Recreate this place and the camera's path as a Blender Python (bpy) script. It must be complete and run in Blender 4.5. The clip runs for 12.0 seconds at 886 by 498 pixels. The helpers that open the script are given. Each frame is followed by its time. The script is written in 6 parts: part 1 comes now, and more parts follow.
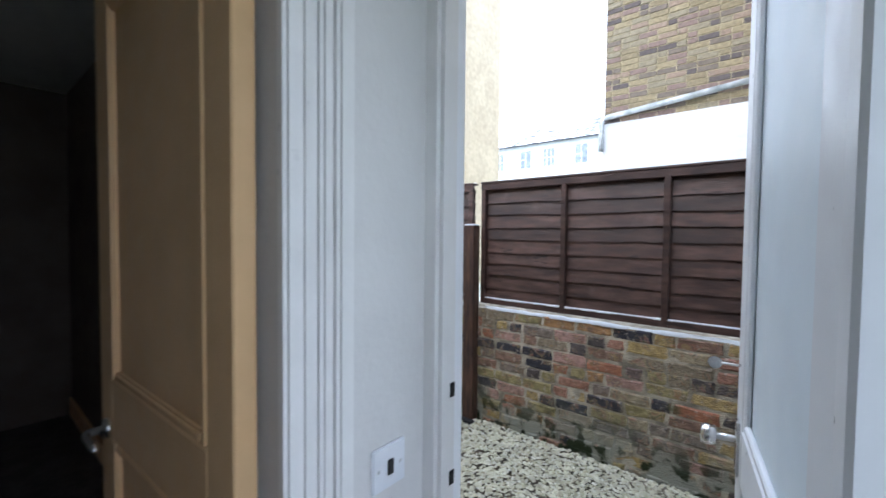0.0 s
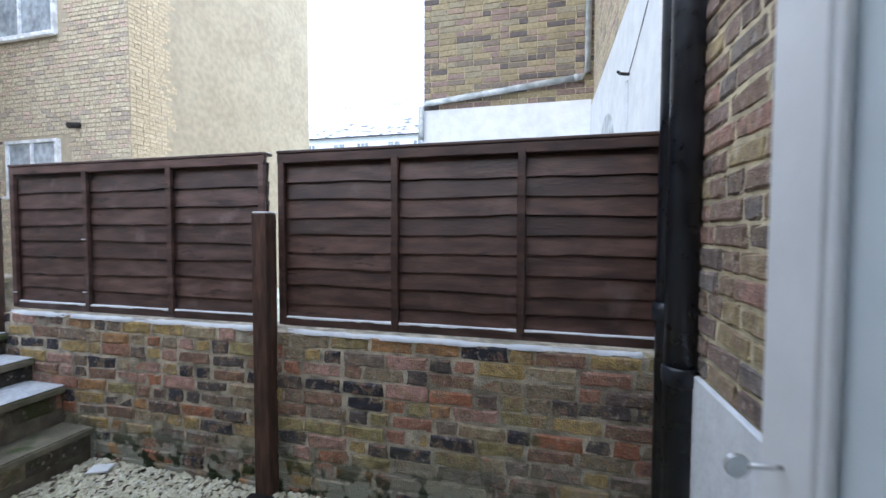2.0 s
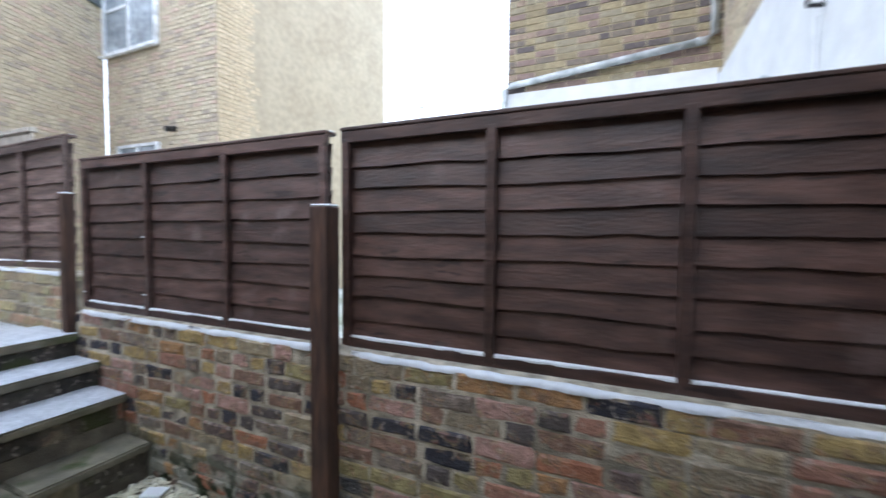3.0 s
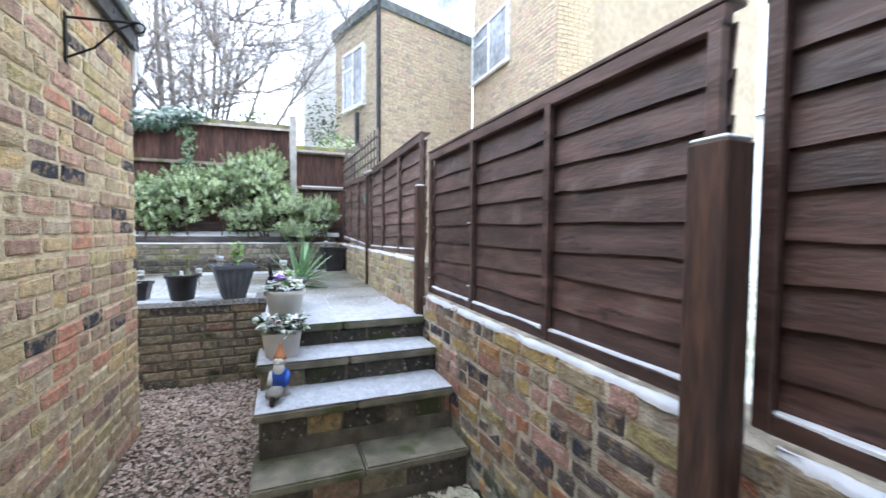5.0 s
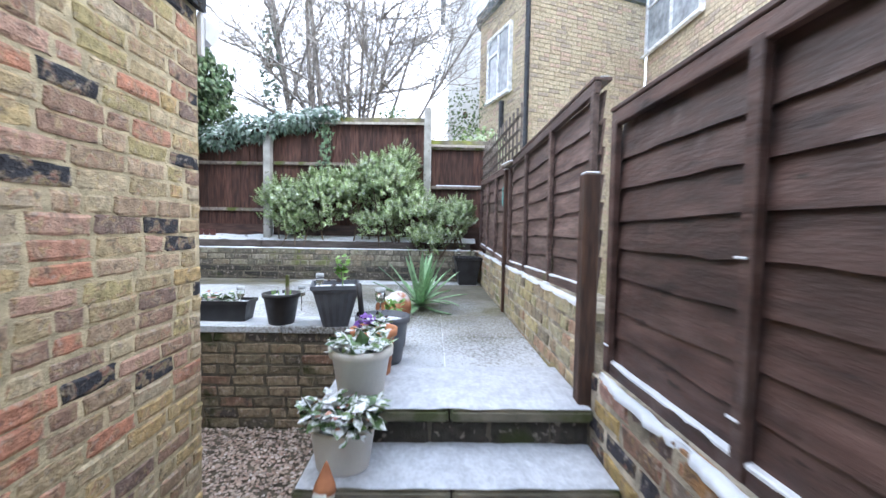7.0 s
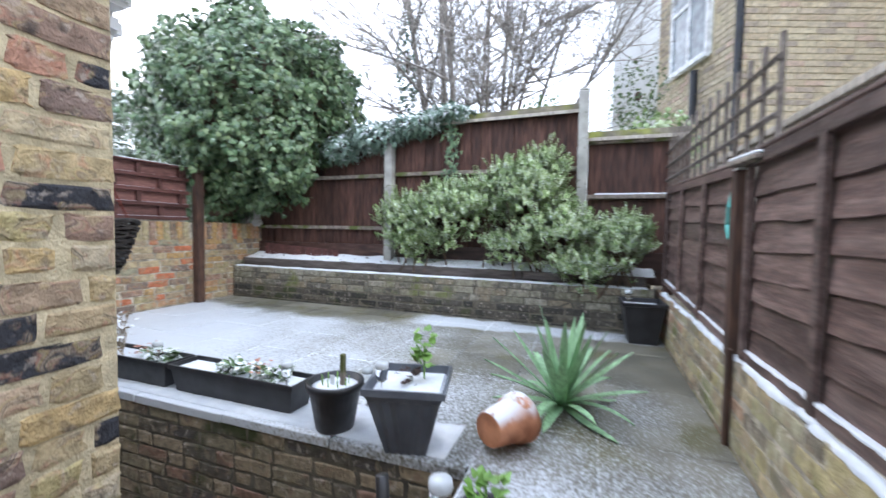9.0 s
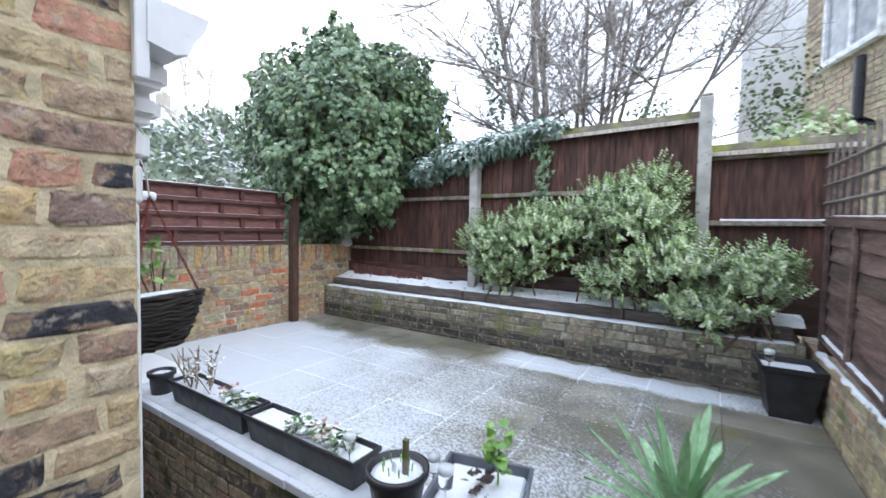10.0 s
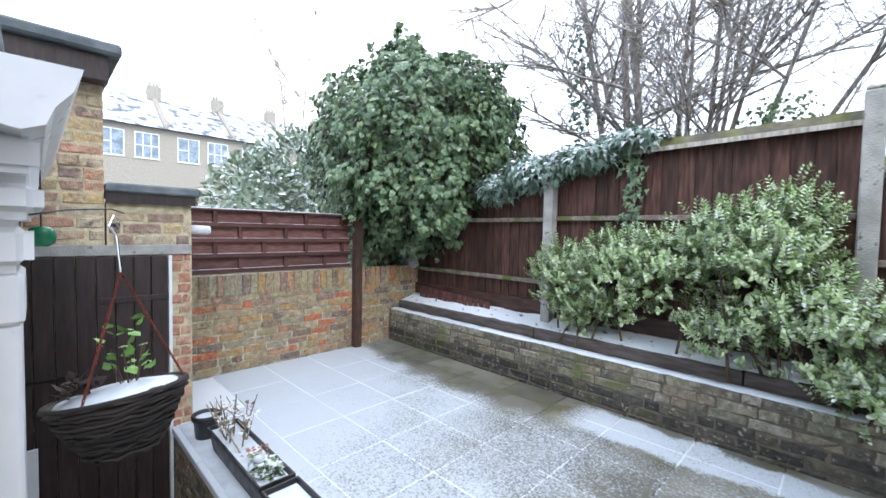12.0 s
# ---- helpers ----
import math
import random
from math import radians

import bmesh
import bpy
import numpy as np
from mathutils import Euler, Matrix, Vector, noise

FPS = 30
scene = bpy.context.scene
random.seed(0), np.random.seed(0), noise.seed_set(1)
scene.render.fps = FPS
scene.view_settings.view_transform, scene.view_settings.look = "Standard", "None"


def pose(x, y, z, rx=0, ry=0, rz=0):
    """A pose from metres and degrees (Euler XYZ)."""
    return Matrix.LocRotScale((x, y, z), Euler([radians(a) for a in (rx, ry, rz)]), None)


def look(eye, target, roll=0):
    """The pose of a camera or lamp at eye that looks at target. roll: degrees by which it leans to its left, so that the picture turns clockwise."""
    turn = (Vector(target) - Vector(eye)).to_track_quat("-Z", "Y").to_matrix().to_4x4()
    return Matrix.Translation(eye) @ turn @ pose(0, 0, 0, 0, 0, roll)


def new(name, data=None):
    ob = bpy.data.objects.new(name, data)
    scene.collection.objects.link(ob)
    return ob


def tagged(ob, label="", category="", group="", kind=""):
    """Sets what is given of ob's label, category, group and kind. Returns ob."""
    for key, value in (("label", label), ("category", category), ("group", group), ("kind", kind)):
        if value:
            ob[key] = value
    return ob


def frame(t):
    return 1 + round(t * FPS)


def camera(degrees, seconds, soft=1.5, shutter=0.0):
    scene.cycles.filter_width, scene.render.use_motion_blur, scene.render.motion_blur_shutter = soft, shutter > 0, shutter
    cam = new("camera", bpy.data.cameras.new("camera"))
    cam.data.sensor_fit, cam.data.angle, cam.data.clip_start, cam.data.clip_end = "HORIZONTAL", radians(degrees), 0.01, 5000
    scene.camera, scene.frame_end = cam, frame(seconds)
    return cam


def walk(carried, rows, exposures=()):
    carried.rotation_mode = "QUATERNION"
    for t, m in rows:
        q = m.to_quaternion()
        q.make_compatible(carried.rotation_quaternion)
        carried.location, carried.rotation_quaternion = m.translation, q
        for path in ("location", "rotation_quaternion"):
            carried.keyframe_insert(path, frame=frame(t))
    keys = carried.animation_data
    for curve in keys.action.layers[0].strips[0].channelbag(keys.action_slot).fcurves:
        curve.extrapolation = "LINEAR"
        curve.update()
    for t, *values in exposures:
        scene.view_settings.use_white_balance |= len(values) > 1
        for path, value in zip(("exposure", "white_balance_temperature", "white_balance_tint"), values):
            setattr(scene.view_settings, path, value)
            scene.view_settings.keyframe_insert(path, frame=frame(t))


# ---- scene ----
cam = camera(94.9, 12.0, shutter=0.45)
METRES, EYE, TILT, LEAN, TURN = 5.6, 1.41, 0.0, 0.0, 39.6
ROWS = [
    (0.0, 0.0, 0.0, 0.0, 0.02, -1.95, -0.58),
    (0.5, -0.0009, 0.027, 0.0004, -8.11, -2.0, -0.56),
    (1.0, -0.0014, 0.0604, -0.0024, -18.33, -2.1, -0.37),
    (1.5, 0.0126, 0.097, -0.0063, -23.19, -2.23, -0.19),
    (2.0, 0.0259, 0.14, -0.0037, -25.58, -2.27, -0.18),
    (2.5, 0.0426, 0.1875, -0.0012, -25.03, -2.51, -0.18),
    (3.0, 0.0423, 0.237, -0.004, -15.63, -2.49, -0.45),
    (3.5, 0.0376, 0.2759, -0.0107, -0.77, -2.53, -0.39),
    (5.3, 0.0144, 0.3889, -0.0202, 33.95, -2.45, -0.55),
    (5.5, 0.0075, 0.4047, -0.0202, 37.47, -2.48, -0.64),
    (6.0, -0.017, 0.4483, -0.0188, 42.19, -2.76, -0.89),
    (6.5, -0.0529, 0.4892, -0.0096, 45.81, -2.77, -0.98),
    (8.3, -0.2157, 0.6408, 0.0089, 57.65, -2.79, -0.93),
    (8.5, -0.2332, 0.6555, 0.0153, 59.72, -2.78, -0.92),
    (9.0, -0.2742, 0.684, 0.0371, 70.63, -2.73, -0.94),
    (9.5, -0.3048, 0.6975, 0.055, 77.74, -2.69, -1.06),
    (10.0, -0.3237, 0.7082, 0.0829, 83.49, -2.61, -1.05),
    (10.5, -0.3428, 0.7211, 0.1013, 88.28, -2.64, -1.0),
    (11.0, -0.3616, 0.7306, 0.1101, 91.59, -2.63, -1.12),
    (11.5, -0.3874, 0.7388, 0.1169, 93.33, -2.81, -1.05),
    (12.0, -0.4051, 0.7446, 0.1276, 95.3, -2.5, -1.16),
]
walk(cam, [(t, pose(0, 0, EYE, TILT, LEAN, TURN) @ pose(METRES * x, METRES * y, METRES * z, 90 + pitch, roll, yaw)) for t, x, y, z, yaw, pitch, roll in ROWS],
     exposures=[(0.0, 1.95, 5750, 9), (1.5, 1.72, 5650, 9), (2.5, 1.55, 5650, 9), (3.5, 1.9, 5750, 10), (5.5, 2.1, 5850, 11), (8.5, 1.75, 5900, 11), (12.0, 1.54, 5900, 10)])

# ---- light: an overcast winter sky ----
world = bpy.data.worlds.new("overcast_sky")
scene.world = world
world.use_nodes = True
wn = world.node_tree
sky = wn.nodes.new("ShaderNodeTexSky")
sky.sky_type, sky.sun_disc = "NISHITA", False
sky.sun_elevation, sky.sun_rotation = radians(38), radians(200)
sky.air_density, sky.dust_density, sky.ozone_density = 1.0, 6.0, 0.6
veil = wn.nodes.new("ShaderNodeMix")
veil.data_type = "RGBA"
veil.inputs[0].default_value = 0.82
wn.links.new(sky.outputs[0], veil.inputs[6])
veil.inputs[7].default_value = (9.0, 9.65, 10.9, 1)
wn.links.new(veil.outputs[2], wn.nodes["Background"].inputs[0])
wn.nodes["Background"].inputs[1].default_value = 0.105
sun = new("sun", bpy.data.lights.new("sun", "SUN"))
sun.data.energy, sun.data.angle, sun.data.color = 0.6, radians(30), (1.0, 0.97, 0.93)
sun.matrix_world = look((0, 0, 20), (-5.4, -14.7, 20 - 12.2))


# ---- materials ----
def M(name, cols, by="noise", scale=4.0, rough=0.8, bump=0.25, bscale=70.0, vary=0.3, vscale=9.0, stain=None, snow=None,
      metal=0.0, stretch=(1, 1, 1), const=False, spec=0.5, moss=None, blot=False, damp=False, each=0.0):
    """cols: colours along a ramp driven by noise, the object's or the island's random value. stain, moss: (colour, scale, from, to)
    in noise; snow: (from, to) in noise, on faces that look up."""
    m = bpy.data.materials.new(name)
    m.use_nodes = True
    t = m.node_tree
    n, link = t.nodes, t.links.new
    b = n["Principled BSDF"]
    geo = n.new("ShaderNodeNewGeometry")
    mp = n.new("ShaderNodeMapping")
    mp.inputs["Scale"].default_value = stretch
    link(geo.outputs["Position"], mp.inputs[0])

    def nz(s, detail=4, raw=False):
        k = n.new("ShaderNodeTexNoise")
        k.inputs["Scale"].default_value, k.inputs["Detail"].default_value = s, detail
        link(geo.outputs["Position"] if raw else mp.outputs[0], k.inputs["Vector"])
        return k.outputs["Fac"]

    def rng(src, a, c, lo=0.0, hi=1.0):
        k = n.new("ShaderNodeMapRange")
        k.interpolation_type = "SMOOTHSTEP"
        for i, v in enumerate((a, c, lo, hi)):
            k.inputs[i + 1].default_value = v
        link(src, k.inputs[0])
        return k.outputs[0]

    def mix(fac, a, c, mode="MIX"):
        k = n.new("ShaderNodeMix")
        k.data_type, k.blend_type = "RGBA", mode
        link(fac, k.inputs[0])
        for i, v in ((6, a), (7, c)):
            if isinstance(v, tuple):
                k.inputs[i].default_value = (*v, 1)
            else:
                link(v, k.inputs[i])
        return k.outputs[2]

    def mul(a, c):
        k = n.new("ShaderNodeMath")
        k.operation = "MULTIPLY"
        link(a, k.inputs[0]), link(c, k.inputs[1])
        return k.outputs[0]

    ramp = n.new("ShaderNodeValToRGB")
    e = ramp.color_ramp
    e.interpolation = "CONSTANT" if const else "LINEAR"
    while len(e.elements) < len(cols):
        e.elements.new(0.5)
    for i, c in enumerate(cols):
        e.elements[i].position = i / len(cols) if const else (i / max(1, len(cols) - 1))
        e.elements[i].color = (*c, 1)
    if by == "object":
        src = n.new("ShaderNodeObjectInfo").outputs["Random"]
    elif by == "island":
        src = geo.outputs["Random Per Island"]
    else:
        src = rng(nz(scale), 0.3, 0.7)
    link(src, ramp.inputs[0])
    col = ramp.outputs[0]
    hs = n.new("ShaderNodeHueSaturation")
    link(rng(nz(vscale, 6), 0.25, 0.75, 1 - vary, 1 + vary), hs.inputs["Value"])
    link(col, hs.inputs["Color"])
    col = hs.outputs[0]
    if each:
        hv = n.new("ShaderNodeHueSaturation")
        link(rng(n.new("ShaderNodeObjectInfo").outputs["Random"], -0.2, 1.2, 1 - each, 1 + each), hv.inputs["Value"])
        link(col, hv.inputs["Color"])
        col = hv.outputs[0]
    if blot:
        ramp2 = n.new("ShaderNodeValToRGB")
        e2 = ramp2.color_ramp
        while len(e2.elements) < len(cols):
            e2.elements.new(0.5)
        for i, c in enumerate(cols):
            e2.elements[i].position = i / (len(cols) - 1)
            e2.elements[i].color = (*c, 1)
        link(rng(nz(9, 2), 0.3, 0.7), ramp2.inputs[0])
        col = mix(rng(nz(17, 5), 0.49, 0.57, 0.0, 0.55), col, ramp2.outputs[0])
        col = mix(rng(nz(33, 6), 0.58, 0.68, 0.0, 0.45), col, (0.56, 0.49, 0.42))
        col = mix(rng(nz(24, 6), 0.63, 0.70, 0.0, 0.5), col, (0.09, 0.078, 0.072))
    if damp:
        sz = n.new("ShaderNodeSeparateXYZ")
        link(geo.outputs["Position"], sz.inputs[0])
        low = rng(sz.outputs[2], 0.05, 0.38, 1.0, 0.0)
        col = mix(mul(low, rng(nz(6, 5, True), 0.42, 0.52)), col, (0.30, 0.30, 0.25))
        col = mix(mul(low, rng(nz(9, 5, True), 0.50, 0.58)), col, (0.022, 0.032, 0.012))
    if stain:
        col = mix(rng(nz(stain[1], 5), stain[2], stain[3]), col, stain[0])
    if moss:
        col = mix(rng(nz(moss[1], 5, True), moss[2], moss[3]), col, moss[0])
    rsock = rng(nz(vscale * 2), 0.2, 0.8, max(0.02, rough - 0.12), min(1, rough + 0.12))
    if snow:
        sep = n.new("ShaderNodeSeparateXYZ")
        link(geo.outputs["Normal"], sep.inputs[0])
        f = mul(rng(sep.outputs[2], 0.25, 0.8), rng(nz(snow[2] if len(snow) > 2 else 14, 5, True), snow[0], snow[1]))
        col = mix(f, col, (0.82, 0.85, 0.88))
    link(col, b.inputs["Base Color"])
    link(rsock, b.inputs["Roughness"])
    b.inputs["Metallic"].default_value = metal
    b.inputs["Specular IOR Level"].default_value = spec
    if bump:
        bp = n.new("ShaderNodeBump")
        bp.inputs["Strength"].default_value, bp.inputs["Distance"].default_value = bump, 0.01
        link(nz(bscale, 6), bp.inputs["Height"])
        link(bp.outputs[0], b.inputs["Normal"])
    return m


STOCK = [(0.56, 0.44, 0.24), (0.50, 0.41, 0.29), (0.36, 0.24, 0.18), (0.54, 0.27, 0.18), (0.52, 0.40, 0.28), (0.47, 0.40, 0.21), (0.55, 0.41, 0.21),
         (0.26, 0.19, 0.16), (0.50, 0.43, 0.31), (0.40, 0.30, 0.21), (0.050, 0.052, 0.062), (0.57, 0.48, 0.32), (0.52, 0.34, 0.26), (0.48, 0.39, 0.24), (0.50, 0.28, 0.20), (0.33, 0.23, 0.18), (0.48, 0.38, 0.24), (0.54, 0.43, 0.25), (0.44, 0.36, 0.22)]
RETURN = [(0.30, 0.22, 0.15), (0.24, 0.17, 0.13), (0.38, 0.30, 0.17), (0.18, 0.14, 0.12), (0.34, 0.26, 0.17), (0.27, 0.20, 0.17), (0.36, 0.22, 0.17), (0.22, 0.19, 0.17)]
OLD = [(0.38, 0.28, 0.12), (0.24, 0.15, 0.11), (0.36, 0.16, 0.095), (0.40, 0.25, 0.21), (0.30, 0.255, 0.125), (0.040, 0.040, 0.052), (0.21, 0.17, 0.14),
       (0.38, 0.22, 0.105), (0.14, 0.105, 0.095), (0.36, 0.30, 0.20), (0.050, 0.048, 0.058), (0.42, 0.31, 0.14), (0.26, 0.215, 0.15), (0.34, 0.18, 0.13), (0.10, 0.085, 0.08)]
WARM = [(0.40, 0.26, 0.11), (0.34, 0.29, 0.16), (0.46, 0.16, 0.08), (0.24, 0.17, 0.11), (0.37, 0.31, 0.18), (0.19, 0.145, 0.12), (0.42, 0.25, 0.14), (0.40, 0.32, 0.19), (0.29, 0.19, 0.14), (0.33, 0.26, 0.17), (0.30, 0.28, 0.19)]
PINK = [(0.50, 0.25, 0.17), (0.46, 0.31, 0.20), (0.54, 0.34, 0.24), (0.44, 0.22, 0.15)]
GRIM = [(0.25, 0.215, 0.145), (0.19, 0.16, 0.115), (0.31, 0.25, 0.165), (0.13, 0.115, 0.09), (0.26, 0.225, 0.15), (0.33, 0.27, 0.185), (0.27, 0.175, 0.125), (0.10, 0.09, 0.08)]
YELLOW = [(0.55, 0.47, 0.34), (0.58, 0.50, 0.37), (0.52, 0.43, 0.31), (0.57, 0.49, 0.35), (0.54, 0.46, 0.35), (0.56, 0.43, 0.34), (0.43, 0.36, 0.29), (0.57, 0.50, 0.36)]
DULL = [(0.29, 0.24, 0.15), (0.35, 0.29, 0.18), (0.20, 0.165, 0.135), (0.33, 0.25, 0.19), (0.13, 0.11, 0.105), (0.31, 0.27, 0.19), (0.26, 0.19, 0.165)]
PALE = ((0.55, 0.50, 0.42), 22, 0.60, 0.72)
SOOT = ((0.10, 0.085, 0.075), 11, 0.62, 0.78)
MOSS = ((0.09, 0.10, 0.045), 3.1, 0.66, 0.82)


def bricks(name, cols, moss=None, stain=SOOT, bump=0.9, blot=True, damp=False):
    kw = dict(vary=0.30, vscale=28, bump=bump, bscale=120, rough=0.88, stain=stain, moss=moss, const=True, spec=0.3, blot=blot, damp=damp)
    return M(name + "_brick", cols, "object", **kw), M(name + "_brickwork", cols, "island", **kw)


B_HOUSE = bricks("stock", STOCK)
B_RETURN = bricks("return", RETURN)
B_PINK = bricks("pink", PINK, blot=False)
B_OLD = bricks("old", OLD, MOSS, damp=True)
B_MOSSY = bricks("mossy", [(0.40, 0.34, 0.18), (0.34, 0.31, 0.18), (0.44, 0.36, 0.22), (0.30, 0.24, 0.16), (0.36, 0.33, 0.22), (0.38, 0.25, 0.17), (0.22, 0.19, 0.14)], ((0.13, 0.16, 0.05), 3.1, 0.54, 0.74))
B_WARM = bricks("warm_old", WARM, MOSS)
B_BED = bricks("bed", [(0.21, 0.20, 0.145), (0.27, 0.25, 0.185), (0.15, 0.14, 0.11), (0.24, 0.20, 0.14), (0.31, 0.29, 0.23), (0.12, 0.11, 0.09)], ((0.16, 0.17, 0.07), 4, 0.56, 0.7))
B_BLACKISH = bricks("blackish", [(0.060, 0.056, 0.048), (0.095, 0.086, 0.07), (0.045, 0.043, 0.038), (0.12, 0.105, 0.08)], ((0.06, 0.07, 0.03), 4, 0.55, 0.7))
B_GRIM = bricks("grimy", GRIM, ((0.06, 0.07, 0.03), 4, 0.55, 0.7))
B_YEL = bricks("yellow", YELLOW, stain=None, bump=0.3, blot=False)
B_DULL = bricks("dull", DULL, bump=0.4, blot=False)
MORTAR = M("lime_mortar", [(0.50, 0.43, 0.28), (0.60, 0.52, 0.35)], rough=0.95, bump=0.7, bscale=140, vscale=20)
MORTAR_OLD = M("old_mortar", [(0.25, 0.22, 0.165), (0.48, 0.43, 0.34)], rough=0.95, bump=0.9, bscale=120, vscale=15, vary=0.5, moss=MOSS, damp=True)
MORTAR_GRIM = M("grimy_mortar", [(0.10, 0.09, 0.07), (0.17, 0.15, 0.11)], rough=0.95, bump=0.7, bscale=120, vscale=15)
CREAM = M("cream_brick_wall", [(0.42, 0.35, 0.25), (0.47, 0.40, 0.29)], scale=1.5, rough=0.9, bump=0.5, bscale=60, vary=0.12)
PAINTW = M("white_masonry_paint", [(0.74, 0.765, 0.79), (0.80, 0.815, 0.83)], scale=2, rough=0.7, bump=0.5, bscale=25, vary=0.06)
GLOSSW = M("white_gloss_paint", [(0.82, 0.83, 0.845), (0.86, 0.87, 0.88)], scale=3, rough=0.38, bump=0.06, bscale=30, vary=0.04)
# indoor copy of the white gloss, with the warm lighting put into its colour
GLOSSI = M("warm_tinted_white_gloss", [(0.76, 0.745, 0.72), (0.80, 0.785, 0.76)], scale=3, rough=0.38, bump=0.06, bscale=30, vary=0.04)
WALLW = M("white_emulsion", [(0.66, 0.645, 0.62), (0.70, 0.685, 0.66)], scale=3, rough=0.6, bump=0.08, bscale=60, vary=0.03)
# cream pushed towards orange: warm indoor light is put into the paint colour
CREAMP = M("warm_tinted_cream_paint", [(0.66, 0.43, 0.22), (0.72, 0.48, 0.26)], scale=3, rough=0.45, bump=0.06, bscale=30, vary=0.05)
# wall paint darkened: the unlit room's gloom is put into the colour
ROOM = M("darkened_room_paint", [(0.10, 0.075, 0.06), (0.13, 0.10, 0.08)], rough=0.8, bump=0.05, vary=0.05)
CARPET = M("dark_carpet", [(0.06, 0.05, 0.045), (0.09, 0.075, 0.065)], scale=40, rough=1.0, bump=0.6, bscale=300)
FENCE = M("brown_fence_stain", [(0.032, 0.015, 0.012), (0.056, 0.028, 0.021), (0.076, 0.041, 0.033)], scale=2.2, rough=0.52, bump=0.22, bscale=14, vary=0.34, each=0.35,
          vscale=5, stretch=(1.6, 1.6, 7), stain=((0.022, 0.011, 0.009), 3.0, 0.62, 0.70), moss=((0.105, 0.07, 0.062), 5, 0.60, 0.78))
# the brown stain made lighter: this panel's brighter lighting sits in the colour
FENCE_MID = M("lightened_fence_stain", [(0.044, 0.023, 0.019), (0.072, 0.040, 0.033), (0.096, 0.058, 0.049)], scale=2.2, rough=0.55, bump=0.25, bscale=14, vary=0.36, each=0.32,
              vscale=5, stretch=(1.6, 1.6, 7), stain=((0.026, 0.014, 0.012), 3.0, 0.62, 0.70), moss=((0.15, 0.11, 0.10), 5, 0.58, 0.76))
FENCE_OLD = M("faded_fence_stain", [(0.064, 0.039, 0.033), (0.110, 0.070, 0.059), (0.150, 0.104, 0.090)], scale=2.2, rough=0.6, bump=0.3, bscale=14, vary=0.35,
              stretch=(1.2, 9, 9), each=0.35, moss=((0.10, 0.11, 0.035), 1.7, 0.60, 0.72))
FENCE_V = M("brown_board_stain", [(0.045, 0.020, 0.014), (0.075, 0.034, 0.024), (0.095, 0.046, 0.034)], scale=3, rough=0.8, bump=0.5, bscale=16, vary=0.35, each=0.3,
            vscale=6, stretch=(8, 8, 1.0))
POSTW = M("brown_post_stain", [(0.040, 0.022, 0.016), (0.085, 0.042, 0.026)], scale=4, rough=0.75, bump=0.5, bscale=14, vary=0.35, stretch=(8, 8, 1.2))
WEATHERED = M("weathered_timber", [(0.16, 0.13, 0.11), (0.27, 0.23, 0.19)], scale=4, rough=0.9, bump=0.5, bscale=14, stretch=(6, 6, 6), moss=((0.10, 0.12, 0.03), 5, 0.5, 0.66))
TRELLIS = M("grey_trellis_timber", [(0.11, 0.092, 0.08), (0.20, 0.172, 0.15)], scale=4, rough=0.9, bump=0.5, bscale=14, stretch=(6, 6, 6))
PALEWOOD = M("pale_weathered_wood", [(0.34, 0.30, 0.25), (0.46, 0.42, 0.36)], scale=4, rough=0.9, bump=0.4, bscale=14, stretch=(6, 6, 1))
REDFENCE = M("red_brown_fence_stain", [(0.075, 0.028, 0.024), (0.12, 0.048, 0.040)], scale=3, rough=0.6, bump=0.3, bscale=16, vary=0.3, each=0.25, stretch=(1.5, 8, 8))
REDSLAT = M("faded_red_slat_stain", [(0.14, 0.062, 0.052), (0.20, 0.095, 0.08)], scale=3, rough=0.65, bump=0.3, bscale=16, vary=0.3, each=0.25, stretch=(1.5, 8, 8))
DARKDOOR = M("dark_brown_door_paint", [(0.026, 0.017, 0.015), (0.044, 0.029, 0.026)], scale=3, rough=0.55, bump=0.2, bscale=20, stretch=(8, 8, 1))
CONCRETE = M("concrete", [(0.30, 0.30, 0.27), (0.42, 0.41, 0.38)], scale=5, rough=0.9, bump=0.6, bscale=90, vary=0.2, stain=((0.16, 0.16, 0.12), 18, 0.6, 0.7))
SLEEPER = M("grey_sleeper", [(0.075, 0.062, 0.055), (0.12, 0.10, 0.09)], scale=4, rough=0.85, bump=0.4, bscale=15, stretch=(6, 1, 6))
LEAD = M("grey_roof_felt", [(0.10, 0.12, 0.13), (0.19, 0.21, 0.22)], scale=8, rough=0.8, bump=0.4, bscale=60, moss=((0.13, 0.15, 0.08), 9, 0.55, 0.7))
THINSNOW = M("thin_wet_snow", [(0.47, 0.50, 0.54), (0.60, 0.63, 0.67)], scale=22, rough=0.55, bump=0.6, bscale=60, vary=0.12, vscale=60)
SNOW = M("fresh_snow", [(0.62, 0.66, 0.71), (0.74, 0.77, 0.80)], scale=8, rough=0.6, bump=0.5, bscale=45, vary=0.05, vscale=30)
BLACKP = M("black_plastic", [(0.014, 0.014, 0.016), (0.030, 0.030, 0.034)], scale=8, rough=0.45, bump=0.08, bscale=40, vary=0.2)
GREYP = M("slate_grey_plastic", [(0.080, 0.090, 0.110), (0.125, 0.138, 0.162)], scale=6, rough=0.5, bump=0.1, bscale=50, vary=0.15)
PIPEB = M("black_pipe_paint", [(0.007, 0.009, 0.014), (0.012, 0.015, 0.022)], scale=9, rough=0.34, bump=0)
PIPEG = M("grey_pipe_paint", [(0.42, 0.46, 0.48), (0.52, 0.55, 0.57)], scale=9, rough=0.5, bump=0.1)
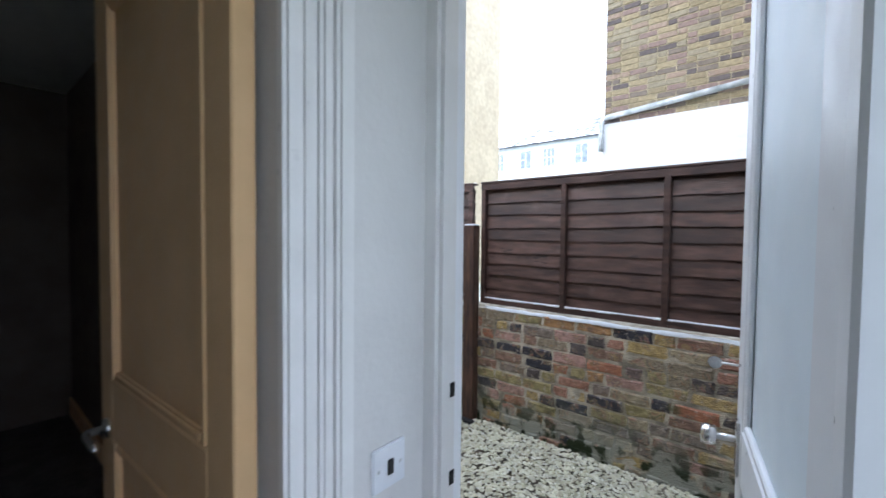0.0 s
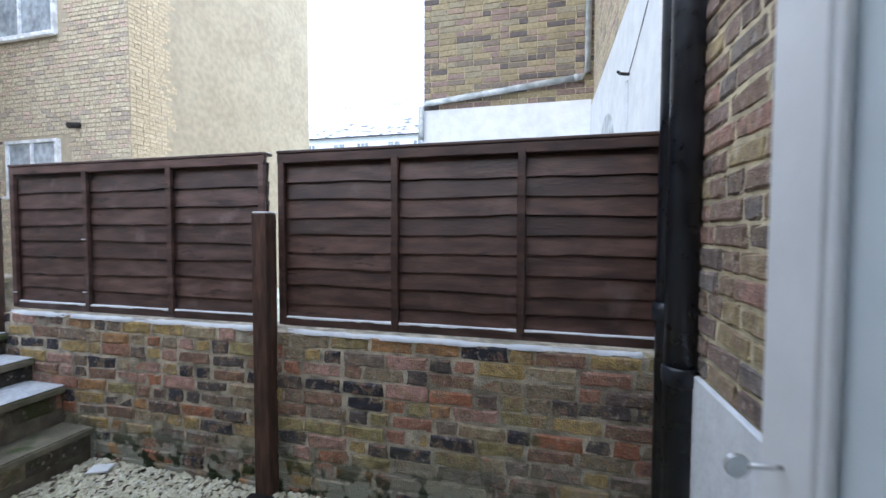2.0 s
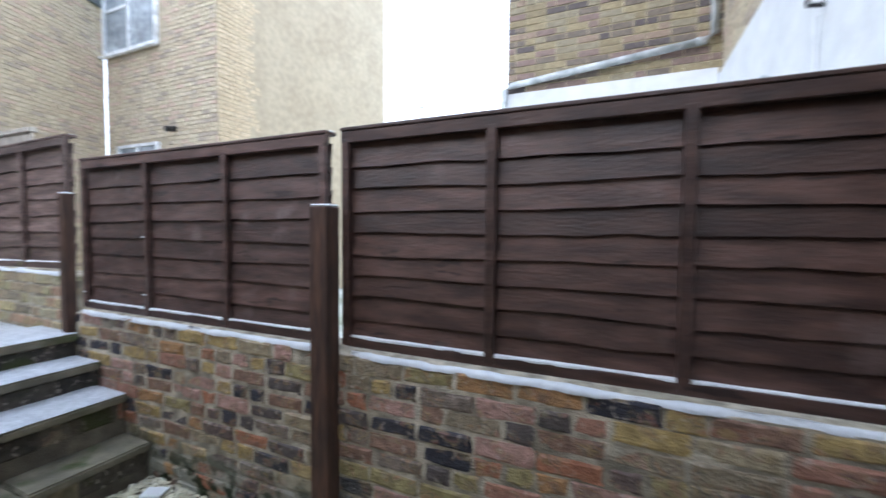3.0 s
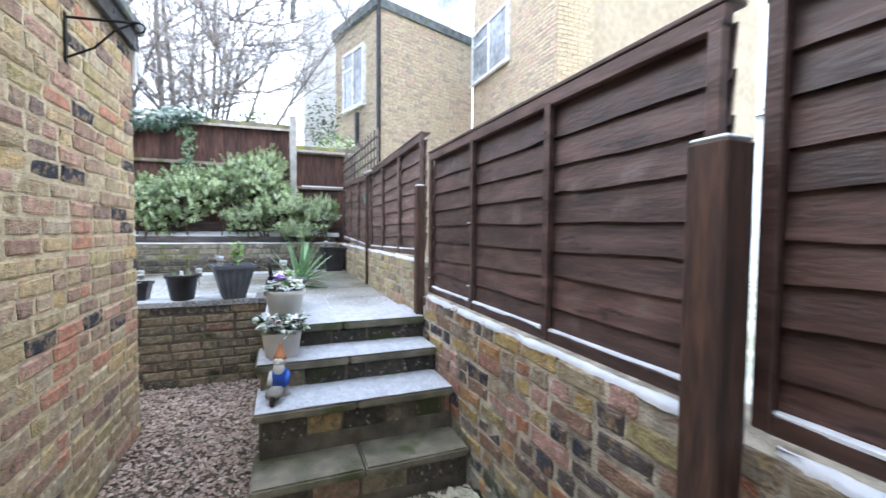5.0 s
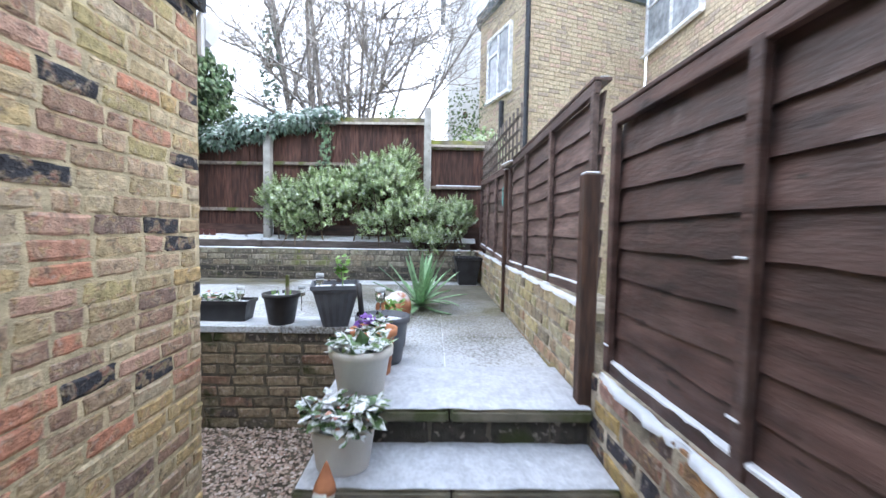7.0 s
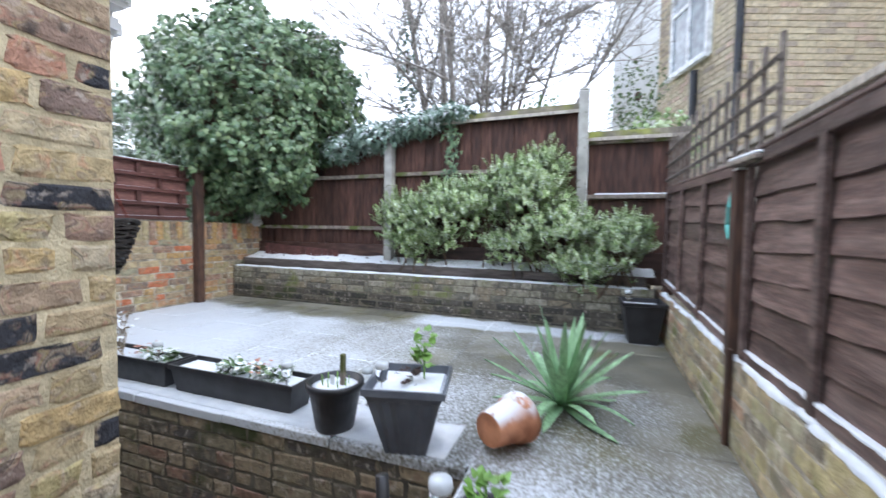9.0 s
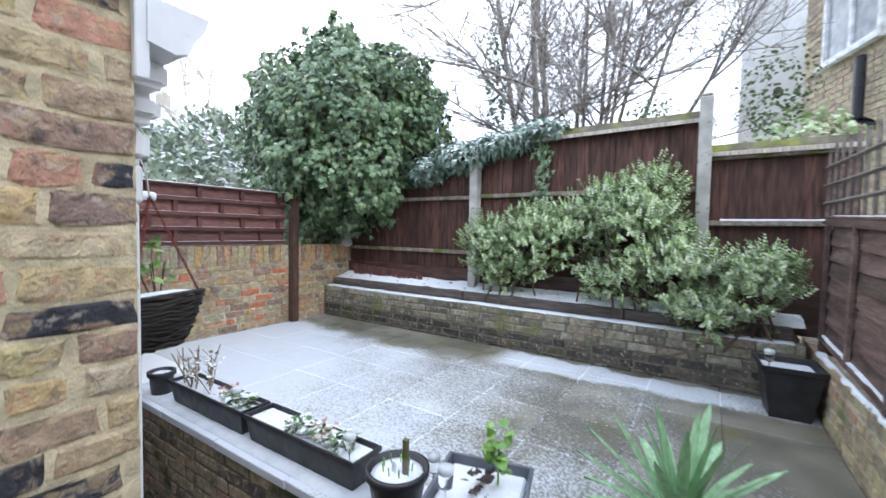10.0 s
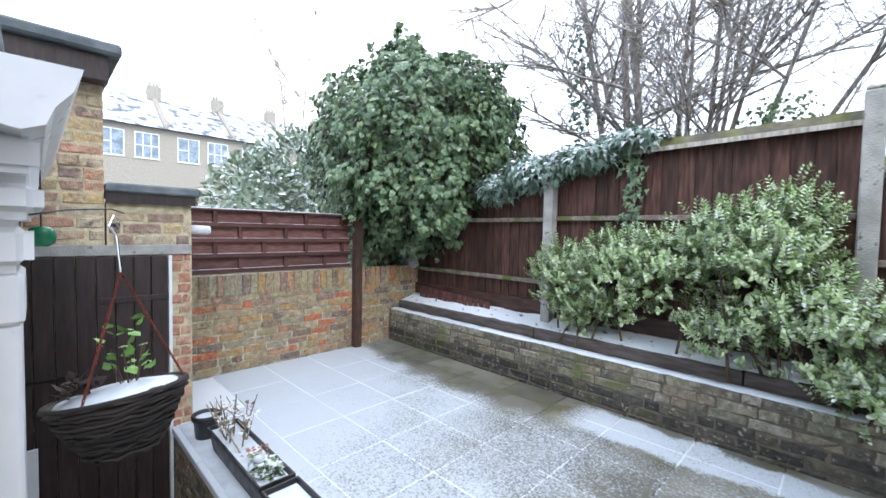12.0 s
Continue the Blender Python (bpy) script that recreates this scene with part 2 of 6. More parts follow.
PIPEW = M("white_plastic", [(0.74, 0.76, 0.79), (0.80, 0.81, 0.83)], scale=9, rough=0.35, bump=0.03, vary=0.04)
TERRA = M("terracotta", [(0.40, 0.15, 0.07), (0.48, 0.22, 0.12)], scale=9, rough=0.85, bump=0.2, snow=(0.36, 0.5, 12))
TERRAB = M("bare_terracotta", [(0.40, 0.15, 0.07), (0.50, 0.22, 0.11)], scale=9, rough=0.85, bump=0.2)
CHINA = M("off_white_ceramic", [(0.66, 0.65, 0.60), (0.74, 0.73, 0.69)], scale=6, rough=0.5, bump=0.1, vary=0.08)
WICKER = M("dark_wicker", [(0.020, 0.017, 0.015), (0.055, 0.045, 0.04)], "island", rough=0.8, bump=0.3)
SOIL = M("dark_soil", [(0.018, 0.014, 0.011), (0.045, 0.034, 0.026)], scale=30, rough=1.0, bump=1.0, bscale=50, snow=(0.26, 0.40, 14))
WILTED = M("wilted_leaf", [(0.03, 0.022, 0.02), (0.075, 0.05, 0.045)], "island", rough=0.8, bump=0)
RUST = M("rusty_chain", [(0.16, 0.035, 0.026), (0.24, 0.065, 0.045)], scale=30, rough=0.85, metal=0.1)
IRON = M("black_wrought_iron", [(0.015, 0.015, 0.015), (0.03, 0.028, 0.026)], scale=30, rough=0.5, metal=0.6)
CHROME = M("satin_chrome", [(0.62, 0.62, 0.62), (0.70, 0.70, 0.70)], rough=0.25, metal=1.0, bump=0.02)
SLATE = M("roof_slate", [(0.09, 0.10, 0.115), (0.15, 0.16, 0.18)], scale=3, rough=0.8, bump=0.5, bscale=20, snow=(0.36, 0.60, 1.6))
BARK = M("grey_bark", [(0.15, 0.135, 0.12), (0.31, 0.28, 0.255)], scale=6, rough=0.95, bump=0.8, bscale=20, stretch=(4, 4, 1), snow=(0.5, 0.6, 6))
TWIG = M("twig_bark", [(0.25, 0.225, 0.20), (0.40, 0.365, 0.335)], scale=6, rough=0.95, bump=0)
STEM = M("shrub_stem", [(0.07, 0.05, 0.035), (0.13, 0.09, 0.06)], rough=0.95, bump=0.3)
IVY = M("ivy_leaf", [(0.036, 0.075, 0.032), (0.075, 0.135, 0.058), (0.135, 0.205, 0.090), (0.055, 0.105, 0.048), (0.20, 0.27, 0.13), (0.10, 0.16, 0.08)], "island", rough=0.36, bump=0, vary=0.30, snow=(0.56, 0.76, 9))
IVYS = M("frosted_ivy_leaf", [(0.09, 0.155, 0.11), (0.15, 0.225, 0.165), (0.23, 0.30, 0.25)], "island", rough=0.5, bump=0, vary=0.2, snow=(0.38, 0.58, 9))
HEBE = M("shrub_leaf", [(0.13, 0.22, 0.06), (0.28, 0.39, 0.15), (0.52, 0.60, 0.38), (0.20, 0.31, 0.09), (0.43, 0.52, 0.27), (0.60, 0.66, 0.48)], "island", rough=0.5, bump=0, vary=0.25, snow=(0.50, 0.72, 22))
BOUGH = M("bough_leaf", [(0.055, 0.10, 0.038), (0.09, 0.15, 0.055), (0.15, 0.21, 0.085)], "island", rough=0.5, bump=0, vary=0.2)
HEDGE = M("hedge_leaf", [(0.15, 0.20, 0.12), (0.24, 0.29, 0.20), (0.31, 0.35, 0.28)], "island", rough=0.6, bump=0, snow=(0.40, 0.6, 3))
AGAVE = M("spiky_leaf", [(0.20, 0.36, 0.17), (0.28, 0.45, 0.25), (0.36, 0.50, 0.33), (0.16, 0.30, 0.13)], "island", rough=0.45, bump=0.1, bscale=40, stretch=(5, 5, 1))
PLANT = M("pot_plant_leaf", [(0.05, 0.10, 0.04), (0.10, 0.18, 0.06), (0.17, 0.27, 0.09)], "island", rough=0.5, bump=0, snow=(0.44, 0.56, 30))
FRESH = M("fresh_green_leaf", [(0.16, 0.32, 0.06), (0.24, 0.42, 0.10)], "island", rough=0.5, bump=0)
DRY = M("dry_stem", [(0.22, 0.17, 0.11), (0.34, 0.27, 0.19)], "island", rough=0.9, bump=0, snow=(0.4, 0.55, 30))
PETAL = M("violet_petal", [(0.22, 0.10, 0.42), (0.32, 0.17, 0.55)], "island", rough=0.6, bump=0)
PINKP = M("faded_pink_petal", [(0.42, 0.17, 0.12), (0.50, 0.28, 0.20)], "island", rough=0.6, bump=0)
PEB_PALE = M("pale_gravel", [(0.58, 0.55, 0.40), (0.68, 0.65, 0.50), (0.50, 0.47, 0.32), (0.74, 0.72, 0.60), (0.44, 0.40, 0.28)], "island", rough=0.8, bump=0.2, vary=0.15)
PEB_BROWN = M("brown_gravel", [(0.36, 0.26, 0.19), (0.50, 0.39, 0.31), (0.22, 0.16, 0.125), (0.60, 0.51, 0.43), (0.40, 0.26, 0.20), (0.66, 0.60, 0.54)], "island", rough=0.7, bump=0.2, vary=0.15)
EARTH = M("damp_ground", [(0.10, 0.085, 0.06), (0.17, 0.14, 0.10)], scale=6, rough=0.95, bump=0.8, bscale=40)
FIELD = M("snowy_lawn", [(0.30, 0.34, 0.24), (0.62, 0.65, 0.64)], scale=1.2, rough=0.95, bump=0.8, bscale=30)
STONE = M("wet_step_stone", [(0.13, 0.12, 0.085), (0.22, 0.20, 0.145)], scale=7, rough=0.6, bump=0.5, bscale=60, moss=((0.07, 0.085, 0.03), 5, 0.5, 0.66))
UPVC = M("white_window_frame", [(0.74, 0.76, 0.78), (0.80, 0.81, 0.82)], rough=0.35, bump=0.03)
DARKWIN = M("dark_room_behind_glass", [(0.04, 0.045, 0.05), (0.10, 0.11, 0.12)], scale=1.5, rough=0.1, bump=0)
# pale tone for curtains, with the sky's reflection put into the colour as well
PALEWIN = M("curtained_sky_glass", [(0.22, 0.25, 0.28), (0.46, 0.50, 0.54)], scale=1.1, rough=0.12, bump=0)
TEAL = M("teal_cloth", [(0.10, 0.42, 0.38), (0.16, 0.50, 0.45)], scale=20, rough=0.9, bump=0.2)
BLUE = M("gnome_glaze", [(0.02, 0.08, 0.42), (0.03, 0.12, 0.52)], rough=0.35, bump=0)
GREENG = M("green_glass_lantern", [(0.01, 0.16, 0.07), (0.03, 0.24, 0.11)], scale=30, rough=0.15, bump=0.05)


def glass(name, rough, colour):
    m = bpy.data.materials.new(name)
    m.use_nodes = True
    b = m.node_tree.nodes["Principled BSDF"]
    b.inputs["Base Color"].default_value = (*colour, 1)
    b.inputs["Roughness"].default_value, b.inputs["Transmission Weight"].default_value, b.inputs["IOR"].default_value = rough, 0.55 if rough > 0.5 else 1.0, 1.2
    return m


CLEAR = glass("clear_glass", 0.05, (0.95, 0.97, 0.97))


def frosted(name):
    m = M(name, [(0.84, 0.92, 0.97), (0.88, 0.95, 0.98)], scale=2, rough=0.45, bump=0.05, bscale=200, vary=0.03)
    m.node_tree.nodes["Principled BSDF"].inputs["Transmission Weight"].default_value = 0.2
    return m


FROST = frosted("frosted_glass")


def slab_material(name, cols, shift, most, white):
    """Riven concrete flags and their joints, partly under thin snow."""
    m = M(name, cols, "object", vary=0.3, vscale=5, rough=0.5, bump=0.45, bscale=45, moss=((0.13, 0.12, 0.06), 3.3, 0.52, 0.68))
    t = m.node_tree
    n, link = t.nodes, t.links.new
    b = n["Principled BSDF"]
    old = b.inputs["Base Color"].links[0].from_socket
    geo = n.new("ShaderNodeNewGeometry")
    sep = n.new("ShaderNodeSeparateXYZ")
    link(geo.outputs["Position"], sep.inputs[0])
    px, py = sep.outputs[0], sep.outputs[1]

    def calc(op, a, c):
        k = n.new("ShaderNodeMath")
        k.operation = op
        for i, v in enumerate((a, c)):
            if isinstance(v, (int, float)):
                k.inputs[i].default_value = v
            else:
                link(v, k.inputs[i])
        return k.outputs[0]

    def nz(s, d):
        k = n.new("ShaderNodeTexNoise")
        k.inputs["Scale"].default_value, k.inputs["Detail"].default_value = s, d
        link(geo.outputs["Position"], k.inputs["Vector"])
        return calc("ADD", k.outputs["Fac"], -0.5)

    def ease(src, a, c, lo, hi):
        k = n.new("ShaderNodeMapRange")
        k.interpolation_type = "SMOOTHSTEP"
        for i, v in enumerate((a, c, lo, hi)):
            k.inputs[i + 1].default_value = v
        link(src, k.inputs[0])
        return k.outputs[0]

    # snow lies thick on the open flags and the head of the steps, thin on the wet walkway and in the back corner,
    # with a drift blown against the foot of the bed
    wob = calc("ADD", px, calc("MULTIPLY", nz(3.0, 3), 0.35))
    f = calc("ADD", calc("MULTIPLY", calc("ADD", px, 6.3), 0.20), calc("MULTIPLY", calc("ADD", py, -0.15), -0.24))
    f = calc("ADD", f, ease(wob, -5.0, -4.1, 0.0, 0.32))
    f = calc("ADD", f, calc("MULTIPLY", ease(wob, -6.95, -7.35, 0.0, -0.85), ease(py, -0.1, 0.5, 1.0, 0.0)))
    f = calc("ADD", f, calc("MULTIPLY", calc("MULTIPLY", ease(wob, -7.18, -7.30, 0.0, 1.0), ease(wob, -7.52, -7.60, 1.0, 0.0)), ease(py, 0.1, 0.7, 0.0, 0.80)))
    f = calc("ADD", f, calc("MULTIPLY", nz(1.5, 3), 1.0))
    f = calc("ADD", f, calc("MULTIPLY", nz(70, 6), 1.7))
    cover = ease(calc("ADD", f, shift), -0.30, 0.50, 0.0, most)
    mixer = n.new("ShaderNodeMix")
    mixer.data_type = "RGBA"
    link(cover, mixer.inputs[0])
    link(old, mixer.inputs[6])
    mixer.inputs[7].default_value = (*white, 1)
    link(mixer.outputs[2], b.inputs["Base Color"])
    return m


FLAG = slab_material("snowy_flagstone", [(0.115, 0.11, 0.085), (0.17, 0.16, 0.125), (0.22, 0.21, 0.17)], 0.17, 0.84, (0.67, 0.71, 0.76))
JOINT = slab_material("snowy_joint", [(0.07, 0.065, 0.055), (0.11, 0.10, 0.085)], 0.30, 1.0, (0.80, 0.83, 0.86))


# ---- building helpers ----
def thing(name, at, label, category, group="", kind="", turn=0):
    ob = new(name)
    ob.empty_display_size = 0.05
    ob.matrix_world = pose(*at, 0, 0, turn)
    return tagged(ob, label, category, group, kind)


def done(name, bm, material, smooth=False):
    me = bpy.data.meshes.new(name)
    bmesh.ops.recalc_face_normals(bm, faces=bm.faces)
    bm.to_mesh(me)
    bm.free()
    me.materials.append(material)
    if smooth:
        for p in me.polygons:
            p.use_smooth = True
    return me


def part(name, bm, material, parent, label="", smooth=False, kind=""):
    ob = new(name, done(name, bm, material, smooth))
    ob.parent = parent
    return tagged(ob, label, kind=kind)


def raw(name, verts, faces, material, parent=None, label="", kind="", category=""):
    me = bpy.data.meshes.new(name)
    me.from_pydata(verts, [], faces)
    me.materials.append(material)
    ob = new(name, me)
    ob.parent = parent
    return tagged(ob, label, category, kind=kind)


def bx(lo, hi, bev=0.0, bm=None, seg=1):
    out = bm or bmesh.new()
    b = bmesh.new()
    bmesh.ops.create_cube(b, size=1, matrix=Matrix.LocRotScale([(a + c) / 2 for a, c in zip(lo, hi)], None, [abs(c - a) for a, c in zip(lo, hi)]))
    if bev:
        bmesh.ops.bevel(b, geom=b.edges[:], offset=bev, segments=seg, affect="EDGES")
    me = bpy.data.meshes.new("tmp")
    b.to_mesh(me)
    b.free()
    out.from_mesh(me)
    bpy.data.meshes.remove(me)
    return out


def structure(name, lo, hi, material, bev=0.0, label=""):
    ob = new(name, done(name, bx(lo, hi, bev), material))
    return tagged(ob, label, kind="structure")


def lathe(profile, seg=24, bm=None, at=(0, 0, 0), squash=(1, 1)):
    """Turned shape from (radius, height) pairs."""
    bm = bm or bmesh.new()
    rings = []
    for r, z in profile:
        rings.append([bm.verts.new((at[0] + squash[0] * r * math.cos(2 * math.pi * i / seg), at[1] + squash[1] * r * math.sin(2 * math.pi * i / seg), at[2] + z)) for i in range(seg)])
    for a, b in zip(rings, rings[1:]):
        for i in range(seg):
            bm.faces.new((a[i], a[(i + 1) % seg], b[(i + 1) % seg], b[i]))
    if profile[0][0] > 1e-4:
        bm.faces.new(rings[0][::-1])
    if profile[-1][0] > 1e-4:
        bm.faces.new(rings[-1])
    return bm


def tube(points, r, seg=8, bm=None, r1=None):
    bm = bm or bmesh.new()
    pts = [Vector(p) for p in points]
    rings = []
    for i, p in enumerate(pts):
        d = (pts[min(i + 1, len(pts) - 1)] - pts[max(i - 1, 0)]).normalized()
        a = d.cross(Vector((0, 0, 1)) if abs(d.z) < 0.9 else Vector((1, 0, 0))).normalized()
        b = d.cross(a)
        k = r if r1 is None else r + (r1 - r) * i / (len(pts) - 1)
        rings.append([bm.verts.new(p + k * (math.cos(2 * math.pi * j / seg) * a + math.sin(2 * math.pi * j / seg) * b)) for j in range(seg)])
    for a, b in zip(rings, rings[1:]):
        for j in range(seg):
            bm.faces.new((a[j], a[(j + 1) % seg], b[(j + 1) % seg], b[j]))
    bm.faces.new(rings[0][::-1])
    bm.faces.new(rings[-1])
    return bm


def square_pot(w0, w1, h, wall=0.012, rim=0.012, flutes=0):
    """A square tapered tub, open at the top."""
    bm = bmesh.new()

    def ring(w, z, deep=0.008):
        n = max(1, flutes)
        pts = []
        for s in range(4):
            for i in range(n * 2 if flutes else 1):
                k = i / (n * 2) if flutes else 0
                d = w / 2 - (deep if flutes and i % 2 else 0)
                c = (-w / 2 + k * w, -d)
                for _ in range(s):
                    c = (-c[1], c[0])
                pts.append(bm.verts.new((c[0], c[1], z)))
        return pts

    rs = [ring(w0, 0), ring(w0 + (w1 - 0.01 - w0) * 0.84, h * 0.80), ring(w0 + (w1 - 0.01 - w0) * 0.86, h * 0.82, 0.001), ring(w1 - 0.01, h - rim * 2.6, 0), ring(w1 + rim, h - rim * 2.2, 0), ring(w1 + rim, h, 0), ring(w1 - wall, h, 0), ring(w1 - wall - 0.02, h - 0.05, 0)]
    for a, b in zip(rs, rs[1:]):
        for i in range(len(a)):
            bm.faces.new((a[i], a[(i + 1) % len(a)], b[(i + 1) % len(a)], b[i]))
    bm.faces.new(rs[0][::-1])
    bm.faces.new(rs[-1])
    return bm


def snow_strip(length, width, height, step=0.06, ragged=0.012, rnd=None):
    """A ragged low ridge of snow along x, from x = 0, across y -width..0."""
    rnd = rnd or random
    bm = bmesh.new()
    n = max(2, int(length / step))
    rows = []
    for i in range(n + 1):
        x = length * i / n
        e = ragged * (noise.noise((x * 7, width * 31, length)) + 0.6 * noise.noise((x * 23, 5, length)))
        h = height * (0.75 + 0.45 * noise.noise((x * 5, 2, length)) + 0.25 * noise.noise((x * 17, 8, length)))
        h = max(0.003, h)
        rows.append([bm.verts.new(p) for p in ((x, 0, 0), (x, 0, h), (x, -width * 0.35, h * 1.08), (x, -width * 0.8 - e, h), (x, -width - e, h * 0.35), (x, -width - e * 0.8, -0.006))])
    for a, b in zip(rows, rows[1:]):
        for j in range(5):
            bm.faces.new((a[j], b[j], b[j + 1], a[j + 1]))
    bm.faces.new(rows[0])
    bm.faces.new(rows[-1][::-1])
    return bm


def leaves(P, D, N, size, shape, faces, curl=0.0):
    """Vertices and faces of many leaves: places, directions, normals (arrays), sizes, one outline in (along, across, lift)."""
    D = D / np.linalg.norm(D, axis=1, keepdims=True)
    S = np.cross(N, D)
    S /= np.linalg.norm(S, axis=1, keepdims=True) + 1e-9
    U = np.cross(D, S)
    sh = np.array(shape)
    V = P[:, None] + size[:, None, None] * (sh[None, :, :1] * D[:, None] + sh[None, :, 1:2] * S[:, None] + sh[None, :, 2:] * U[:, None])
    k = len(sh)
    F = [tuple(i * k + j for j in f) for i in range(len(P)) for f in faces]
    return V.reshape(-1, 3).tolist(), F


LEAF = ([(0, 0, 0), (0.4, 0.27, 0.05), (0.8, 0.22, 0.03), (1, 0, -0.03), (0.8, -0.22, 0.03), (0.4, -0.27, 0.05), (0.55, 0, 0)], [(0, 6, 2, 1), (6, 3, 2), (0, 5, 4, 6), (6, 4, 3)])
BLADE = ([(0, 0, 0), (0.5, 0.23, 0.06), (1, 0, -0.05), (0.5, -0.23, 0.06), (0.5, 0, 0)], [(0, 4, 1), (4, 2, 1), (0, 3, 4), (4, 3, 2)])
HEART = ([(0, 0, 0), (-0.12, 0.3, 0), (0.3, 0.52, -0.06), (1, 0, -0.12), (0.3, -0.52, -0.06), (-0.12, -0.3, 0), (0.4, 0, 0.05)],
         [(0, 6, 2, 1), (6, 3, 2), (0, 5, 4, 6), (6, 4, 3)])


LOBED = ([(0, 0, 0), (-0.06, 0.46, -0.04), (0.34, 0.20, 0.03), (1, 0, -0.10), (0.34, -0.20, 0.03), (-0.06, -0.46, -0.04), (0.3, 0, 0.05)],
         [(0, 6, 2, 1), (6, 3, 2), (0, 5, 4, 6), (6, 4, 3)])


def merge(lists):
    V, F = [], []
    for v, f in lists:
        k = len(V)
        V += v
        F += [tuple(i + k for i in q) for q in f]
    return V, F


# ---- brickwork ----
def brick_mesh(name, l, h, d, material, seed, rough=0.0085):
    """One brick, front to -y, worn round the edges."""
    r = random.Random(seed)
    xs, zs = (-l / 2, -l / 2 + 0.012, 0, l / 2 - 0.012, l / 2), (-h / 2, -h / 2 + 0.009, h / 2 - 0.009, h / 2)
    V, F = [], []
    for j, z in enumerate(zs):
        for i, x in enumerate(xs):
            edge = i in (0, 4) or j in (0, 3)
            V.append((x + r.uniform(-rough, rough) * 0.6, (0.006 if edge else 0.0) + r.uniform(-rough, rough) * 0.5, z + r.uniform(-rough, rough) * 0.5))
    n = len(V)
    for j in range(3):
        for i in range(4):
            a = j * 5 + i
            F.append((a, a + 1, a + 6, a + 5))
    rim = [0, 1, 2, 3, 4, 9, 14, 19, 18, 17, 16, 15, 10, 5]
    for k in rim:
        V.append((V[k][0], d, V[k][2]))
    for i in range(len(rim)):
        j = (i + 1) % len(rim)
        F.append((rim[j], rim[i], n + i, n + j))
    me = bpy.data.meshes.new(name)
    me.from_pydata(V, [], F)
    me.materials.append(material)
    return me


def brickwork(owner, o, n, length, z0, z1, mats, near=None, holes=(), seed=1, headers=0.45, proud=0.006, course=0.075, lens=(0.215, 0.1025), wobble=0.0, gap=0.012):
    """Bricks on the face of a wall with outward normal n, from the end o (seen from outside: the left end). The stretch near
    (from, to) becomes bricks of their own, the rest is one piece."""
    r = random.Random(seed)
    th = math.atan2(n[0], -n[1])
    u = Vector((math.cos(th), math.sin(th), 0))
    meshes = {}
    for L in lens:
        meshes[L] = [brick_mesh("brick", L, 0.065, 0.04, mats[0], seed * 100 + k) for k in range(5)]
    V, F = [], []
    count = 0
    c = 0
    z = z0
    while z + 0.065 <= z1 + 0.012:
        x = -r.uniform(0, 0.2)
        flip = c % 2
        while x < length:
            L = lens[1] if r.random() < headers else lens[0]
            a, b = max(x, 0), min(x + L, length)
            mid = (a + b) / 2
            cut = any(h[0] < b and h[1] > a and h[2] < z + 0.06 and h[3] > z for h in holes)
            if b - a > 0.03 and not cut:
                p = Vector((o[0], o[1], 0)) + u * mid + Vector((n[0], n[1], 0)) * (proud + r.uniform(-0.003, 0.003))
                p.z = z + 0.0325 + wobble * noise.noise((mid * 1.3, c * 0.7, seed))
                m = Matrix.Translation(p) @ Euler((r.uniform(-0.012, 0.012), r.uniform(-0.014, 0.014), th + r.uniform(-0.012, 0.012))).to_matrix().to_4x4() @ Matrix.Diagonal(((b - a) / L, 1, r.uniform(0.94, 1.04), 1))
                me = r.choice(meshes[L])
                if near and near[0] <= mid <= near[1] and count < 300:
                    ob = new("brick", me)
                    ob.parent = owner
                    ob.matrix_world = m
                    count += 1
                else:
                    k = len(V)
                    V += [tuple(m @ v.co) for v in me.vertices]
                    F += [tuple(i + k for i in q.vertices) for q in me.polygons]
            x += L + gap
        c += 1
        z += course
    if V:
        raw("brickwork", V, F, mats[1], owner, kind="stuff")


def far_bricks(owner, o, n, length, z0, z1, material, holes=(), seed=1, course=0.075, L=0.215):
    """Plain bricks for walls further off, in one piece."""
    r = random.Random(seed)
    th = math.atan2(n[0], -n[1])
    u = np.array((math.cos(th), math.sin(th), 0))
    nn = np.array((n[0], n[1], 0))
    V, F = [], []
    for c in range(int((z1 - z0) / course)):
        z = z0 + c * course
        x = -0.1125 * (c % 2) - r.uniform(0, 0.02)
        while x < length:
            w = L if r.random() < 0.7 else 0.1025
            a, b = max(x, 0), min(x + w, length)
            if b - a > 0.03 and not any(h[0] < b and h[1] > a and h[2] < z + 0.06 and h[3] > z for h in holes):
                d = 0.005 + r.uniform(-0.002, 0.003)
                k = len(V)
                for dx, dz, dd in ((a, z, 0), (b, z, 0), (b, z + 0.065, 0), (a, z + 0.065, 0), (a + 0.004, z + 0.004, d), (b - 0.004, z + 0.004, d), (b - 0.004, z + 0.061, d), (a + 0.004, z + 0.061, d)):
                    q = u * dx + nn * dd
                    V.append((o[0] + q[0], o[1] + q[1], dz))
                F += [(k + 4, k + 5, k + 6, k + 7), (k, k + 1, k + 5, k + 4), (k + 1, k + 2, k + 6, k + 5), (k + 2, k + 3, k + 7, k + 6), (k + 3, k, k + 4, k + 7)]
            x += w + 0.01
    raw("brickwork", V, F, material, owner, kind="stuff")


# ---- the large structure ----
structure("ground", (-400, -400, -0.5), (400, 400, -0.03), FIELD)
structure("garden_soil", (-5.1, -1.6, -0.03), (0.14, 2.6, -0.005), EARTH)

